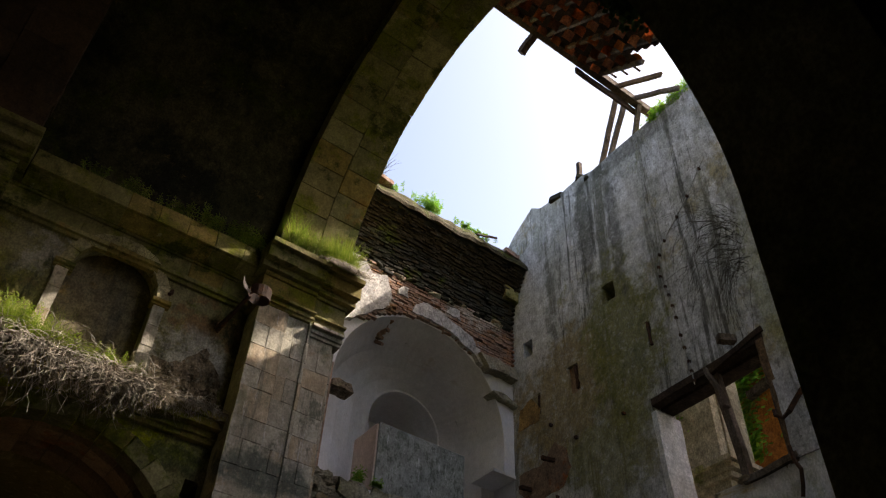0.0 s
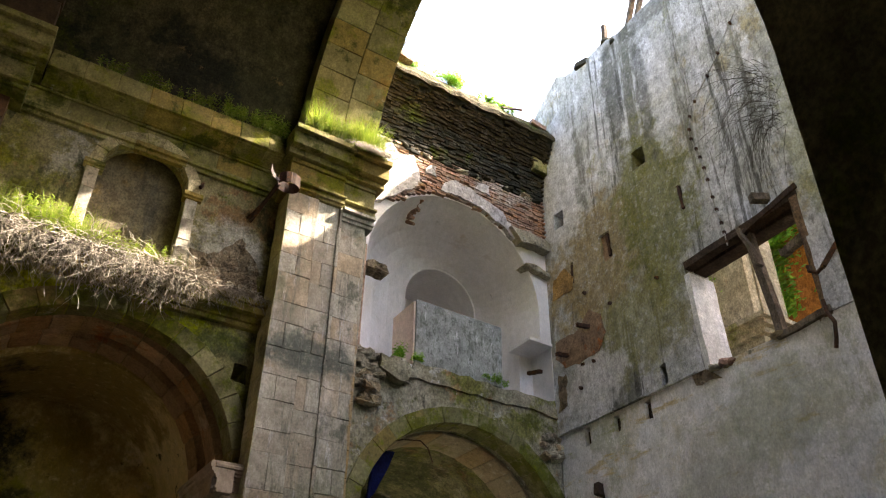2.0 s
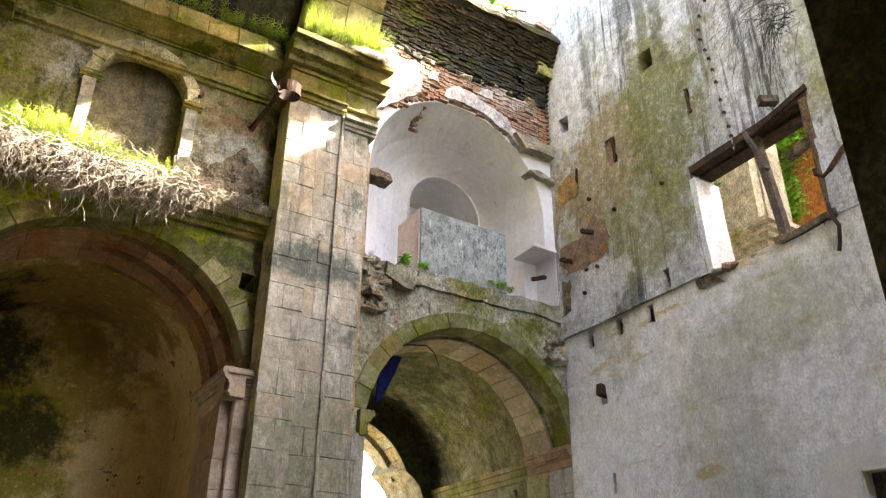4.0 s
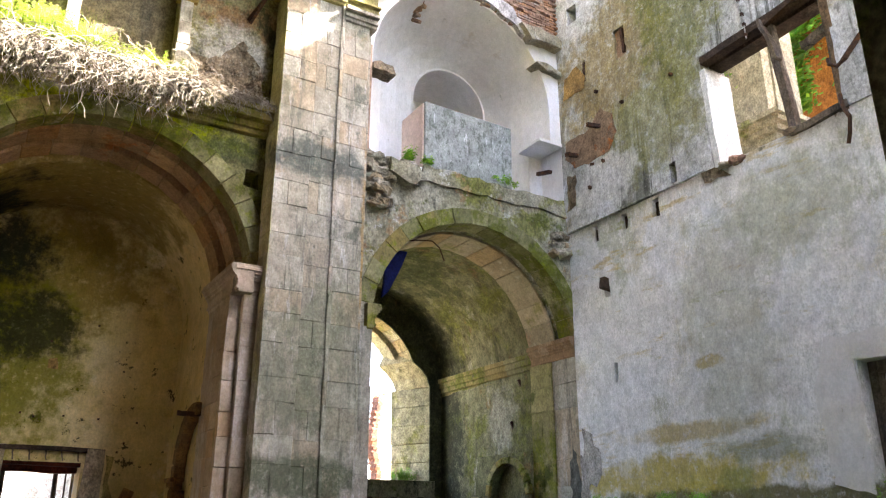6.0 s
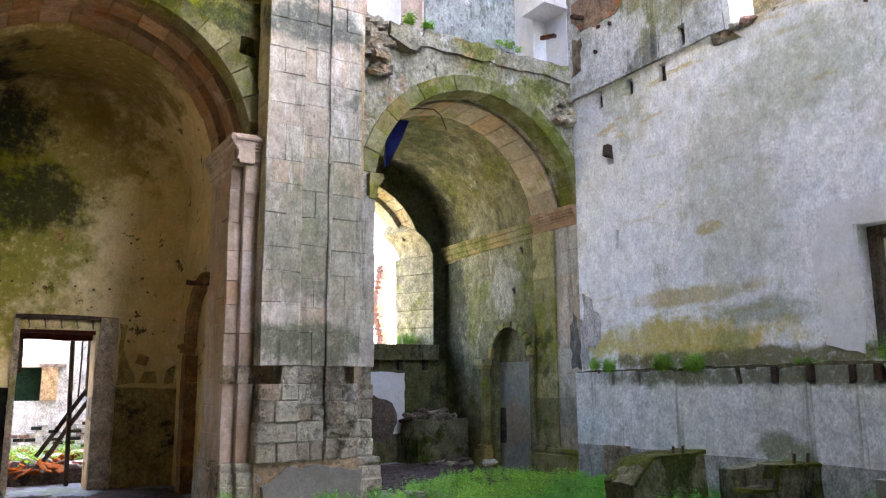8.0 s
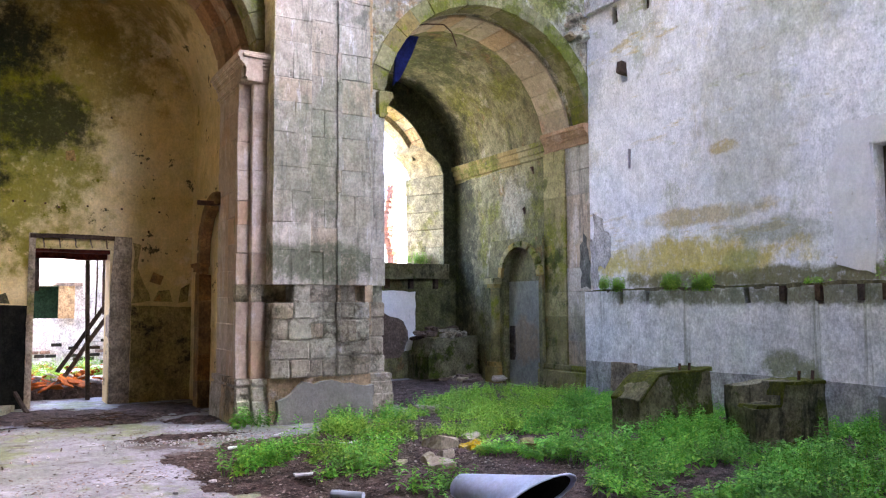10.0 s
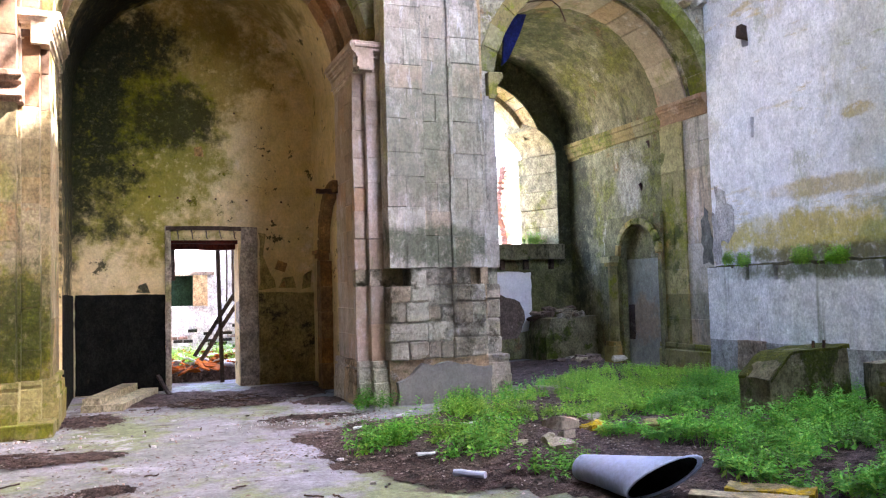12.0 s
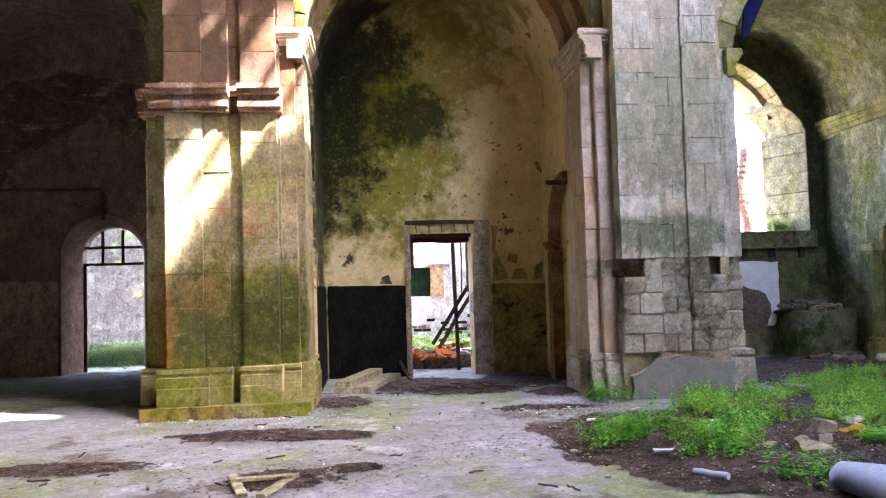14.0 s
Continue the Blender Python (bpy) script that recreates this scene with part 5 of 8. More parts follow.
for k in range(4):
    bm = box(-0.092, 0.092, -0.07, 0.07, -0.0235, 0.0235)
    for v in bm.verts:
        v.co += Vector((srng.uniform(-0.008, 0.008), srng.uniform(-0.012, 0.012), srng.uniform(-0.004, 0.004)))
    me = bpy.data.meshes.new("brick")
    bm.to_mesh(me)
    bm.free()
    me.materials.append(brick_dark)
    vault_bricks.append(me)
rest_v, rest_f, count = [], [], 0
for row in range(27):
    y, z, lean = haunch_at(row * 0.061)
    for col in range(23):
        x = 4.97 + col * 0.202 + (0.1 if row % 2 else 0)
        if x > 9.5 or srng.random() < 0.04 or (row < 2 and srng.random() < 0.45) or (row > 24 and srng.random() < 0.4):
            continue
        m = pose(x + srng.uniform(-0.012, 0.012), y + 0.055 + srng.uniform(-0.022, 0.022), z, math.degrees(lean) + srng.uniform(-2, 2), srng.uniform(-1.5, 1.5), srng.uniform(-3, 3))
        me = vault_bricks[srng.randrange(4)]
        if count < 290:
            ob = new("brick", me)
            ob.matrix_basis = m
            adopt(ob, upper)
        else:
            n = len(rest_v)
            rest_v += [tuple(m @ v.co) for v in me.vertices]
            rest_f += [tuple(n + q for q in p.vertices) for p in me.polygons]
        count += 1
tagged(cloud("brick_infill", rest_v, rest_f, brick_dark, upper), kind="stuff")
for _ in range(26):
    ob = new("broken_brick", stone_mesh((srng.choice((0.2, 0.14, 0.26)), 0.14, 0.07), srng.choice((brick_dark, limestone_worn, brick_dark)), 0.02, 0.015))
    ob.location, ob.rotation_euler = (srng.uniform(5.0, 9.4), srng.uniform(11.0, 11.06), 12.45 + srng.uniform(-0.05, 0.04)), (srng.uniform(-0.3, 0.3), srng.uniform(-0.2, 0.2), srng.uniform(-0.5, 0.5))
    adopt(ob, upper)
coping = rough_up(prism([(10.44, 13.93), (10.42, 14.02), (10.52, 14.2), (10.66, 14.42), (10.8, 14.6), (11.1, 14.68), (11.8, 14.6), (11.8, 14.3), (10.6, 14.0)], "x", 4.95, 9.5), 0.13, 0.055, 3.0)
adopt(mesh_ob("earth_coping", coping, earth_top, None, "crumbled earth and moss along the top"), upper)
adopt(mesh_ob("coping_tile", beam_bm((5.25, 10.62, 14.60), (5.72, 10.64, 14.52), 0.2, 0.11), brick_red), upper)
adopt(mesh_ob("coping_tile", beam_bm((8.85, 10.55, 14.28), (9.25, 10.55, 14.22), 0.22, 0.12), brick_red), upper)
adopt(mesh_ob("rusty_rod", beam_bm((8.1, 10.6, 14.42), (8.62, 10.5, 14.52), 0.035, 0.045), rust), upper)
boss = rough_up(prism(ragged([(9.05, 13.2), (9.48, 13.15), (9.48, 13.5), (9.1, 13.55)], 0.12, 0.03), "y", 10.78, 11.0), 0.1, 0.03, 4)
adopt(mesh_ob("loose_stone", boss, limestone_mossy), upper)

head = thing("niche_arch_brickwork", (7.2, 11.05, 11.5), "exposed red brick arch head with scraps of plaster", "brickwork")
out = [(5.15, 12.5)] + [(NX + 2.03 * math.cos(a), NZ + 2.03 * math.sin(a)) for a in [math.pi * (0.78 - 0.47 * i / 16) for i in range(17)]] + [(8.7, 11.2), (9.48, 11.3), (9.48, 12.5)]
brick_field(head, out, 11.07, 0.1, 0.23, 0.058, brick_red, 260, 0.05)
for pts in ([(5.1, 12.45), (5.1, 10.7), (5.5, 10.95), (6.0, 11.42), (6.25, 11.6), (6.2, 11.95), (6.05, 12.3), (5.7, 12.2), (5.5, 12.48)],
            [(6.75, 11.68), (7.2, 11.72), (7.8, 11.62), (8.4, 11.3), (8.55, 11.12), (8.7, 11.25), (8.3, 11.75), (7.7, 11.95), (7.1, 12.1), (6.8, 11.9)],
            [(6.35, 12.0), (6.62, 12.0), (6.6, 12.25), (6.4, 12.22)], [(7.6, 12.1), (8.0, 12.05), (7.95, 12.3), (7.7, 12.3)]):
    adopt(mesh_ob("plaster_scrap", rough_up(prism(ragged(pts, 0.1, 0.03), "y", 10.985, 11.1), 0.12, 0.008), plaster_scraps, None, "torn white plaster scrap"), head)
for i in range(16):
    t = i / 15
    ob = new("fallen_brick", stone_mesh((0.2, 0.12, 0.07), brick_red, 0.015, 0.01))
    ob.location = (6.25 + 0.25 * t + srng.uniform(-0.06, 0.06), 11.0 + 0.8 * t, 11.62 - 0.35 * t + srng.uniform(-0.06, 0.06))
    ob.rotation_euler = (srng.uniform(-0.5, 0.5), srng.uniform(-0.5, 0.5), srng.uniform(0, 3))
    adopt(ob, head)

# right springing of the niche: broken corbel stones and a shelf
corbel = thing("corbel", (9.1, 11.0, 10.5), "broken mossy corbel stones at the niche corner", "corbel")
for x0, x1, z0, z1, f in ((8.45, 9.48, 11.08, 11.36, 10.86), (8.85, 9.48, 10.48, 10.62, 10.95)):
    adopt(mesh_ob("corbel_stone", rough_up(prism(ragged([(x0, z1), (x0 + 0.25, z0), (x1, z0), (x1, z1 - 0.08), (x0 + 0.4, z1 + 0.03)], 0.15, 0.025), "y", f, 11.3), 0.12, 0.025, 4), limestone_worn), corbel)
adopt(mesh_ob("shelf", rough_up(box(8.9, 9.48, 11.04, 11.75, 8.87, 8.93), 0.3, 0.006), plaster_white), corbel)

jamb_strip = rough_up(box(5.04, 5.17, 11.0, 11.12, 7.68, 9.75), 0.3, 0.008)
tagged(mesh_ob("plaster_edge", jamb_strip, pinkish_edge), "pinkish plaster edge where the wall meets the pier", "plaster edge")

ledge_bit = rough_up(prism(ragged([(5.2, 9.28), (5.62, 9.28), (5.58, 9.42), (5.3, 9.46), (5.2, 9.42)], 0.1, 0.02), "y", 10.98, 11.3), 0.1, 0.015, 4)
tagged(mesh_ob("broken_ledge", ledge_bit, rubble_wall), "broken stone bracket in the niche jamb", "ledge")

# box wall in the niche
parapet = thing("niche_parapet", (7.25, 11.5, 7.65), "stained plaster parapet block standing in a niche", "parapet")
blk = rough_up(prism([(6.3, 7.66), (8.2, 7.66), (8.22, 8.93), (6.3, 8.97)], "y", 11.06, 11.92), 0.3, 0.012)
adopt(mesh_ob("block", blk, plaster_box), parapet)
adopt(mesh_ob("side_render", rough_up(box(6.265, 6.30, 11.1, 11.9, 7.68, 8.94), 0.3, 0.006), side_render, None, "pale pinkish side face"), parapet)
sill = rough_up(prism(ragged([(6.2, 7.38), (9.48, 7.36), (9.48, 7.68), (8.3, 7.66), (7.2, 7.68), (6.3, 7.68)], 0.2, 0.03), "y", 11.04, 11.4), 0.12, 0.03, 3)
adopt(mesh_ob("sill", sill, spandrel_damp, None, "mossy broken sill"), parapet)
slab = rough_up(prism(ragged([(5.5, 7.32), (6.0, 7.14), (6.12, 7.4), (6.08, 7.56), (5.55, 7.56)], 0.12, 0.03), "y", 10.86, 11.2), 0.12, 0.02, 3)
tagged(mesh_ob("broken_slab", slab, spandrel_damp), "broken plastered slab jutting from the wall", "slab")
rub = thing("rubble_corner", (5.4, 11.0, 6.9), "crumbling rubble core beside the arch", "rubble")
for i in range(34):
    ob = new("rubble_stone", stone_mesh((srng.choice((0.16, 0.24, 0.3)), 0.2, srng.choice((0.10, 0.16))), limestone_worn, 0.03, 0.025))
    ob.location = (srng.uniform(5.08, 5.55) if i % 3 else srng.uniform(5.1, 6.2), srng.uniform(10.98, 11.08), srng.uniform(6.65, 7.6) if i % 3 else srng.uniform(7.3, 7.62))
    ob.rotation_euler = (srng.uniform(-0.3, 0.3), srng.uniform(-0.4, 0.4), srng.uniform(-0.5, 0.5))
    adopt(ob, rub)
rub2 = thing("rubble_corner", (9.3, 11.0, 6.7), "crumbling rubble core above the arch shoulder", "rubble")
for i in range(18):
    ob = new("rubble_stone", stone_mesh((srng.choice((0.16, 0.24)), 0.2, srng.choice((0.08, 0.12))), limestone_worn, 0.03, 0.02))
    ob.location = (srng.uniform(9.05, 9.45), srng.uniform(10.98, 11.08), srng.uniform(6.5, 6.95))
    ob.rotation_euler = (srng.uniform(-0.3, 0.3), srng.uniform(-0.4, 0.4), srng.uniform(-0.5, 0.5))
    adopt(ob, rub2)

# iron pegs and the navy sheet hung in the arch
def peg(a, b, label="rusty iron peg sticking out of the wall"):
    tagged(mesh_ob("iron_peg", beam_bm(a, b, 0.07, 0.07), rust), label, "peg", "wall pegs")


peg((9.1, 11.4, 8.32), (9.12, 11.0, 8.22))
peg((9.55, 10.62, 8.5), (9.2, 10.62, 8.46))
peg((9.55, 9.95, 8.85), (9.2, 9.95, 8.8))
peg((3.15, 12.2, 3.22), (2.78, 12.3, 3.22))
sheet = prism([(5.85, 5.98), (6.02, 6.2), (6.28, 6.22), (6.15, 5.9), (5.92, 5.42), (5.8, 5.30)], "y", 11.6, 11.66)
tagged(mesh_ob("hanging_sheet", rough_up(sheet, 0.15, 0.015), navy), "navy blue sheet hanging under an arch", "sheet")
wire = bmesh.new()
tube(wire, [(6.0, 11.3, 6.25), (6.25, 11.3, 6.33), (6.6, 11.3, 6.38), (6.75, 11.3, 6.28), (6.85, 11.3, 6.05)], 0.012, 5)
tagged(mesh_ob("hanging_wire", wire, rust), "thin wire hanging from the arch", "wire")

# bent sheet-iron bracket by the capital
bracket = thing("iron_bracket", (3.2, 10.4, 9.8), "bent sheet-iron band on a rusty bracket", "bracket")
bm = bmesh.new()
n = 14
lo, hi = [], []
for i in range(n + 1):
    a = math.pi * (0.95 - 1.9 * i / n)
    p = Vector((3.30 + 0.19 * math.cos(a), 10.3 + 0.16 * math.sin(a), 9.92))
    lo.append(bm.verts.new(p - Vector((0, 0, 0.11))))
    hi.append(bm.verts.new(p + Vector((0, 0, 0.11))))
for i in range(n):
    bm.faces.new((lo[i], lo[i + 1], hi[i + 1], hi[i]))
bmesh.ops.solidify(bm, geom=bm.faces[:], thickness=0.012)
band = adopt(mesh_ob("band", bm, rust), bracket)
bm = bmesh.new()
beam(bm, (3.14, 10.35, 9.85), (2.93, 10.95, 9.35), 0.05, 0.05)
beam(bm, (3.18, 10.4, 9.9), (2.93, 11.1, 9.5), 0.03, 0.03)
adopt(mesh_ob("arm", bm, rust), bracket)
adopt(mesh_ob("torn_flap", rough_up(prism([(2.95, 10.14), (2.98, 10.02), (3.05, 9.92), (3.14, 9.86), (3.09, 9.83), (3.0, 9.88), (2.95, 9.98)], "y", 10.25, 10.262), 0.06, 0.01), flap_mat, None, "torn pale flap"), band)
iron_tongue = mesh_ob("iron_hook", beam_bm((2.1, 11.15, 9.95), (2.02, 10.95, 9.68), 0.05, 0.05), rust)
tagged(iron_tongue, "small rusty iron hook in the wall", "hook")

# --- east wall: timber window, patches, cable, hooks ---
def skin(name, pts, material, label, x0=X_E - 0.02, x1=X_E + 0.01, amp=0.03):
    bm = rough_up(prism(ragged(pts, 0.12, amp), "x", x0, x1), 0.16, 0.006)
    return tagged(mesh_ob(name, bm, material), label, "wall patch")


skin("plaster_scar", [(9.5, 8.55), (9.62, 8.95), (9.9, 9.2), (10.1, 9.0), (10.25, 8.9), (10.95, 8.9), (10.95, 8.55), (10.7, 8.25), (10.2, 8.2), (9.75, 8.25)], brick_render, "reddish patch of bare render on the wall", X_E - 0.008)
skin("plaster_scar", [(10.95, 9.9), (10.9, 10.35), (10.5, 10.45), (10.25, 10.15), (10.3, 9.85), (10.7, 9.9)], ochre_render, "ochre patch of bare render", X_E - 0.008)
skin("plaster_scar", [(11.0, 7.45), (10.75, 7.5), (10.7, 8.1), (10.95, 8.2)], rubble_wall, "crumbled hole in the plaster", X_E - 0.008)
skin("plaster_scar", [(9.15, 10.0), (9.4, 10.0), (9.42, 10.65), (9.2, 10.7)], brick_render, "bare brick showing through plaster", X_E + 0.06, X_E + 0.09)
skin("plaster_scar", [(7.75, 7.0), (7.35, 6.95), (7.2, 6.75), (7.7, 6.8)], rubble_wall, "crumbled patch under the window", X_E + 0.012, X_E + 0.05)
skin("plaster_scar", [(10.96, 2.3), (10.7, 2.3), (10.52, 2.5), (10.5, 2.8), (10.7, 2.95), (10.72, 3.2), (10.95, 3.25)], plaster_scraps, "bare rubble at the wall corner", X_E + 0.02, X_E + 0.045, 0.05)
skin("damp_stain", [(11.34, 1.95), (11.36, 2.7), (11.24, 2.95), (11.1, 2.6), (11.09, 1.9)], soot_stain, "black damp patch on the jamb beside the plinth", 9.533, 9.545, 0.04)
skin("plaster_scar", [(11.04, 1.9), (10.9, 1.9), (10.86, 2.4), (10.92, 2.75), (11.04, 2.8)], plaster_scraps, "torn plaster at the wall corner", X_E + 0.022, X_E + 0.04, 0.04)
skin("white_render", [(5.72, 2.0), (6.25, 2.1), (6.35, 3.3), (6.1, 3.95), (5.2, 3.95), (4.0, 3.9), (4.0, 3.62), (5.74, 3.62)], plaster_white, "fresh white render round a window opening", X_E + 0.012, X_E + 0.045)
lip = rough_up(prism(ragged([(11.0, 7.02), (7.65, 7.02), (7.65, 6.985), (11.0, 6.985)], 0.2, 0.012), "x", X_E - 0.03, X_E + 0.1), 0.2, 0.006)
tagged(mesh_ob("trim_edge", lip, plaster_grey), "broken edge where the upper plaster overhangs", "trim", kind="structure")
mossline = rough_up(prism(ragged([(11.0, 1.84), (11.0, 1.885), (8, 1.89), (5, 1.90), (3, 1.90), (3, 1.84)], 0.12, 0.014), "x", X_E - 0.128, X_E + 0.03), 0.12, 0.012, 4)
tagged(mesh_ob("trim_ledge", mossline, moss_ledge), "mossy ledge along the wall plinth", "ledge", kind="structure")

window = thing("window_frame", (9.6, 6.3, 6.9), "rotten timber window frame sagging in the end wall", "window frame")
for name, a, b, w, h in (("lintel", (9.58, 7.5, 8.93), (9.58, 5.2, 9.03), 0.18, 0.13), ("lintel", (9.88, 7.5, 8.93), (9.88, 5.2, 9.0), 0.3, 0.15),
                         ("lintel", (9.5, 6.3, 8.88), (9.5, 5.18, 9.14), 0.08, 0.1), ("post", (9.6, 5.28, 6.95), (9.55, 5.27, 9.0), 0.13, 0.14),
                         ("post", (9.66, 6.10, 7.0), (9.64, 6.23, 8.9), 0.12, 0.14), ("strut", (9.46, 6.27, 8.95), (9.4, 6.02, 8.12), 0.05, 0.13),
                         ("strut", (9.72, 5.82, 8.32), (9.66, 5.33, 8.38), 0.1, 0.13),
                         ("sill", (9.62, 6.1, 6.95), (9.62, 5.2, 7.02), 0.3, 0.1), ("beam_end", (9.4, 5.6, 9.13), (9.15, 5.75, 9.12), 0.14, 0.12)):
    bm = bmesh.new()
    beam(bm, a, b, w, h, 0.012)
    adopt(mesh_ob(name, bm, wood_old if name != "lintel" else wood_dark), window)
reveal = rough_up(prism(ragged([(7.33, 6.95), (7.44, 6.95), (7.52, 8.75), (7.42, 8.75)], 0.3, 0.01), "x", 9.49, 10.09), 0.3, 0.006)
adopt(mesh_ob("reveal", reveal, plaster_dado, None, "white plastered reveal"), window)
rubble_sill = thing("broken_sill", (9.6, 6.8, 6.8), "rubble and loose bricks on a window sill", "rubble")
for i in range(30):
    ob = new("sill_stone", stone_mesh((0.22, srng.choice((0.16, 0.25)), 0.1), srng.choice((limestone_worn, brick_red, limestone_worn)), 0.03, 0.02))
    ob.location = (srng.uniform(9.56, 9.9), srng.uniform(5.1, 7.4), 6.93 + srng.uniform(-0.05, 0.06))
    ob.rotation_euler = (srng.uniform(-0.3, 0.3), srng.uniform(-0.3, 0.3), srng.uniform(0, 3))
    adopt(ob, rubble_sill)
bm = bmesh.new()
tube(bm, [(9.45, 5.25, 7.15), (9.38, 5.2, 6.9), (9.35, 5.12, 6.72), (9.35, 5.16, 6.5), (9.38, 5.22, 6.38)], 0.03, 6)
tagged(mesh_ob("bent_pipe", bm, rust), "bent rusty pipe under the window corner", "pipe")
bm = bmesh.new()
beam(bm, (9.5, 4.85, 7.9), (9.25, 5.0, 7.5), 0.07, 0.07)
tube(bm, [(9.25, 5.0, 7.5), (9.2, 5.08, 7.42), (9.2, 5.18, 7.5), (9.22, 5.2, 7.6)], 0.03, 6)
tagged(mesh_ob("iron_hook", bm, rust), "heavy rusty iron hook on the wall", "hook")
cable = thing("wall_cable", (9.48, 7.0, 9.0), "loose cable with clips hanging down the wall", "cable")
path = [(9.47, 5.3, 13.3), (9.46, 6.0, 12.5), (9.47, 6.7, 11.9), (9.46, 6.82, 11.4), (9.47, 6.72, 10.9), (9.46, 6.65, 10.4), (9.47, 6.62, 9.7), (9.46, 6.55, 9.15), (9.4, 6.5, 8.75)]
bm = bmesh.new()
tube(bm, path, 0.011, 5)
wire_run = adopt(mesh_ob("wire", bm, cable_grey), cable)
for a, b in zip(path, path[1:]):
    for t in (0.25, 0.8):
        p = Vector(a).lerp(Vector(b), t)
        adopt(mesh_ob("clip", box(p.x - 0.02, p.x + 0.03, p.y - 0.02, p.y + 0.02, p.z - 0.025, p.z + 0.025), rust), wire_run)
for y, z0, z1 in ((7.29, 10.0, 10.55), (9.18, 10.05, 10.6), (10.28, 9.98, 10.45)):
    tagged(mesh_ob("iron_cramp", beam_bm((9.53, y, z0 + 0.03), (9.53, y + 0.03, z1), 0.06, 0.05), rust), "rusty iron cramp let into the wall", "cramp", "wall cramps")
for y, z in ((10.2, 8.15), (9.9, 8.1), (9.3, 9.05), (8.1, 9.0), (10.3, 7.7), (9.95, 9.6)):
    tagged(mesh_ob("iron_peg", beam_bm((9.55, y, z), (9.44, y, z - 0.01), 0.05, 0.05), rust), "stub of an iron peg", "peg", "wall pegs")
# joist stubs under the overhang and in the plinth
for y in (10.3, 9.54, 8.78):
    tagged(mesh_ob("joist_stub", beam_bm((9.9, y, 6.76), (9.62, y, 6.76), 0.13, 0.26), wood_dark), "rotten joist stub in its socket", "joist", "joist stubs")
tagged(mesh_ob("joist_stub", beam_bm((9.9, 10.1, 5.68), (9.42, 10.1, 5.76), 0.12, 0.2), wood_dark), "rotten joist stub sticking out", "joist", "joist stubs")
for y in (5.52, 5.85, 6.42, 6.95):
    tagged(mesh_ob("joist_stub", beam_bm((9.5, y, 1.76), (9.33, y, 1.76), 0.08, 0.2), wood_dark), "rotten joist stub in the plinth", "joist", "joist stubs")
frame2 = thing("window_frame", (9.9, 4.9, 2.0), "plain timber frame in a plastered opening", "window frame")
adopt(mesh_ob("post", box(9.75, 9.9, 5.6, 5.72, 2.02, 3.6), wood_old), frame2)
adopt(mesh_ob("lintel", box(9.75, 9.9, 3.9, 5.6, 3.45, 3.6), wood_old), frame2)

# wall top: loose bricks, timbers
for x, y, z, s in ((9.6, 9.35, 15.5, (0.3, 0.35, 0.2)), (9.65, 9.05, 15.5, (0.2, 0.25, 0.14)), (9.6, 8.55, 15.55, (0.25, 0.3, 0.12)), (9.7, 7.9, 15.3, (0.22, 0.2, 0.12)), (9.6, 8.25, 15.3, (0.2, 0.3, 0.1))):
    ob = tagged(new("loose_brick", stone_mesh(s, brick_dark, 0.02, 0.02)), "loose dark brick on the wall top", "brick", "loose bricks")
    ob.location, ob.rotation_euler = (x, y, z), (0.1, 0.1, srng.uniform(0, 1))
tagged(mesh_ob("broken_post", beam_bm((9.6, 8.62, 15.3), (9.6, 8.56, 16.15), 0.1, 0.1), wood_dark), "splintered timber stump on the wall top", "post")
for a, b in (((9.6, 8.05, 15.1), (9.4, 7.0, 16.9)), ((9.6, 7.8, 15.1), (9.4, 6.75, 16.6)), ((9.6, 6.95, 15.15), (9.45, 6.45, 16.2))):
    tagged(mesh_ob("roof_prop", beam_bm(a, b, 0.1, 0.1), wood_old), "slender timber prop under the roof ridge", "prop", "roof props")

# --- remnant of the roof ---
def roof_z(y):
    return 16.32 - 0.75 * (6.5 - y)


roof = thing("roof", (7.3, 4.0, 14.0), "remnant of a clay tile roof on old rafters with holes", "roof", kind="structure")
def timber(name, a, b, w, h, m=wood_old):
    adopt(mesh_ob(name, beam_bm(a, b, w, h), m), roof)


timber("ridge_beam", (4.9, 6.5, 16.32), (10.1, 6.5, 16.2), 0.16, 0.2, wood_dark)
timber("ridge_board", (7.7, 6.64, 16.12), (9.6, 6.62, 16.02), 0.05, 0.2, wood_dark)
timber("broken_rafter", (6.5, 6.5, 16.32), (6.42, 6.95, 15.95), 0.14, 0.14, wood_dark)
for k in range(10):
    x = 5.1 + k * 0.53
    end = 4.3 + 0.5 * ((k * 37) % 10) / 10 if x < 8.0 else 5.35
    timber("rafter", (x, 6.5, roof_z(6.5) - 0.02), (x, end, roof_z(end) - 0.02), 0.07, 0.1)
for k in range(6):
    y = 6.3 - k * 0.31
    timber("batten", (4.95, y, roof_z(y) + 0.06), (8.6 if y > 5.4 else 8.0, y, roof_z(y) + 0.06), 0.04, 0.03, wood_dark)
boards = bmesh.new()
for k in range(9):
    y = 6.42 - k * 0.21
    beam(boards, (4.95, y, roof_z(y) + 0.078), (8.0 if y < 5.45 else 8.3, y, roof_z(y) + 0.078), 0.2, 0.02, 0.004)
adopt(mesh_ob("boarding", boards, wood_dark), roof)
tile = bmesh.new()
for k in range(7):
    a = math.pi * k / 6
    for s in (-0.2, 0.2):
        tile.verts.new((0.12 * math.cos(a), s * 1.22, 0.055 * math.sin(a)))
tile.verts.ensure_lookup_table()
for k in range(6):
    tile.faces.new((tile.verts[2 * k], tile.verts[2 * k + 1], tile.verts[2 * k + 3], tile.verts[2 * k + 2]))
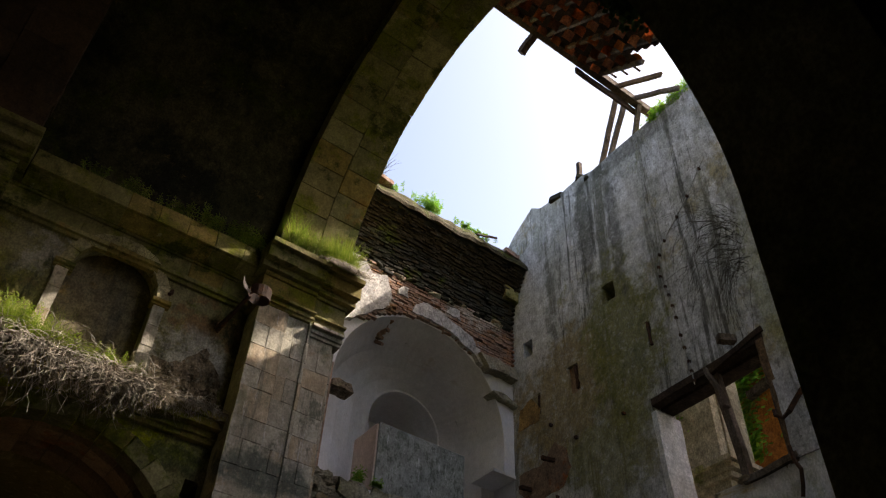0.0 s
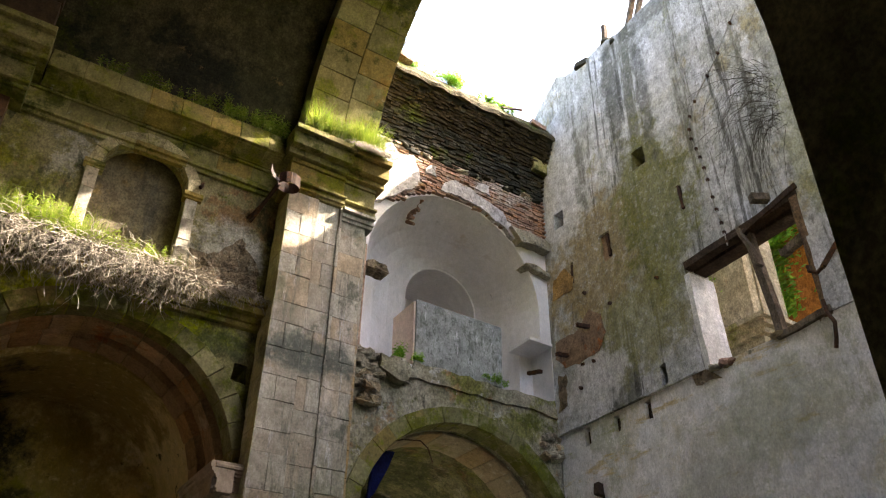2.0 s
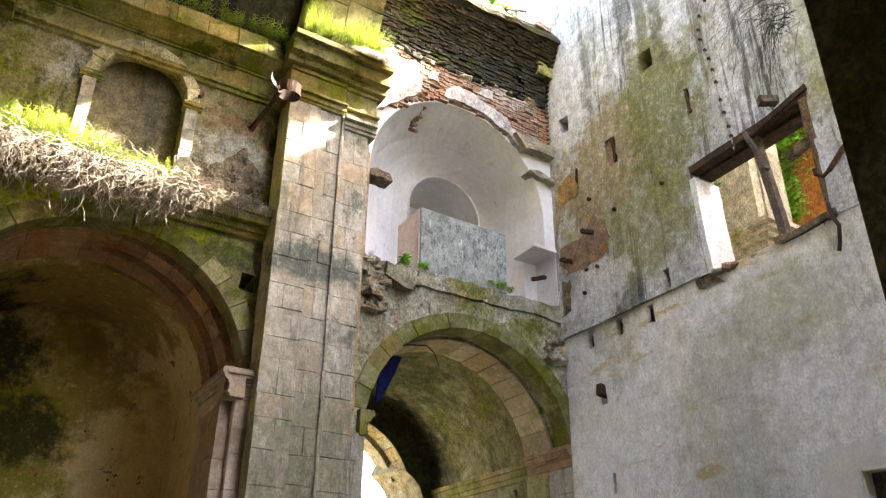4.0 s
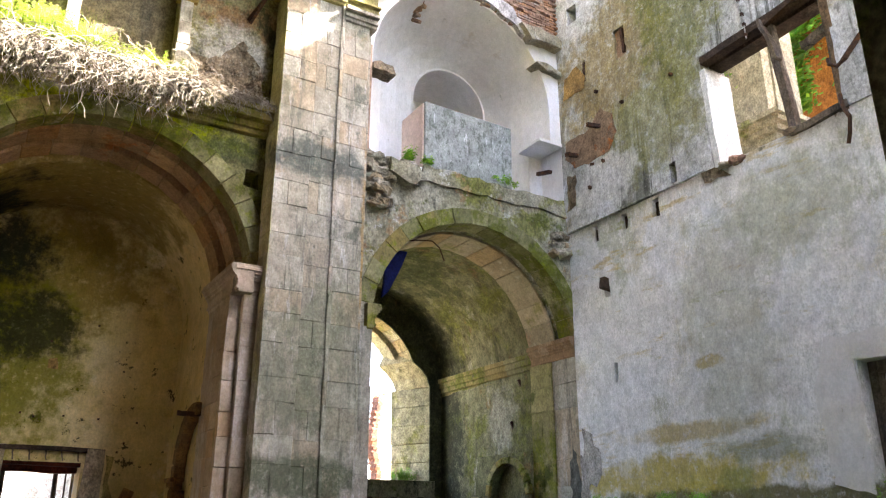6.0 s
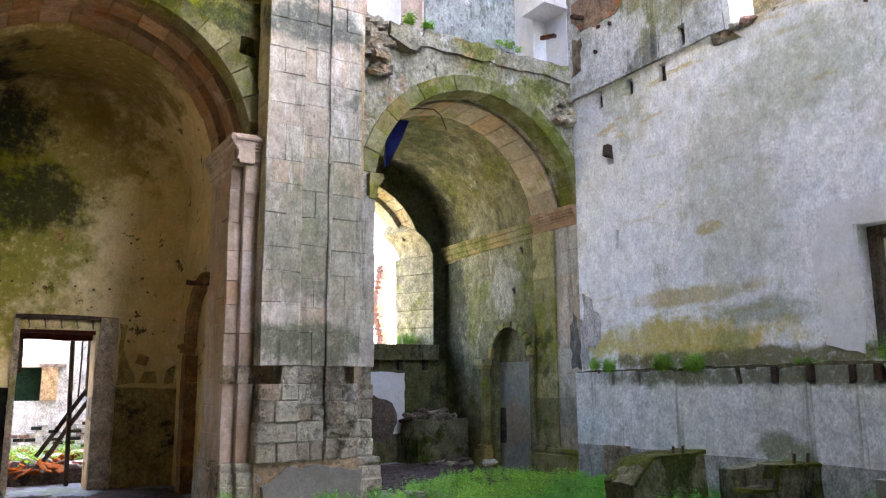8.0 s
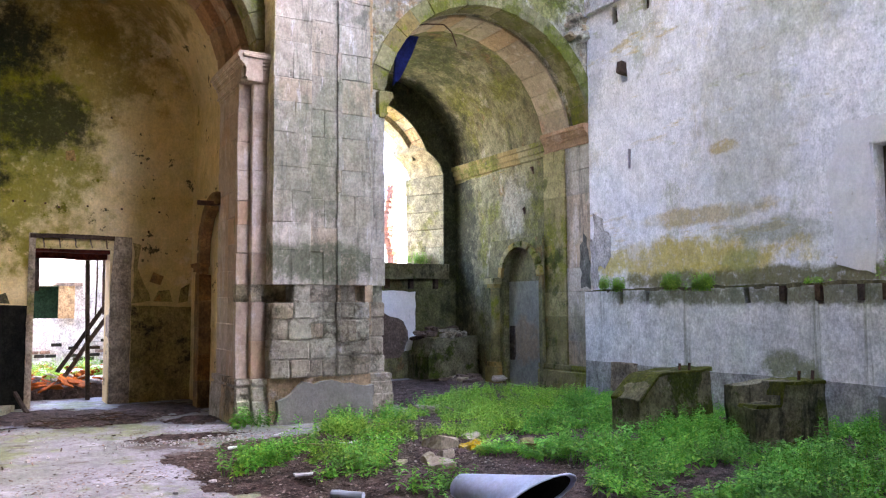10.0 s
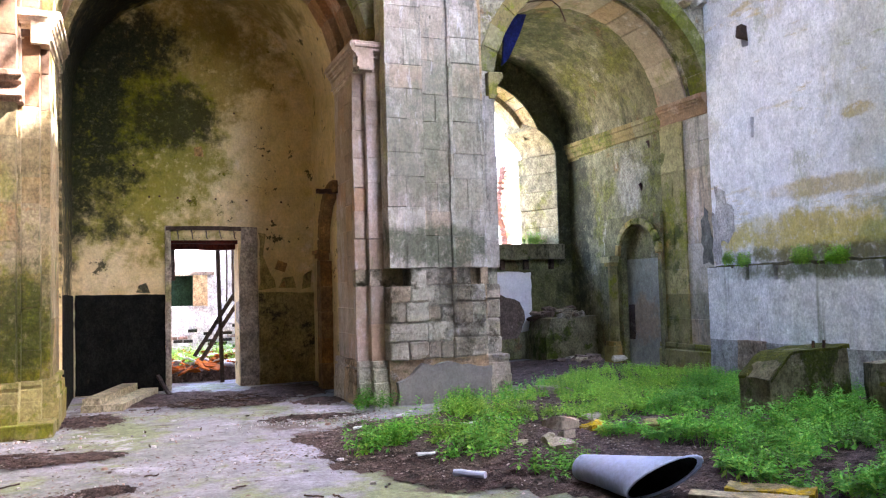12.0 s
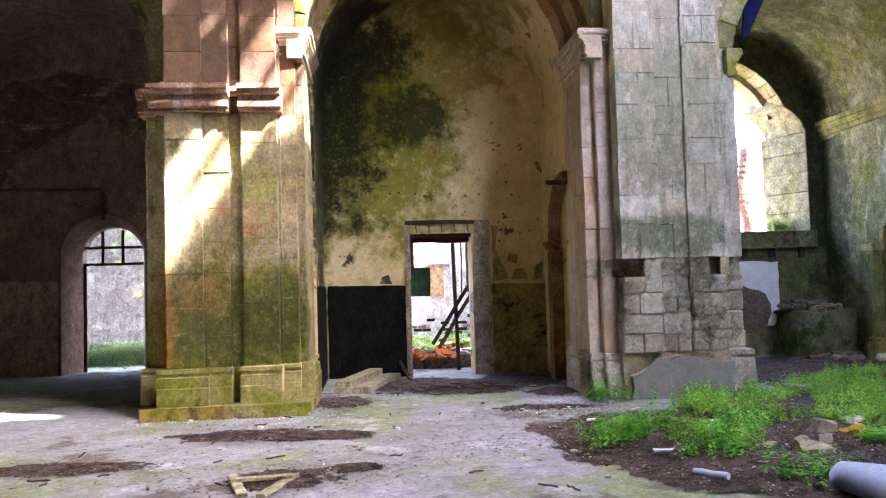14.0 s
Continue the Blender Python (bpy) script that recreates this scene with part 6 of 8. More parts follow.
bmesh.ops.solidify(tile, geom=tile.faces[:], thickness=0.014)
tile_me = bpy.data.meshes.new("tile")
tile.to_mesh(tile_me)
tile_me.materials.append(terracotta)
holes = [(8.6, 4.9, 0.45), (9.1, 4.7, 0.4), (9.75, 5.0, 0.45), (9.7, 5.6, 0.3)]
count, rest_v, rest_f = 0, [], []
for row in range(15):
    y = 6.25 - row * 0.33
    for col in range(27):
        x = 5.0 + col * 0.19 + srng.uniform(-0.01, 0.01)
        if y < 4.6 or (x > 8.0 and y < 5.3) or (x > 8.3 and srng.random() < 0.97):
            continue
        if any(math.hypot(x - hx, (y - hy) * 1.3) < hr for hx, hy, hr in holes):
            continue
        m = pose(x, y, roof_z(y) + (0.11 if col % 2 else 0.135) + srng.uniform(-0.006, 0.006), 36.9, 0 if col % 2 else 180, srng.uniform(-3, 3))
        if count < 300:
            ob = new("tile", tile_me)
            ob.matrix_basis = m
            adopt(ob, roof)
        else:
            i = len(rest_v)
            rest_v += [tuple(m @ v.co) for v in tile_me.vertices]
            rest_f += [tuple(i + q for q in p.vertices) for p in tile_me.polygons]
        count += 1
tagged(cloud("tile_rows", rest_v, rest_f, terracotta, roof), kind="stuff")

# --- beyond the window of the end wall ---
annex = thing("annex_entablature", (12.4, 9.0, 8.2), "carved stone entablature corner in a sunlit annex", "cornice")
for z0, z1, o in ((8.0, 8.12, 0.1), (8.12, 8.22, 0.2), (8.22, 8.34, 0.28), (8.34, 8.8, 0.12), (8.8, 8.92, 0.24), (8.92, 9.02, 0.36), (9.02, 9.12, 0.46)):
    adopt(mesh_ob("moulding", box(12.6 - o, 13.6, 8.4 - o, 9.6, z0, z1), annex_stone), annex)
    adopt(mesh_ob("moulding", box(12.9 - o, 13.7, 9.6, 12.5, z0, z1), annex_stone), annex)
annex_wall = cut(box(13.0, 13.8, 8.5, 14.0, -0.2, 13.0), [prism(arch_line(10.4, 0.9, 10.6, 9.3), "x", 12, 13.5)])
# added out of view to block sun that would reach the window reveal
tagged(mesh_ob("annex_sun_blocker", box(10.15, 15.2, 4.5, 4.8, -0.25, 8.5), annex_stone), "unseen wall added to keep the sun off the window reveal", "wall", kind="structure")
# unseen slab, added to cut the sky light on the annex stone
tagged(mesh_ob("annex_roof", box(10.4, 12.5, 0.0, 14.0, 13.0, 13.2), wood_dark), "unseen slab added over the annex to shade it", "roof", kind="structure")
tagged(mesh_ob("annex_wall", annex_wall, annex_stone), "pale stone wall of the neighbouring annex", "wall", kind="structure")
adopt(mesh_ob("pilaster", box(12.75, 13.2, 8.55, 9.35, 9.12, 12.5), annex_stone), annex)
adopt(mesh_ob("pilaster", box(12.75, 13.2, 8.55, 9.35, -0.2, 8.0), annex_stone), annex)
tagged(mesh_ob("annex_orange_wall", box(15.2, 15.6, -2.0, 12.0, -0.25, 16.0), orange_wall_mat), "faded orange limewashed wall", "wall", kind="structure")


# --- near chapel: door, dado, side doorway, yard beyond ---
def slab_y(name, pts, y0, y1, material, label, category="wall patch", amp=0.02, kind=""):
    bm = rough_up(prism(ragged(pts, 0.14, amp), "y", y0, y1), 0.2, 0.004)
    return tagged(mesh_ob(name, bm, material), label, category, kind=kind)


slab_y("dado_black", [(-0.82, 0.0), (0.60, 0.0), (0.60, 1.66), (-0.82, 1.68)], 14.485, 14.53, dado_black, "black painted dado on the chapel wall", "dado", 0.008, "structure")
structure("dado_black_side", rough_up(prism(ragged([(12.32, 0.0), (14.48, 0.0), (14.48, 1.67), (12.32, 1.68)], 0.2, 0.008), "x", -0.88, -0.842), 0.3, 0.004), dado_black, "black painted dado on the chapel's side wall", "dado")
slab_y("dado_olive", [(2.2, 0.0), (3.2, 0.0), (3.2, 1.62), (2.2, 1.66)], 14.485, 14.53, dado_olive, "peeling olive dado with black mould", "dado", 0.008, "structure")
for pts in ([(2.22, 1.7), (2.36, 1.68), (2.5, 1.72), (2.42, 2.0), (2.3, 2.3), (2.34, 2.7), (2.22, 2.75)],
            [(2.55, 1.72), (2.85, 1.7), (2.8, 1.95), (2.62, 1.9)], [(2.95, 1.72), (3.16, 1.7), (3.16, 2.05), (3.02, 1.95)], [(0.1, 1.70), (0.34, 1.70), (0.28, 1.86), (0.16, 1.8)]):
    slab_y("plaster_scar", pts, 14.492, 14.52, dado_olive, "brown scar of peeled plaster", amp=0.03)
for pts in ([(2.5, 2.05), (2.66, 2.02), (2.72, 2.18), (2.56, 2.22)], [(2.55, 1.72), (2.7, 1.74), (2.66, 1.86)], [(1.1, 4.1), (1.26, 4.08), (1.24, 4.26), (1.12, 4.24)]):
    slab_y("plaster_scar", pts, 14.488, 14.52, ochre_render, "ochre scar of peeled plaster", amp=0.02)
door_frame = thing("door_1", (1.3, 14.5, 0), "doorless plastered doorway with a broken timber lintel", "doorway", kind="structure")
adopt(mesh_ob("jamb", rough_up(prism(ragged([(1.86, 0), (2.18, 0), (2.18, 1.62), (2.17, 2.82), (1.9, 2.82), (1.84, 1.7)], 0.25, 0.012), "y", 14.44, 14.9), 0.2, 0.006), plaster_jamb, None, "pinkish plastered jamb"), door_frame)
adopt(mesh_ob("jamb", rough_up(prism(ragged([(0.6, 0), (0.7, 0), (0.7, 2.85), (0.6, 2.85)], 0.25, 0.006), "y", 14.45, 14.9), 0.2, 0.006), plaster_jamb), door_frame)
adopt(mesh_ob("lintel", beam_bm((0.62, 14.55, 2.80), (2.1, 14.55, 2.80), 0.2, 0.07, 0.012), wood_dark), door_frame)
adopt(mesh_ob("lintel", beam_bm((0.66, 14.62, 2.66), (1.9, 14.62, 2.65), 0.16, 0.22, 0.01), wood_red), door_frame)
adopt(mesh_ob("lintel", beam_bm((0.66, 14.98, 2.56), (1.9, 14.98, 2.55), 0.2, 0.2, 0.01), wood_red), door_frame)
for k in range(5):
    x = 0.8 + k * 0.24
    adopt(mesh_ob("lath", beam_bm((x, 14.47, 2.79), (x + 0.03, 14.5, 2.62), 0.025, 0.02), wood_old), door_frame)
adopt(mesh_ob("post", beam_bm((0.74, 14.95, 1.9), (0.74, 14.95, 2.65), 0.08, 0.1), wood_dark), door_frame)
for a, b, w in (((1.62, 15.3, 0.0), (1.57, 15.3, 2.66), 0.07), ((1.72, 15.3, 1.5), (1.72, 15.2, 2.6), 0.025), ((1.85, 15.3, 1.5), (1.82, 15.2, 2.65), 0.04)):
    tagged(mesh_ob("timber_post", beam_bm(a, b, w, w), wood_dark), "thin dark timber post in a doorway", "post", "doorway posts")
for a, b in (((1.15, 15.5, 0.5), (2.02, 15.3, 1.88)), ((1.28, 15.7, 0.4), (2.1, 15.4, 1.75))):
    tagged(mesh_ob("fallen_beam", beam_bm(a, b, 0.06, 0.07), wood_dark), "fallen roof beam leaning across a doorway", "beam", "fallen beams")
side_arch = thing("doorway_surround", (3.12, 12.9, 0), "orange-stained stone surround of a side doorway", "doorway")
for i in range(5):
    stone(side_arch, 3.0, 3.2, 13.05, 13.35, i * 0.43, i * 0.43 + 0.43, ochre_stone)
moulding_y(side_arch, "capital", 12.95, 13.4, 3.03, -1, [(0.0, 2.15, 2.2), (0.05, 2.2, 2.27), (0.09, 2.27, 2.33)], ochre_stone, 0.1)
for k in range(7):
    a = math.pi * k / 12
    ob = new("voussoir", stone_mesh((0.18, 0.2, 0.24), ochre_stone))
    ob.location, ob.rotation_euler = (3.1, 12.3 + 0.9 * math.cos(a), 2.4 + 0.9 * math.sin(a)), (a, 0, 0)
    adopt(ob, side_arch)

yard = thing("yard_house", (0.9, 20.5, -0.25), "roofless whitewashed brick house in the yard", "ruin")
wall = cut(box(-2.0, 5.0, 20.5, 21.0, -0.25, 5.0), [box(0.95, 1.84, 20, 21.5, 1.38, 2.14)])
adopt(mesh_ob("wall", wall, whitewash), yard)
adopt(mesh_ob("window_frame", box(1.5, 1.84, 20.42, 20.6, 1.38, 2.14), wood_pale), yard)
adopt(mesh_ob("window_head", box(0.9, 2.0, 20.4, 20.7, 2.14, 2.22), wood_old), yard)
adopt(mesh_ob("inner_wall", box(0.6, 2.2, 21.01, 21.2, -0.2, 4.0), dark_green_paint, None, "dark green inner wall"), yard)
for row in range(10):
    for k in range(13):
        if srng.random() < 0.75 - abs(k - 6) * 0.06 and row < 9 - abs(k - 5):
            ob = new("brick", stone_mesh((0.22, 0.06, 0.07), srng.choice((brick_red, brick_dark, whitewash)), 0.01, 0.006))
            ob.location = (0.9 + k * 0.235 + (row % 2) * 0.11, 20.49, 0.35 + row * 0.085)
            adopt(ob, yard)
yard_side = rough_up(box(3.2, 3.5, 15.2, 20.5, -0.25, 4.2), 0.4, 0.03)
tagged(mesh_ob("yard_wall", yard_side, whitewash), "whitewashed brick side wall of the yard", "wall", kind="structure")
tile_heap = thing("tile_rubble", (1.4, 17.3, 0), "heap of broken orange roof tiles with weeds", "rubble")
heap_v = rough_up(prism([(-0.8, -0.26), (4.0, -0.26), (4.0, 0.15), (2.4, 0.25), (1.2, 0.2), (-0.8, 0.05)], "y", 15.7, 19.8), 0.3, 0.08, 1.5)
adopt(mesh_ob("earth", heap_v, soil), tile_heap)
for i in range(230):
    ob = new("broken_tile", stone_mesh((srng.choice((0.26, 0.18, 0.34)), 0.16, 0.03), srng.choice((yard_tile, yard_tile, yard_tile, yard_tile, yard_tile, whitewash)), 0.008, 0.012))
    x, y = srng.uniform(-0.3, 3.1), srng.uniform(15.6, 19.6)
    ob.location = (x, y, 0.22 + srng.uniform(0, 0.1))
    ob.rotation_euler = (srng.uniform(-0.5, 0.5), srng.uniform(-0.5, 0.5), srng.uniform(0, 6))
    adopt(ob, tile_heap)

# planks on the chapel floor
plank_stack = thing("plank_stack", (-0.1, 13.2, 0), "pale wet planks lying on the chapel floor", "planks")
for a, b, w, h in (((-0.50, 12.35, 0.05), (0.02, 14.3, 0.05), 0.27, 0.10), ((-0.21, 12.3, 0.05), (0.33, 14.25, 0.05), 0.27, 0.10), ((-0.5, 12.42, 0.145), (0.02, 14.3, 0.145), 0.24, 0.09)):
    adopt(mesh_ob("plank", beam_bm(a, b, w, h, 0.004), plank_pale), plank_stack)
tagged(mesh_ob("stick", beam_bm((0.45, 14.2, 0.3), (0.62, 13.6, 0.02), 0.05, 0.05), wood_dark), "short dark stick leaning by the wall", "stick")

# --- far chapel: window, sill, altar, niche ---
wz = thing("window_1", (7.25, 16.5, 2.6), "deep arched stone window opening with a mossy sill", "window", kind="structure")
voussoirs(wz, (7.25, 4.6), 1.71, 2.12, 15.99, 16.5, 22, 180, 15, sunny_stone)
voussoirs(wz, (7.25, 4.6), 1.60, 2.12, 16.5, 17.0, 18, 180, 13, sunny_stone)


def splayed(outline, shift):
    """A block whose outline in x, z at the room's face is moved sideways towards the outer face."""
    bm = bmesh.new()
    near = [bm.verts.new((x, 15.985, z)) for x, z in outline]
    far = [bm.verts.new((x - (shift if x < 9.4 else 0), 17.0, z)) for x, z in outline]
    n = len(outline)
    bm.faces.new(near)
    bm.faces.new(far[::-1])
    for i in range(n):
        bm.faces.new((near[i], far[i], far[(i + 1) % n], near[(i + 1) % n]))
    bmesh.ops.bevel(bm, geom=bm.edges[:], offset=0.012, segments=1, affect="EDGES")
    return bm


for i in range(5):
    z = 2.59 + i * 0.425
    o = srng.uniform(-0.02, 0.02)
    adopt(mesh_ob("jamb_stone", splayed([(9.29 + o, z), (9.46, z), (9.46, z + 0.42), (9.29 + o, z + 0.42)], 0.47), sunny_stone), wz)
adopt(mesh_ob("jamb_stone", splayed([(9.28, 4.72), (9.46, 4.72), (9.46, 5.75), (9.0, 5.72), (8.80, 5.28), (9.04, 5.12), (9.20, 4.95)], 0.36), sunny_stone), wz)
adopt(mesh_ob("sill", rough_up(box(6.2, 9.36, 15.84, 17.0, 2.24, 2.58), 0.3, 0.015), concrete_mossy), wz)
wall_face = cut(box(5.6, 9.6, 15.952, 15.98, 2.6, 6.9), [prism(arch_line(7.25, 1.715, 4.6, 2.0), "y", 15, 17),
    prism([(8.6, 2.0), (9.285, 2.0), (9.285, 4.72), (9.2, 4.95), (9.04, 5.12), (8.79, 5.28), (8.6, 5.2)], "y", 15, 17)])
structure("wall_chapel_face", wall_face, chapel_damp_shaded, "damp plaster with painted shade round the chapel window")
slab_y("plaster_patch", [(7.0, 0.6), (8.3, 0.62), (8.5, 0.65), (8.52, 1.95), (7.0, 2.0)], 15.94, 15.99, plaster_white, "square patch of white plaster under the window", amp=0.015)
slab_y("plaster_scar", [(7.0, 0.4), (8.1, 0.5), (8.35, 0.9), (8.2, 1.25), (7.7, 1.5), (7.3, 1.6), (7.0, 1.5)], 15.925, 15.96, bare_render, "bare brown render where plaster fell", amp=0.04)
for x in (7.75, 8.35, 9.0):
    tagged(mesh_ob("joist_stub", box(x, x + 0.1, 15.9, 16.0, 2.02, 2.34), wood_dark), "dark joist stub under the sill", "joist", "joist stubs")
altar = thing("stone_altar", (9.0, 15.4, 0), "ruined mossy stone altar heaped with rubble", "altar")
adopt(mesh_ob("block", rough_up(prism(ragged([(8.35, 0.0), (9.62, 0.0), (9.62, 0.95), (8.5, 0.9), (8.35, 0.5)], 0.2, 0.03), "y", 15.0, 15.95), 0.2, 0.03, 2), concrete_mossy), altar)
for i in range(24):
    ob = new("rubble_stone", stone_mesh((srng.choice((0.3, 0.2, 0.4)), 0.22, srng.choice((0.06, 0.1))), bare_render if i % 3 else limestone_worn, 0.03, 0.03))
    if i < 14:
        ob.location = (srng.uniform(8.3, 9.5), srng.uniform(15.1, 15.8), 0.98 + srng.uniform(-0.04, 0.12))
    else:
        ob.location = (srng.uniform(7.6, 9.4), srng.uniform(13.3, 14.9), 0.08 + srng.uniform(0, 0.05))
    ob.rotation_euler = (srng.uniform(-0.2, 0.2), srng.uniform(-0.2, 0.2), srng.uniform(0, 3))
    adopt(ob, altar)
wn2 = thing("wall_niche", (9.6, 13.3, 0), "blocked arched doorway with a slim stone column", "doorway")
bm = cut(box(9.44, 9.66, 12.41, 14.3, 0.0, 3.0), [prism(arch_line(13.12, 0.60, 2.2, -1), "x", 9, 10)])
adopt(mesh_ob("surround", rough_up(bm, 0.3, 0.008), chapel_damp_shaded), wn2)
adopt(mesh_ob("infill", rough_up(cut(box(9.57, 9.64, 12.45, 13.8, 0, 2.12), [box(9, 10, 13.50, 13.70, 0.55, 1.2)]), 0.2, 0.01), infill_grey, None, "grey plastered infill"), wn2)
adopt(mesh_ob("tympanum", rough_up(box(9.585, 9.64, 12.45, 13.8, 2.125, 2.95), 0.2, 0.01), chapel_damp_shaded, None, "rough stone under the arch"), wn2)
adopt(mesh_ob("door_stump", box(9.55, 9.62, 13.52, 13.68, 0.5, 1.2), wood_dark, None, "rotten door board"), wn2)
bm = bmesh.new()
tube(bm, [(9.40, 13.98, 0.45), (9.40, 13.98, 1.2), (9.40, 13.98, 2.0)], 0.115, 14, 0.92)
adopt(mesh_ob("column", bm, limestone_mossy), wn2)
for k in range(9):
    a = math.pi * (k + 0.5) / 9
    ob = new("voussoir", stone_mesh((0.11, 0.13, 0.215), limestone_mossy, 0.012, 0.006, "voussoir"))
    ob.location, ob.rotation_euler = (9.42, 13.12 + 0.67 * math.cos(a), 2.2 + 0.67 * math.sin(a)), (a, 0, 0)
    adopt(ob, wn2)
for z0, z1, w in ((0.0, 0.35, 0.17), (0.35, 0.45, 0.14), (2.0, 2.08, 0.13), (2.08, 2.2, 0.18)):
    adopt(mesh_ob("capital" if z0 > 1 else "pedestal", box(9.40 - w, 9.6, 13.98 - w, 13.98 + w, z0, z1), limestone_mossy), wn2)
for y, z in ((12.9, 4.3), (13.2, 3.5)):
    tagged(mesh_ob("iron_cramp", beam_bm((9.66, y, z), (9.6, y + 0.02, z + 0.15), 0.05, 0.05), rust), "dark iron cramp in the chapel wall", "cramp", "wall cramps")
ruin = thing("ruined_wall", (8.9, 20.0, -0.25), "broken sunlit brick wall beyond a window", "ruin")
for i in range(64):
    z = 0.2 + i * 0.076
    edge = 9.84 + 0.2 * noise.noise(Vector((3.1, 0, z * 0.9))) + (0.025 if i % 2 else -0.015) + srng.uniform(-0.02, 0.02)
    stone(ruin, edge, edge + 0.16, 19.93, 20.3, z, z + 0.074, ruin_brick, "brick", proud=0.01)
adopt(mesh_ob("wall", box(9.96, 14.0, 19.95, 20.3, -0.25, 5.05), whitewash), ruin)
adopt(mesh_ob("iron_rod", beam_bm((9.85, 20.1, 5.06), (10.3, 20.1, 5.22), 0.05, 0.05), rust), ruin)
adopt(mesh_ob("wall", box(4.0, 8.3, 20.6, 20.9, -0.25, 2.9), whitewash), ruin)

# --- west chapel ---
gate = thing("door_2", (-5.55, 17.6, 0), "arched doorway with a thin iron fanlight", "door", kind="structure")
for a, b in (((-6.17, 17.6, 2.3), (-4.93, 17.6, 2.3)), ((-6.15, 17.6, 2.66), (-4.95, 17.6, 2.66)), ((-5.78, 17.6, 2.3), (-5.78, 17.6, 3.02)), ((-5.36, 17.6, 2.3), (-5.36, 17.6, 3.04)), ((-6.15, 17.6, 0.0), (-6.15, 17.6, 2.3))):
    adopt(mesh_ob("bar", beam_bm(a, b, 0.045 if a[0] != b[0] else 0.03, 0.06, 0.002), rust), gate)
slab_y("dado_pale", [(-8.6, 0.0), (-6.5, 0.0), (-6.5, 1.95), (-8.6, 1.95)], 16.98, 17.03, plaster_pale_brown, "paler dado along the chapel wall", "dado", 0.006, "structure")
bm = bmesh.new()
tube(bm, [(-8.2, 16.93, 3.85), (-5.6, 16.93, 3.84), (-5.56, 16.93, 3.8), (-5.56, 16.93, 3.2)], 0.035, 8)
tagged(mesh_ob("wall_pipe", bm, rust), "dark conduit pipe bent down the wall", "pipe")
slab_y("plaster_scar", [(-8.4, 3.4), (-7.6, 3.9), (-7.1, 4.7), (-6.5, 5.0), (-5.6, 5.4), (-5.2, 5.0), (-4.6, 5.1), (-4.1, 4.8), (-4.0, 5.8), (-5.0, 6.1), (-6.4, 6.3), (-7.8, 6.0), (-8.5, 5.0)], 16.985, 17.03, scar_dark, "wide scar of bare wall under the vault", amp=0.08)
back_wall = rough_up(box(-8.0, -3.0, 20.0, 20.5, -0.3, 4.6), 0.35, 0.06)
tagged(mesh_ob("garden_wall", back_wall, garden_wall_mat), "mossy rubble garden wall outside", "wall", kind="structure")

# --- floor: earth, blocks, sheet, timbers, stones ---
earth_poly = [(1.7, 9.0), (1.8, 8.2), (1.7, 7.2), (2.1, 6.5), (2.35, 5.7), (3.2, 5.3), (3.3, 4.0), (4.4, 2.4), (9.36, 2.4), (9.36, 11.0), (9.5, 12.6), (9.6, 15.6), (6.6, 15.6), (6.0, 13.0), (5.9, 12.0), (5.6, 10.7), (4.6, 10.2), (3.4, 9.7), (2.6, 9.6)]


def earth_height(x, y):
    d = min(math.hypot(x - px, y - py) for px, py in ragged(earth_poly, 0.3, 0, random.Random(1)))
    d = max(0.0, d - 0.17)
    return min(0.08, 0.10 * d) + 0.025 * noise.noise(Vector((x * 1.7, y * 1.7, 0))) * min(1, d * 2)


bm = bmesh.new()
step = 0.075
grid = {}
for i in range(int(8.2 / step)):
    for j in range(int(13.6 / step)):
        x, y = 1.5 + i * step, 2.2 + j * step
        if inside((x + 0.22 * noise.noise(Vector((x * 2, y * 2, 5))) + 0.10 * noise.noise(Vector((x * 7, y * 7, 5))), y + 0.22 * noise.noise(Vector((x * 2, y * 2, 9))) + 0.10 * noise.noise(Vector((x * 7, y * 7, 9)))), earth_poly):
            grid[i, j] = bm.verts.new((x + srng.uniform(-0.02, 0.02), y + srng.uniform(-0.02, 0.02), 0.004 + srng.uniform(0, 0.007) + max(0.0, earth_height(x, y))))
for (i, j), v in grid.items():
    q = [grid.get(k) for k in ((i, j), (i + 1, j), (i + 1, j + 1), (i, j + 1))]
    if all(q):
        bm.faces.new(q)
tagged(mesh_ob("earth_floor", bm, soil), "dark leaf-strewn earth drifted over the floor", "soil", kind="stuff")

debris = thing("debris_patch", (-1.2, 8.9, 0), "drifts of dark leaf litter on the floor", "litter")
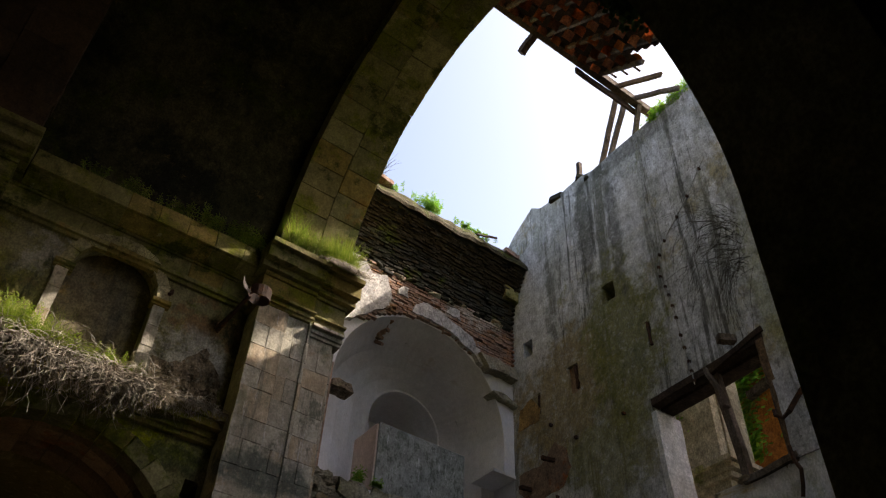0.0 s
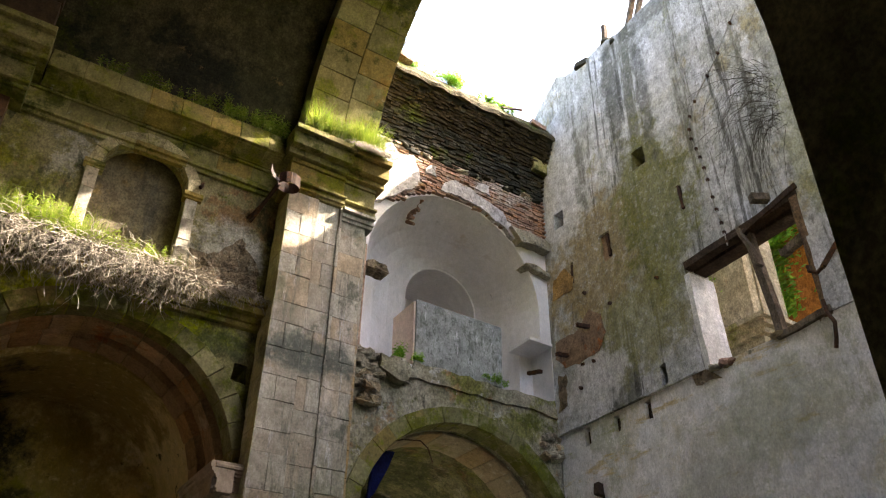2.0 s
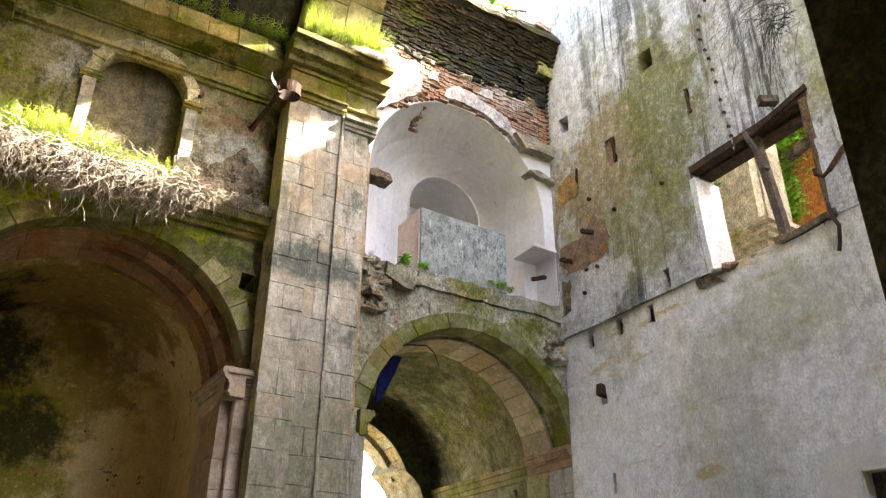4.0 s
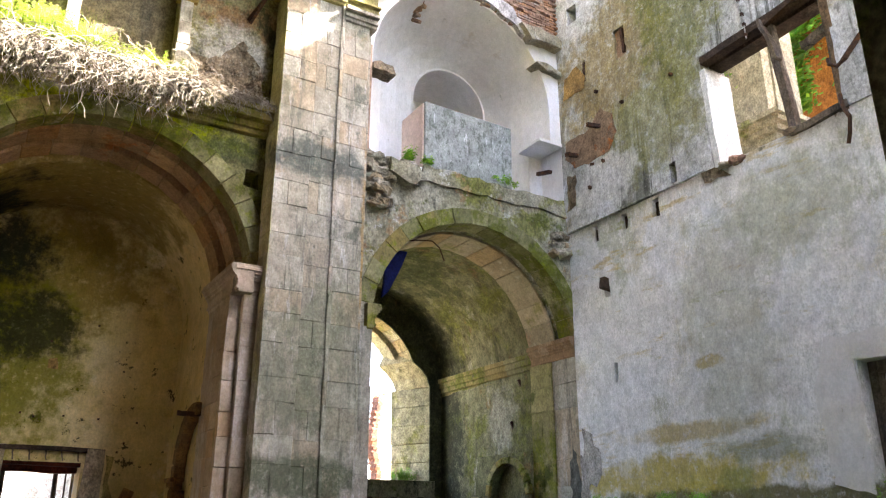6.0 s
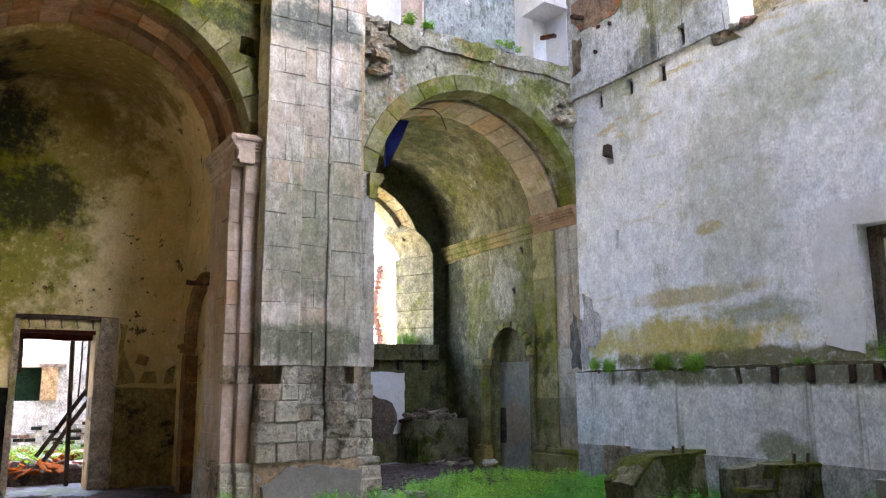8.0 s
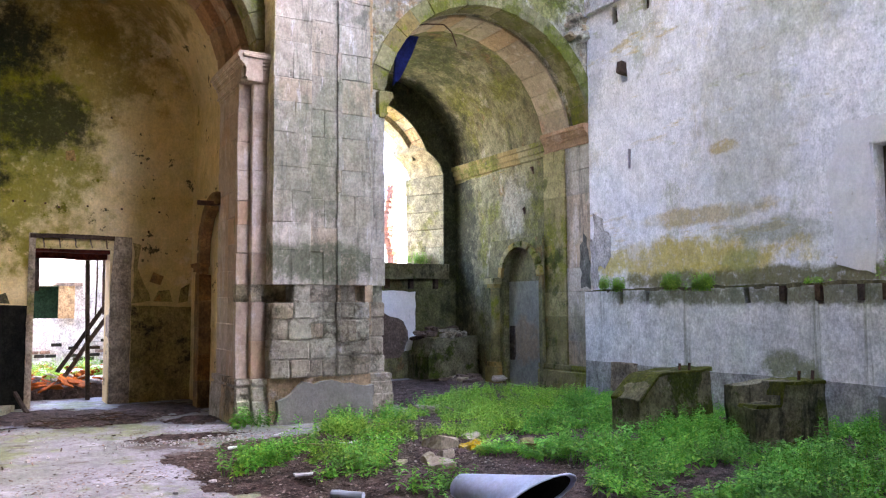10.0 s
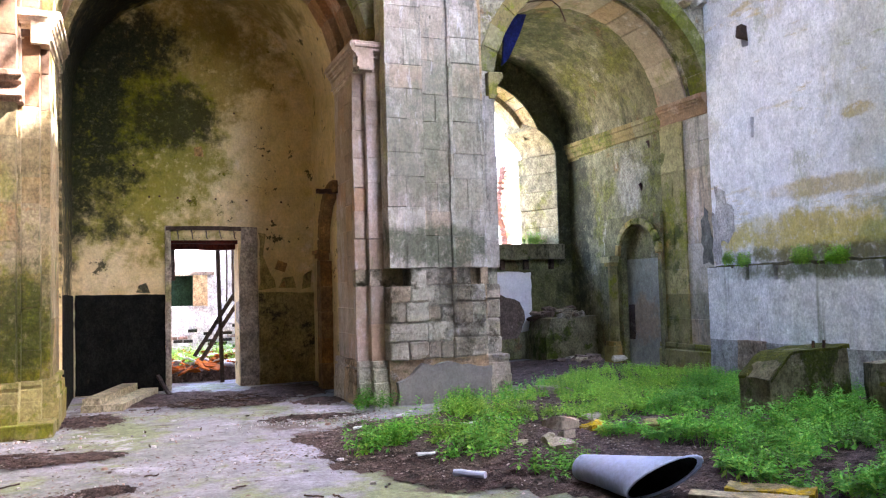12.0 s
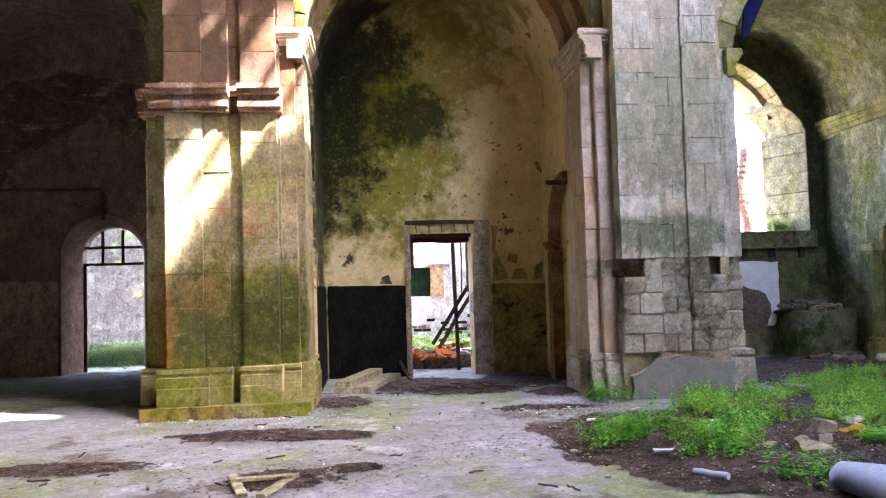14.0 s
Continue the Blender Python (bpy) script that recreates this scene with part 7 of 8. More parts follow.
for cx, cy, rx, ry in ((-1.5, 9.1, 0.9, 0.36), (-0.6, 8.85, 0.7, 0.3), (-0.8, 6.9, 0.5, 0.4), (-0.2, 7.2, 0.3, 0.2), (-3.0, 7.7, 1.0, 0.3), (0.7, 13.1, 1.2, 1.1), (1.5, 12.2, 0.9, 0.5), (2.4, 13.2, 0.8, 1.1), (2.7, 11.7, 0.5, 0.5), (2.2, 10.2, 0.7, 0.3), (-0.5, 11.4, 0.45, 0.7)):
    bm = bmesh.new()
    g = {}
    for i in range(-26, 27):
        for j in range(-26, 27):
            u, v = i / 20, j / 20
            e = u * u + v * v + 0.55 * noise.noise(Vector((cx + u * 2.2, cy + v * 2.2, 2))) + 0.45 * noise.noise(Vector((u * 7, cy + v * 7, 4))) + 0.3 * noise.noise(Vector((u * 16, v * 16, cx)))
            if e < 0.9:
                g[i, j] = bm.verts.new((cx + u * rx, cy + v * ry, 0.004 + 0.03 * max(0, 0.9 - e) + 0.006 * srng.random()))
    for (i, j), v in g.items():
        q = [g.get(k) for k in ((i, j), (i + 1, j), (i + 1, j + 1), (i, j + 1))]
        if all(q):
            bm.faces.new(q)
    adopt(mesh_ob("drift", bm, soil), debris)

def concrete_block(label, x, y, turn, outline, depth):
    block = thing("concrete_block", (x, y, 0), label, "concrete block", "concrete blocks")
    m = pose(x, y, 0, 0, 0, turn)
    bm = rough_up(prism(ragged(outline, 0.12, 0.012), "y", -depth / 2, depth / 2), 0.09, 0.03, 3)
    bm.transform(m)
    adopt(mesh_ob("body", bm, concrete_mossy), block)
    crest = sorted(p for p in outline if p[1] > 0.4)
    line = [(px, pz - 0.02) for px, pz in crest] + [(px, pz + 0.012) for px, pz in reversed(crest)]
    bm = rough_up(prism(ragged(line, 0.1, 0.010), "y", -depth / 2 - 0.012, depth / 2), 0.06, 0.022, 5)
    bm.transform(m)
    adopt(mesh_ob("moss_cover", bm, moss_cap, None, "thick green moss"), block)
    for k in (0.15, 0.32):
        bm = beam_bm((k, -depth * 0.3, 0.78), (k + 0.01, -depth * 0.3, 0.88), 0.025, 0.025, 0.002)
        bm.transform(m)
        adopt(mesh_ob("iron_stud", bm, rust), block)


concrete_block("broken mossy concrete block with a sloping end", 7.42, 7.3, 0, [(-0.62, 0), (0.61, 0), (0.61, 0.80), (0.1, 0.78), (-0.28, 0.75), (-0.50, 0.60), (-0.62, 0.46)], 0.5)
concrete_block("mossy concrete block with a stepped top", 7.66, 5.76, -18, [(-0.44, 0), (0.44, 0), (0.44, 0.77), (-0.12, 0.755), (-0.14, 0.52), (-0.44, 0.50)], 0.34)
stepped = bpy.data.objects["concrete_block.001"]
bm = rough_up(prism(ragged([(-0.44, 0), (0.44, 0), (0.44, 0.76), (-0.44, 0.72)], 0.12, 0.02), "y", 0.14, 0.42), 0.11, 0.02, 3)
bm.transform(pose(7.66, 5.76, 0, 0, 0, -18))
adopt(mesh_ob("back_body", bm, concrete_mossy), stepped)
tagged(mesh_ob("concrete_block", rough_up(box(8.62, 9.2, 4.7, 5.25, 0, 0.58), 0.15, 0.018, 3), cement), "plain grey concrete block by the wall", "concrete block", "concrete blocks")
tagged(mesh_ob("broken_pier", rough_up(box(9.18, 9.4, 9.75, 10.2, 0, 0.66), 0.12, 0.02, 4), rubble_wall), "stub of a broken rubble pier by the plinth", "pier")

# bent duct of grey sheet
duct = thing("sheet_duct", (3.6, 5.0, 0), "crumpled grey sheet-metal duct lying on the ground", "duct")
bm = bmesh.new()
rings = []
A, B = Vector((3.42, 5.62, 0.13)), Vector((3.64, 4.85, 0.19))
for k in range(9):
    t = k / 8
    c = A.lerp(B, t)
    u = Vector((0.09, 0.02, 0.06)).lerp(Vector((0.245, -0.12, 0.135)), t)
    w = Vector((-0.075, -0.02, 0.09)).lerp(Vector((-0.075, -0.02, 0.085)), t)
    ring = []
    for i in range(25):
        a = 2 * math.pi * i / 24 * 0.98 + 3.9
        bulge = 1 + 0.04 * math.sin(3 * a + 4 * t)
        ring.append(bm.verts.new(c + u * (math.cos(a) * bulge) + w * (math.sin(a) * bulge)))
    rings.append(ring)
for r, q in zip(rings, rings[1:]):
    for i in range(24):
        bm.faces.new((r[i], r[i + 1], q[i + 1], q[i]))
bmesh.ops.solidify(bm, geom=bm.faces[:], thickness=0.008)
for f in bm.faces:
    f.smooth = True
adopt(mesh_ob("shell", bm, metal_grey), duct)
bm = bmesh.new()
lines = []
for k in range(6):
    t = 0.04 + k / 5 * 0.94
    u = Vector((0.09, 0.02, 0.06)).lerp(Vector((0.245, -0.12, 0.135)), t) * 0.92
    w = Vector((-0.075, -0.02, 0.09)).lerp(Vector((-0.075, -0.02, 0.085)), t) * 0.92
    lines.append([bm.verts.new(A.lerp(B, t) + u * math.cos(2 * math.pi * i / 20) + w * math.sin(2 * math.pi * i / 20)) for i in range(20)])
for r, q in zip(lines, lines[1:]):
    for i in range(20):
        bm.faces.new((r[i], r[(i + 1) % 20], q[(i + 1) % 20], q[i]))
bm.faces.new(lines[0])
adopt(mesh_ob("inner_face", bm, duct_inside, None, "dark inside of the sheet"), duct)
rim = bmesh.new()
tube(rim, [B + Vector((0.245, -0.12, 0.135)) * math.cos(2 * math.pi * i / 20 * 0.98 + 3.9) + Vector((-0.075, -0.02, 0.085)) * math.sin(2 * math.pi * i / 20 * 0.98 + 3.9) for i in range(21)], 0.008, 6)
adopt(mesh_ob("rim", rim, metal_grey, None, "rolled sheet edge"), duct)

timbers = thing("timber_pile", (4.1, 4.4, 0), "old mossy timbers with yellow lichen on the ground", "timbers")
for a, b, w, h, m in (((3.72, 4.68, 0.06), (4.25, 4.12, 0.07), 0.16, 0.12, plank_pale), ((4.05, 4.66, 0.07), (4.42, 4.2, 0.08), 0.24, 0.12, yellow_lichen), ((3.5, 4.55, 0.05), (3.95, 4.0, 0.05), 0.10, 0.08, wood_old)):
    adopt(mesh_ob("timber", beam_bm(a, b, w, h, 0.01), m), timbers)
def boulder(x, y, size, material, z=0.08):
    bm = bmesh.new()
    bmesh.ops.create_icosphere(bm, subdivisions=3, radius=0.5)
    for v in bm.verts:
        v.co = Vector((max(-0.36, min(0.36, v.co.x)) * size[0] * 1.3, max(-0.33, min(0.33, v.co.y)) * size[1] * 1.3, max(-0.3, min(0.27, v.co.z)) * size[2] * 1.4))
        v.co += noise.noise_vector(v.co * 3.5 + Vector((x, y, 0))) * 0.09 + noise.noise_vector(v.co * 11 + Vector((y, x, 0))) * 0.02
    ob = tagged(mesh_ob("loose_stone", bm, material), "pale loose stone among the weeds", "stone", "loose stones")
    ob.location, ob.rotation_euler = (x, y, z + size[2] * 0.12), (srng.uniform(-0.15, 0.15), srng.uniform(-0.15, 0.15), srng.uniform(0, 3))


for x, y, size, m in ((4.35, 7.55, (0.32, 0.24, 0.2), pale_rock), (3.8, 6.75, (0.4, 0.26, 0.13), pale_rock), (4.6, 7.3, (0.3, 0.22, 0.1), yellow_lichen), (5.8, 10.2, (0.7, 0.25, 0.1), pale_rock), (4.9, 7.8, (0.2, 0.16, 0.1), pale_rock), (5.1, 7.0, (0.25, 0.2, 0.12), limestone_mossy), (3.3, 6.2, (0.14, 0.1, 0.07), pale_rock), (4.1, 7.1, (0.16, 0.14, 0.1), pale_rock), (3.55, 7.0, (0.12, 0.1, 0.06), pale_rock)):
    boulder(x, y, size, m)
bm = bmesh.new()
tube(bm, [(2.52, 6.18, 0.08), (2.56, 6.13, 0.085), (2.62, 6.06, 0.08), (2.67, 5.99, 0.085), (2.70, 5.95, 0.085)], 0.028, 10)
tagged(mesh_ob("plastic_bottle", bm, glass_blue), "crushed blue plastic bottle on the earth", "bottle")
for x, y in ((3.45, 8.2), (2.3, 8.6), (2.45, 6.9), (3.0, 9.2), (3.9, 8.4)):
    tagged(mesh_ob("plastic_scrap", rough_up(prism(ragged([(x, y), (x + 0.18, y + 0.02), (x + 0.2, y + 0.08), (x + 0.03, y + 0.1)], 0.06, 0.02), "z", 0.09, 0.105), 0.06, 0.015, 6), plastic_white), "scrap of pale plastic on the earth", "litter", "plastic scraps")
for a, b in (((-1.25, 7.05, 0.03), (-1.05, 6.35, 0.03)), ((-0.7, 6.92, 0.03), (-0.9, 6.3, 0.03)), ((-1.2, 6.75, 0.06), (-0.65, 6.8, 0.06))):
    tagged(mesh_ob("wood_slat", beam_bm(a, b, 0.08, 0.025, 0.003), plank_pale), "short loose wooden slat on the floor", "slat", "wood slats")
tagged(mesh_ob("wood_slat", beam_bm((2.75, 8.55, 0.14), (3.45, 7.9, 0.12), 0.04, 0.02), plank_pale), "thin pale lath among the weeds", "slat", "wood slats")
for i in range(34):
    a = srng.uniform(0, 6.3)
    x, y = srng.choice(((-1.2, 9.0), (2.4, 7.4), (0.7, 12.4), (1.0, 6.6), (-2.5, 7.4), (0.8, 10.0)))
    p = Vector((x + srng.gauss(0, 0.7), y + srng.gauss(0, 0.6), 0.02))
    ln = srng.uniform(0.06, 0.24)
    tagged(mesh_ob("stick", beam_bm(p, p + Vector((ln * math.cos(a), ln * math.sin(a), 0.01)), 0.012, 0.012, 0.006), wood_dark), "small dark stick on the floor", "stick", "sticks")

# twigs swept together before the chapel doorway
for i in range(46):
    a = srng.gauss(0.1, 0.5) + (math.pi if srng.random() < 0.5 else 0)
    p = Vector((1.35 + srng.gauss(0, 0.42), 12.25 + srng.gauss(0, 0.22), 0.02 + srng.uniform(0, 0.05)))
    ln = srng.uniform(0.1, 0.4)
    tagged(mesh_ob("stick", beam_bm(p, p + Vector((ln * math.cos(a), ln * math.sin(a), srng.uniform(-0.01, 0.03))), 0.016, 0.014, 0.008), wood_dark), "small dark stick on the floor", "stick", "sticks")
# fallen plaster chips and pebbles
chip_v, chip_f = [], []
for i in range(520):
    cx, cy, sx, sy = srng.choice(((2.1, 10.0, 0.5, 0.13), (2.1, 10.0, 0.5, 0.13), (2.5, 9.8, 0.5, 0.2), (-1.6, 10.2, 0.8, 0.08), (-0.9, 9.6, 0.9, 0.3), (2.6, 7.2, 0.6, 0.5), (0.6, 7.6, 1.2, 0.7)))
    c = Vector((srng.gauss(cx, sx), srng.gauss(cy, sy), 0.012))
    r = srng.uniform(0.006, 0.02) if i % 14 else srng.uniform(0.025, 0.045)
    n = len(chip_v)
    a = srng.uniform(0, 6.3)
    ring = [Vector((math.cos(a + k * 1.26) * r * srng.uniform(0.6, 1.2), math.sin(a + k * 1.26) * r * srng.uniform(0.6, 1.2), 0)) for k in range(5)]
    chip_v += [tuple(c + q - Vector((0, 0, 0.01))) for q in ring] + [tuple(c + q * 0.8 + Vector((0, 0, r * 0.35))) for q in ring]
    chip_f += [tuple(range(n + 5, n + 10))] + [(n + k, n + (k + 1) % 5, n + 5 + (k + 1) % 5, n + 5 + k) for k in range(5)]
tagged(cloud("plaster_chips", chip_v, chip_f, chip_mat), "scattered pale plaster chips and pebbles on the floor", "rubble", kind="stuff")
# old nails in the chapel's back wall
for x, z in ((0.35, 3.36), (0.52, 3.37), (0.82, 3.35), (1.02, 3.30), (1.46, 3.34), (2.0, 3.32), (2.62, 3.3), (1.1, 4.55), (1.8, 4.9), (2.3, 4.15), (0.1, 3.9), (2.45, 2.95), (2.36, 2.8)):
    tagged(mesh_ob("nail", beam_bm((x, 14.52, z), (x, 14.46, z - 0.01), 0.03, 0.03, 0.002), rust), "old rusty nail in the plaster", "nail", "wall nails")


# --- plants ---
weed_zone = [(2.0, 7.3), (2.4, 8.3), (3.2, 8.7), (4.0, 9.6), (4.9, 9.9), (5.5, 10.3), (6.5, 11.5), (7.6, 11.9), (9.2, 11.6), (9.3, 9.0), (9.3, 2.6), (5.0, 2.5), (4.5, 4.1), (4.2, 5.0), (4.9, 5.6), (4.7, 6.6), (4.2, 7.0), (3.7, 7.3), (2.9, 6.5), (2.6, 7.4)]
low, tall = Greens(5), Greens(6)
for g, spec in ((low, 0), (tall, 1)):
    for _ in range(15000 if spec == 0 else 13000):
        x, y = g.r.uniform(2.0, 9.35), g.r.uniform(2.4, 12.4)
        if not inside((x, y), weed_zone):
            continue
        if inside((x, y), [(6.75, 7.03), (8.08, 7.03), (8.08, 7.58), (6.75, 7.58)]) or inside((x, y), [(7.0, 5.55), (7.9, 5.0), (8.4, 5.0), (8.4, 5.9), (7.5, 6.2)]):
            continue
        patch_n = noise.noise(Vector((x * 0.9, y * 0.9, 3.0))) + 0.5 * noise.noise(Vector((x * 2.7, y * 2.7, 8.0)))
        near = (x - 2.0) * 0.5 - (y - 7.5) * 0.6 > 1.6
        if near != bool(spec):
            continue
        z = max(0.0, earth_height(x, y)) + 0.005
        bare = x < 4.7 and y > 6.2
        if patch_n < (0.08 if bare else -0.22):
            continue
        rise = 0.75 + 1.5 * max(-0.3, patch_n)
        if spec == 0:
            g.herb(Vector((x, y, z)), g.r.uniform(0.06, 0.22) * rise * (0.8 if bare else 1.0), g.r.uniform(0.03, 0.07), 7)
        else:
            g.herb(Vector((x, y, z)), min(0.36, (g.r.uniform(0.08, 0.20) if y > 6.3 else g.r.uniform(0.12, 0.30)) * rise), g.r.uniform(0.035, 0.08), 9)
low.make("low_weeds", leaf_light, "carpet of bright green weeds over the earth floor", "weeds", "stuff")
tall.make("nettles", leaf_green, "dense tall nettles by the concrete blocks", "nettles", "stuff")
# tufts at the foot of the main pier
g = Greens(7)
for cx, cy, n in ((3.1, 10.45, 34), (4.2, 9.9, 60), (3.9, 9.5, 40), (4.9, 9.9, 50), (3.0, 8.2, 40), (2.6, 7.9, 50), (3.4, 7.5, 40), (2.3, 7.7, 50), (3.2, 7.0, 40), (3.45, 5.9, 30), (3.7, 7.9, 34), (3.0, 6.7, 26), (6.0, 10.9, 30)):
    for _ in range(n):
        g.herb(Vector((cx + g.r.gauss(0, 0.18), cy + g.r.gauss(0, 0.12), 0.02)), g.r.uniform(0.08, 0.30), g.r.uniform(0.04, 0.085), 7)
g.make("pier_weeds", leaf_green, "green weeds growing at the foot of a pier", "weeds", "stuff")

# tussock and dry roots on the ledge
g, d = Greens(8), Greens(9)
for _ in range(2600):
    x = g.r.uniform(-1.05, 2.1)
    k = 1.1 if x < 0.8 else 0.7
    k *= 0.5 + 0.9 * max(0.0, 0.5 + noise.noise(Vector((x * 1.9, 2.0, 7.0))))
    p = Vector((x, g.r.uniform(10.75, 11.06), 7.86 + g.r.uniform(-0.05, 0.08)))
    g.blade(p, Vector((g.r.uniform(-0.5, 0.5), g.r.uniform(-0.6, 0.2), 1)), g.r.uniform(0.15, 0.5) * k, 0.010, g.r.uniform(0.2, 1.1))
for _ in range(900):
    x = g.r.uniform(-1.05, 0.6) if g.r.random() < 0.65 else g.r.uniform(0.4, 2.0)
    g.herb(Vector((x, g.r.uniform(10.75, 11.0), 7.82)), g.r.uniform(0.2, 0.75) * (1.0 if x < 0.5 else 0.65), 0.05, 11)
for _ in range(4200):
    x = d.r.uniform(-1.05, 3.35)
    clump = 0.55 + 0.9 * noise.noise(Vector((x * 2.3, 4.0, 1.0)))
    if d.r.random() > (clump * 1.2 + 0.1 if x < 2.6 else clump * 0.8):
        continue
    z = 7.90 - max(0, x - 1.4) * 0.03 + d.r.uniform(-0.04, 0.06)
    ln = d.r.uniform(0.2, 0.75) * (0.6 + clump) if x < 2.4 else d.r.uniform(0.1, 0.4)
    p = Vector((x, d.r.uniform(10.74, 10.98) if x < 1.75 else d.r.uniform(10.68, 10.9), z))
    v = Vector((d.r.uniform(-1.2, 1.2), d.r.uniform(-0.7, 0.0), d.r.uniform(-0.3, 0.6)))
    pts = [p]
    for k in range(7):
        v = (v + Vector((d.r.uniform(-1.0, 1.0), d.r.uniform(-0.35, 0.3), -0.26 + d.r.uniform(-0.6, 0.5)))).normalized()
        p = p + v * ln / 7
        pts.append(p)
    d.stalk(pts, d.r.uniform(0.003, 0.009))
g.make("ledge_grass", grass_mat, "sunlit tussocks of green grass on a ledge", "grass", "stuff")
d.make("dry_roots", straw, "tangle of dry pale roots hanging over a ledge", "dry roots", "stuff")
# grass on the cornice over the main pier, and along the cornice
g, d = Greens(10), Greens(12)
for _ in range(2000):
    x = g.r.uniform(3.55, 4.98) if g.r.random() < 0.6 else g.r.gauss(4.6, 0.2)
    if not 3.5 < x < 5.1:
        continue
    tuft = 0.55 + 0.6 * max(0.0, 0.5 + noise.noise(Vector((x * 3.1, 6.0, 2.0))))
    p = Vector((x, g.r.uniform(10.16, 10.44), 11.15))
    g.blade(p, Vector((g.r.uniform(-0.45, 0.45), g.r.uniform(-0.5, 0.15), 1)), g.r.uniform(0.25, 0.8) * tuft, 0.015, g.r.uniform(0.2, 1.3), 5)
for _ in range(160):
    g.herb(Vector((g.r.uniform(3.5, 4.9), g.r.uniform(10.16, 10.4), 11.15)), g.r.uniform(0.15, 0.45), 0.06, 7)
for _ in range(520):
    p = Vector((d.r.gauss(4.75, 0.22), d.r.uniform(10.1, 10.25), 11.17))
    d.blade(p, Vector((d.r.uniform(-0.4, 0.4), -0.7, -0.1)), d.r.uniform(0.2, 0.5), 0.009, 1.6)
for cx, n, s in ((3.0, 60, 0.45), (2.7, 50, 0.5), (2.2, 40, 0.5), (1.6, 30, 0.4), (0.9, 25, 0.35), (0.1, 20, 0.3)):
    for _ in range(n):
        g.herb(Vector((cx + g.r.gauss(0, 0.15), g.r.uniform(10.6, 10.9), 11.16)), g.r.uniform(0.15, s), 0.055, 6)
g.make("cornice_grass", grass_mat, "bright grass tuft growing on a stone cornice", "grass", "stuff")
d.make("cornice_straw", straw, "dry grass drooping from a stone cornice", "dry grass", "stuff")
# plants along the parapet, the wall ledge and the niche sill
g = Greens(13)
for cx, cy, cz, n, h, s in ((6.75, 10.7, 14.45, 60, 0.45, 0.12), (6.9, 10.62, 14.36, 40, 0.5, 0.06), (5.5, 10.75, 14.55, 90, 0.25, 0.3), (8.0, 10.7, 14.5, 60, 0.18, 0.3), (9.55, 6.2, 15.3, 80, 0.4, 0.15), (9.55, 5.7, 15.3, 120, 0.5, 0.2), (9.6, 5.2, 15.2, 140, 0.7, 0.25),
                         (9.36, 9.0, 1.84, 70, 0.28, 0.09), (9.36, 8.3, 1.82, 80, 0.27, 0.10), (9.37, 10.2, 1.84, 40, 0.24, 0.06), (9.38, 10.55, 1.88, 30, 0.25, 0.05), (9.4, 5.3, 1.9, 40, 0.3, 0.12), (9.38, 6.5, 1.88, 12, 0.10, 0.06),
                         (6.0, 11.1, 7.7, 30, 0.25, 0.06), (6.35, 11.05, 7.7, 20, 0.15, 0.06), (5.15, 10.75, 10.9, 50, 0.35, 0.08), (8.0, 11.0, 7.7, 20, 0.12, 0.2), (8.8, 16.3, 2.6, 60, 0.3, 0.12), (8.2, 19.2, 1.0, 160, 0.9, 0.25), (8.9, 19.0, 1.2, 120, 0.9, 0.2), (9.0, 16.4, 2.6, 30, 0.3, 0.1)):
    for _ in range(n):
        g.herb(Vector((cx + g.r.gauss(0, s if cx < 9.2 else 0.03), cy + g.r.gauss(0, 0.06 if cx < 9.2 else s), cz)), h * g.r.uniform(0.4, 1.1), 0.055, 6)
g.make("wall_plants", leaf_light, "small green plants rooted in the wall tops and ledges", "wall plants", "stuff")
# bush on the parapet behind the arch
g = Greens(14)
for _ in range(260):
    p = Vector((5.3 + g.r.gauss(0, 0.12), 11.0, 14.68))
    g.blade(p, Vector((g.r.uniform(-0.6, 0.6), g.r.uniform(-0.6, 0.6), 1)), g.r.uniform(0.4, 1.0), 0.02, g.r.uniform(0.2, 0.8))
g.make("parapet_bush", twig_mat, "dry feathery bush on the parapet", "bush")
# hanging bare creeper by the dark pier
g = Greens(15)
for k in range(120):
    p = Vector((2.93 - abs(g.r.gauss(0, 0.03)), 1.53 + g.r.uniform(0.0, 0.12), g.r.uniform(4.25, 4.68)))
    v = Vector((g.r.uniform(-1.0, -0.1), g.r.uniform(0.0, 0.35), g.r.uniform(-0.6, 0.5)))
    swing = g.r.uniform(-0.22, 0.22)
    pts = [p]
    for q in range(g.r.randrange(8, 22)):
        v = (v + Vector((swing * 0.5 + g.r.uniform(-0.2, 0.2), g.r.uniform(-0.08, 0.1), -0.15 + g.r.uniform(-0.2, 0.17)))).normalized()
        p = p + v * g.r.uniform(0.02, 0.045)
        pts.append(p)
    g.stalk(pts, g.r.uniform(0.0007, 0.0017))
g.make("bare_creeper", twig_mat, "tangle of bare creeper twigs hanging from an arch", "creeper")
# ivy: under the roof and in the annex
g = Greens(16)
for _ in range(900):
    p = Vector((2.3 + g.r.gauss(0, 0.12), 1.5 + g.r.uniform(0, 0.12), 6.35 + g.r.gauss(0, 0.10)))
    g.leaf(p, Vector((g.r.uniform(-1, 1), g.r.uniform(-0.2, 1), g.r.uniform(-1, 0.2))), Vector((0, 0.5, 1)), 0.05, 0.045)
g.make("arch_ivy", leaf_dark, "dark ivy hanging from the arch edge", "ivy")
g = Greens(17)
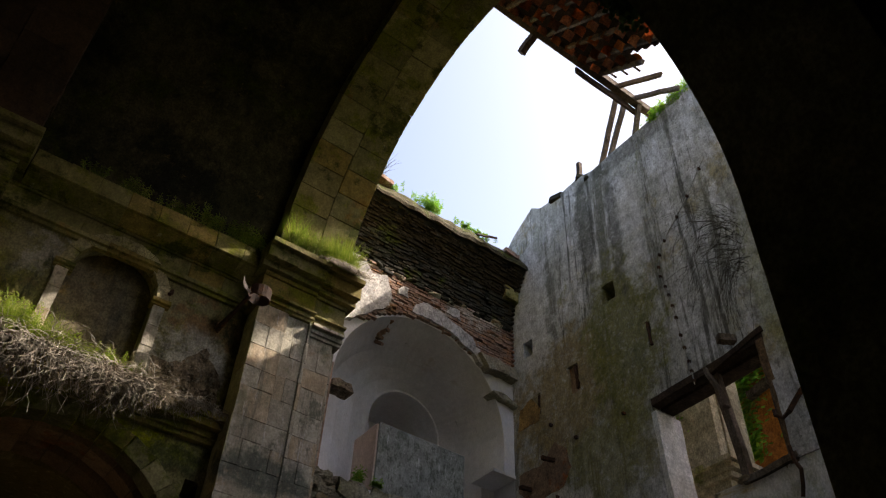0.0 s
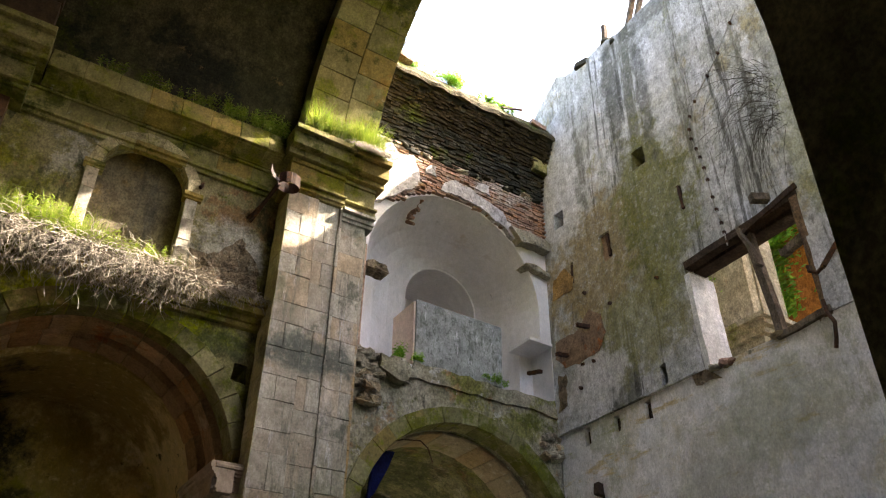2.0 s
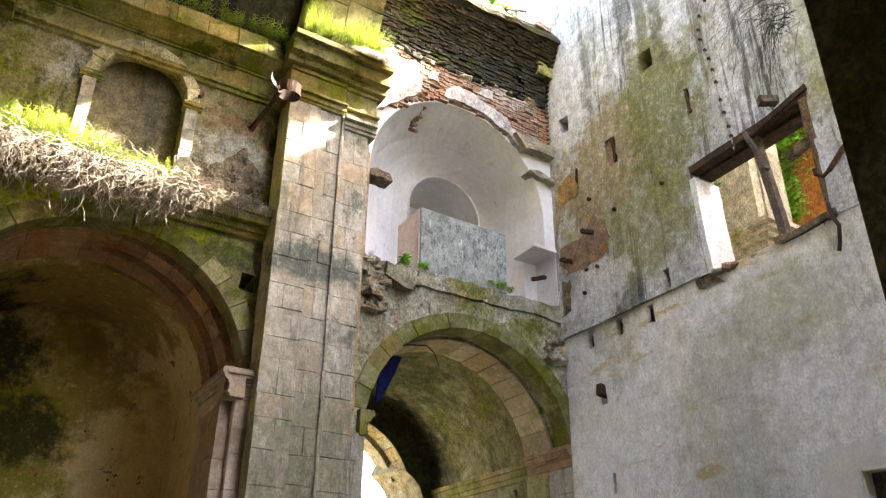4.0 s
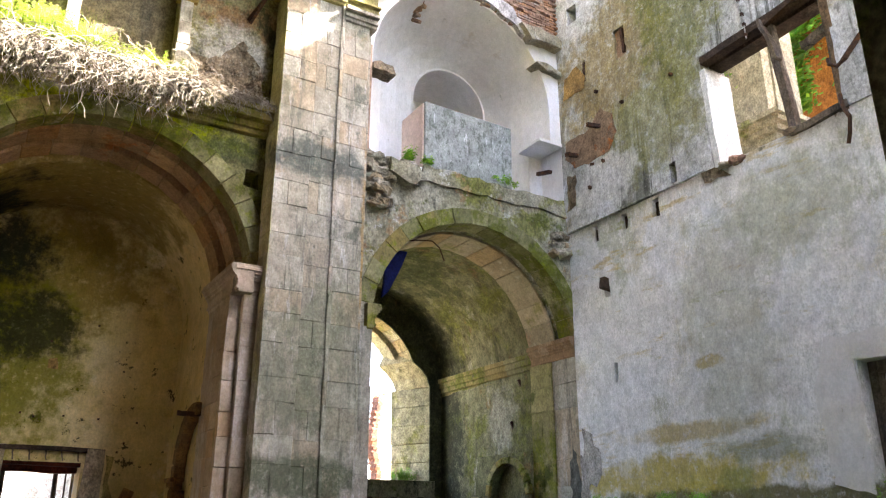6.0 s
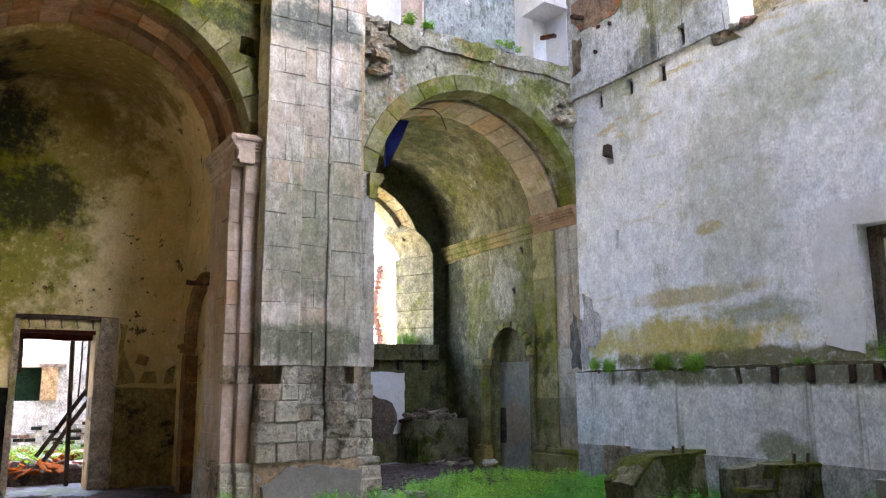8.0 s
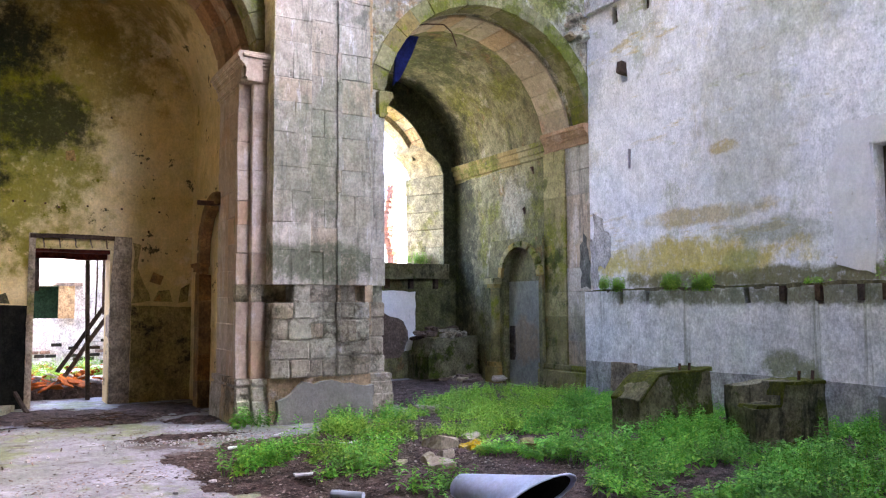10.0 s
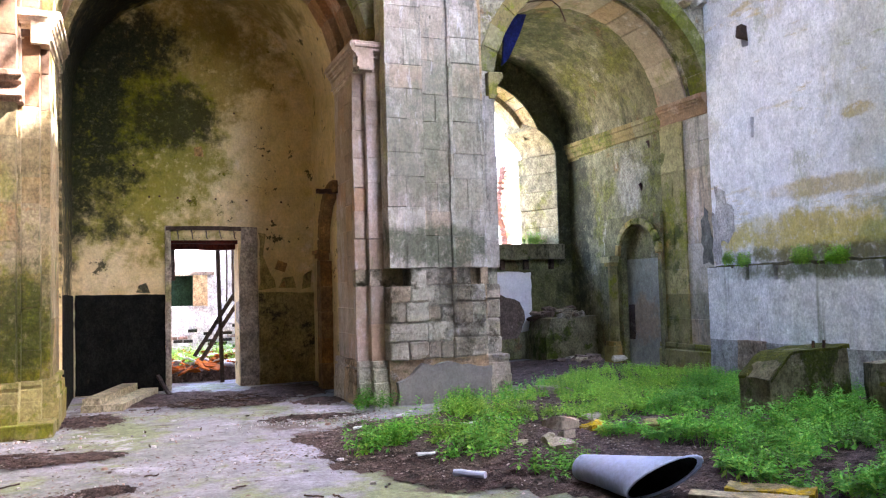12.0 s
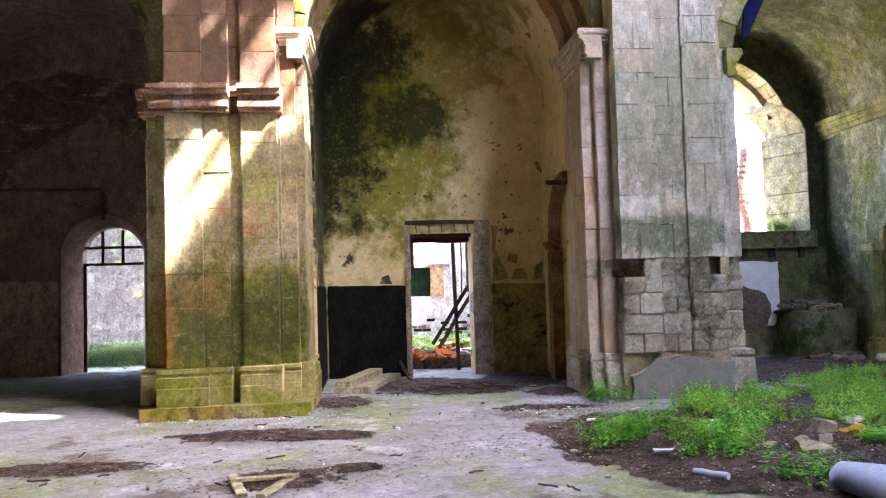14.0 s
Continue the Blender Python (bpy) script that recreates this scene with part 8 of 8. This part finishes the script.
for _ in range(2400):
    strip = g.r.random() < 0.35
    y = 9.1 + g.r.gauss(0, 0.14) if strip else g.r.uniform(7.7, 9.6)
    z = g.r.uniform(10.4, 13.0) if strip else 13.5 - abs(g.r.gauss(0, 0.8))
    g.leaf(Vector((15.1 - g.r.uniform(0, 0.25), y, z)), Vector((-0.6, g.r.uniform(-1, 1), g.r.uniform(-1, 0.3))), Vector((-1, 0, 0.6)), 0.16, 0.13)
g.make("annex_ivy", leaf_light, "bright ivy trailing down an orange wall", "ivy", "stuff")
g = Greens(21)
for _ in range(700):
    g.leaf(Vector((12.85 - g.r.uniform(0, 0.2), 9.7 + g.r.gauss(0, 0.16), 10.9 + g.r.gauss(0, 0.35))), Vector((-0.6, g.r.uniform(-1, 1), g.r.uniform(-1, 0.3))), Vector((-1, 0, 0.6)), 0.11, 0.08)
g.make("annex_shrub", leaf_light, "green shrub rooted in the annex wall", "shrub", "stuff")
g = Greens(18)
for _ in range(1400):
    p = Vector((13.0 + g.r.uniform(-0.6, 0.2), g.r.uniform(8.4, 11.5), 9.13))
    g.blade(p, Vector((g.r.uniform(-0.7, 0.3), g.r.uniform(-0.5, 0.5), 1)), g.r.uniform(0.15, 0.45), 0.016, 0.9)
g.make("annex_grass", straw, "dry grass on the annex cornice", "dry grass", "stuff")
# outside: weeds by the garden wall and in the tile heap
g = Greens(19)
for _ in range(2600):
    g.herb(Vector((g.r.uniform(-7.0, -4.0), 20.0 - abs(g.r.gauss(0, 0.6)) - 0.1, -0.25)), g.r.uniform(0.2, 0.8), 0.08, 5)
g.make("garden_weeds", leaf_dark, "shaded green weeds along the garden wall", "weeds", "stuff")
g = Greens(22)
for _ in range(260):
    g.herb(Vector((g.r.choice((0.5, 1.3, 2.0, 0.9)) + g.r.gauss(0, 0.2), g.r.uniform(17.0, 19.9), 0.2)), g.r.uniform(0.1, 0.35), 0.08, 5)
g.make("yard_weeds", leaf_light, "green weeds in the sunny yard", "weeds", "stuff")
# litter leaves on the floor and the earth
g = Greens(20)
for _ in range(11000):
    if g.r.random() < 0.6:
        x, y = g.r.uniform(1.7, 5.2), g.r.uniform(4.6, 9.6)
        if not inside((x, y), earth_poly):
            continue
        z = max(0.0, earth_height(x, y)) + 0.014
    else:
        cx, cy = g.r.choice(((-1.2, 9.0), (-0.7, 6.9), (-2.9, 7.6), (0.9, 12.6), (2.2, 10.2), (-0.6, 11.4), (1.2, 8.0)))
        x, y, z = cx + g.r.gauss(0, 0.7), cy + g.r.gauss(0, 0.4), 0.02
    a = g.r.uniform(0, 6.3)
    s = g.r.uniform(0.015, 0.055)
    g.leaf(Vector((x, y, z)), Vector((math.cos(a), math.sin(a), g.r.uniform(-0.2, 0.3))), Vector((g.r.uniform(-0.4, 0.4), g.r.uniform(-0.4, 0.4), 1)), s, s * g.r.uniform(0.3, 0.7))
g.make("leaf_litter", litter_mat, "scattered dead leaves and chips on the floor", "leaf litter", "stuff")
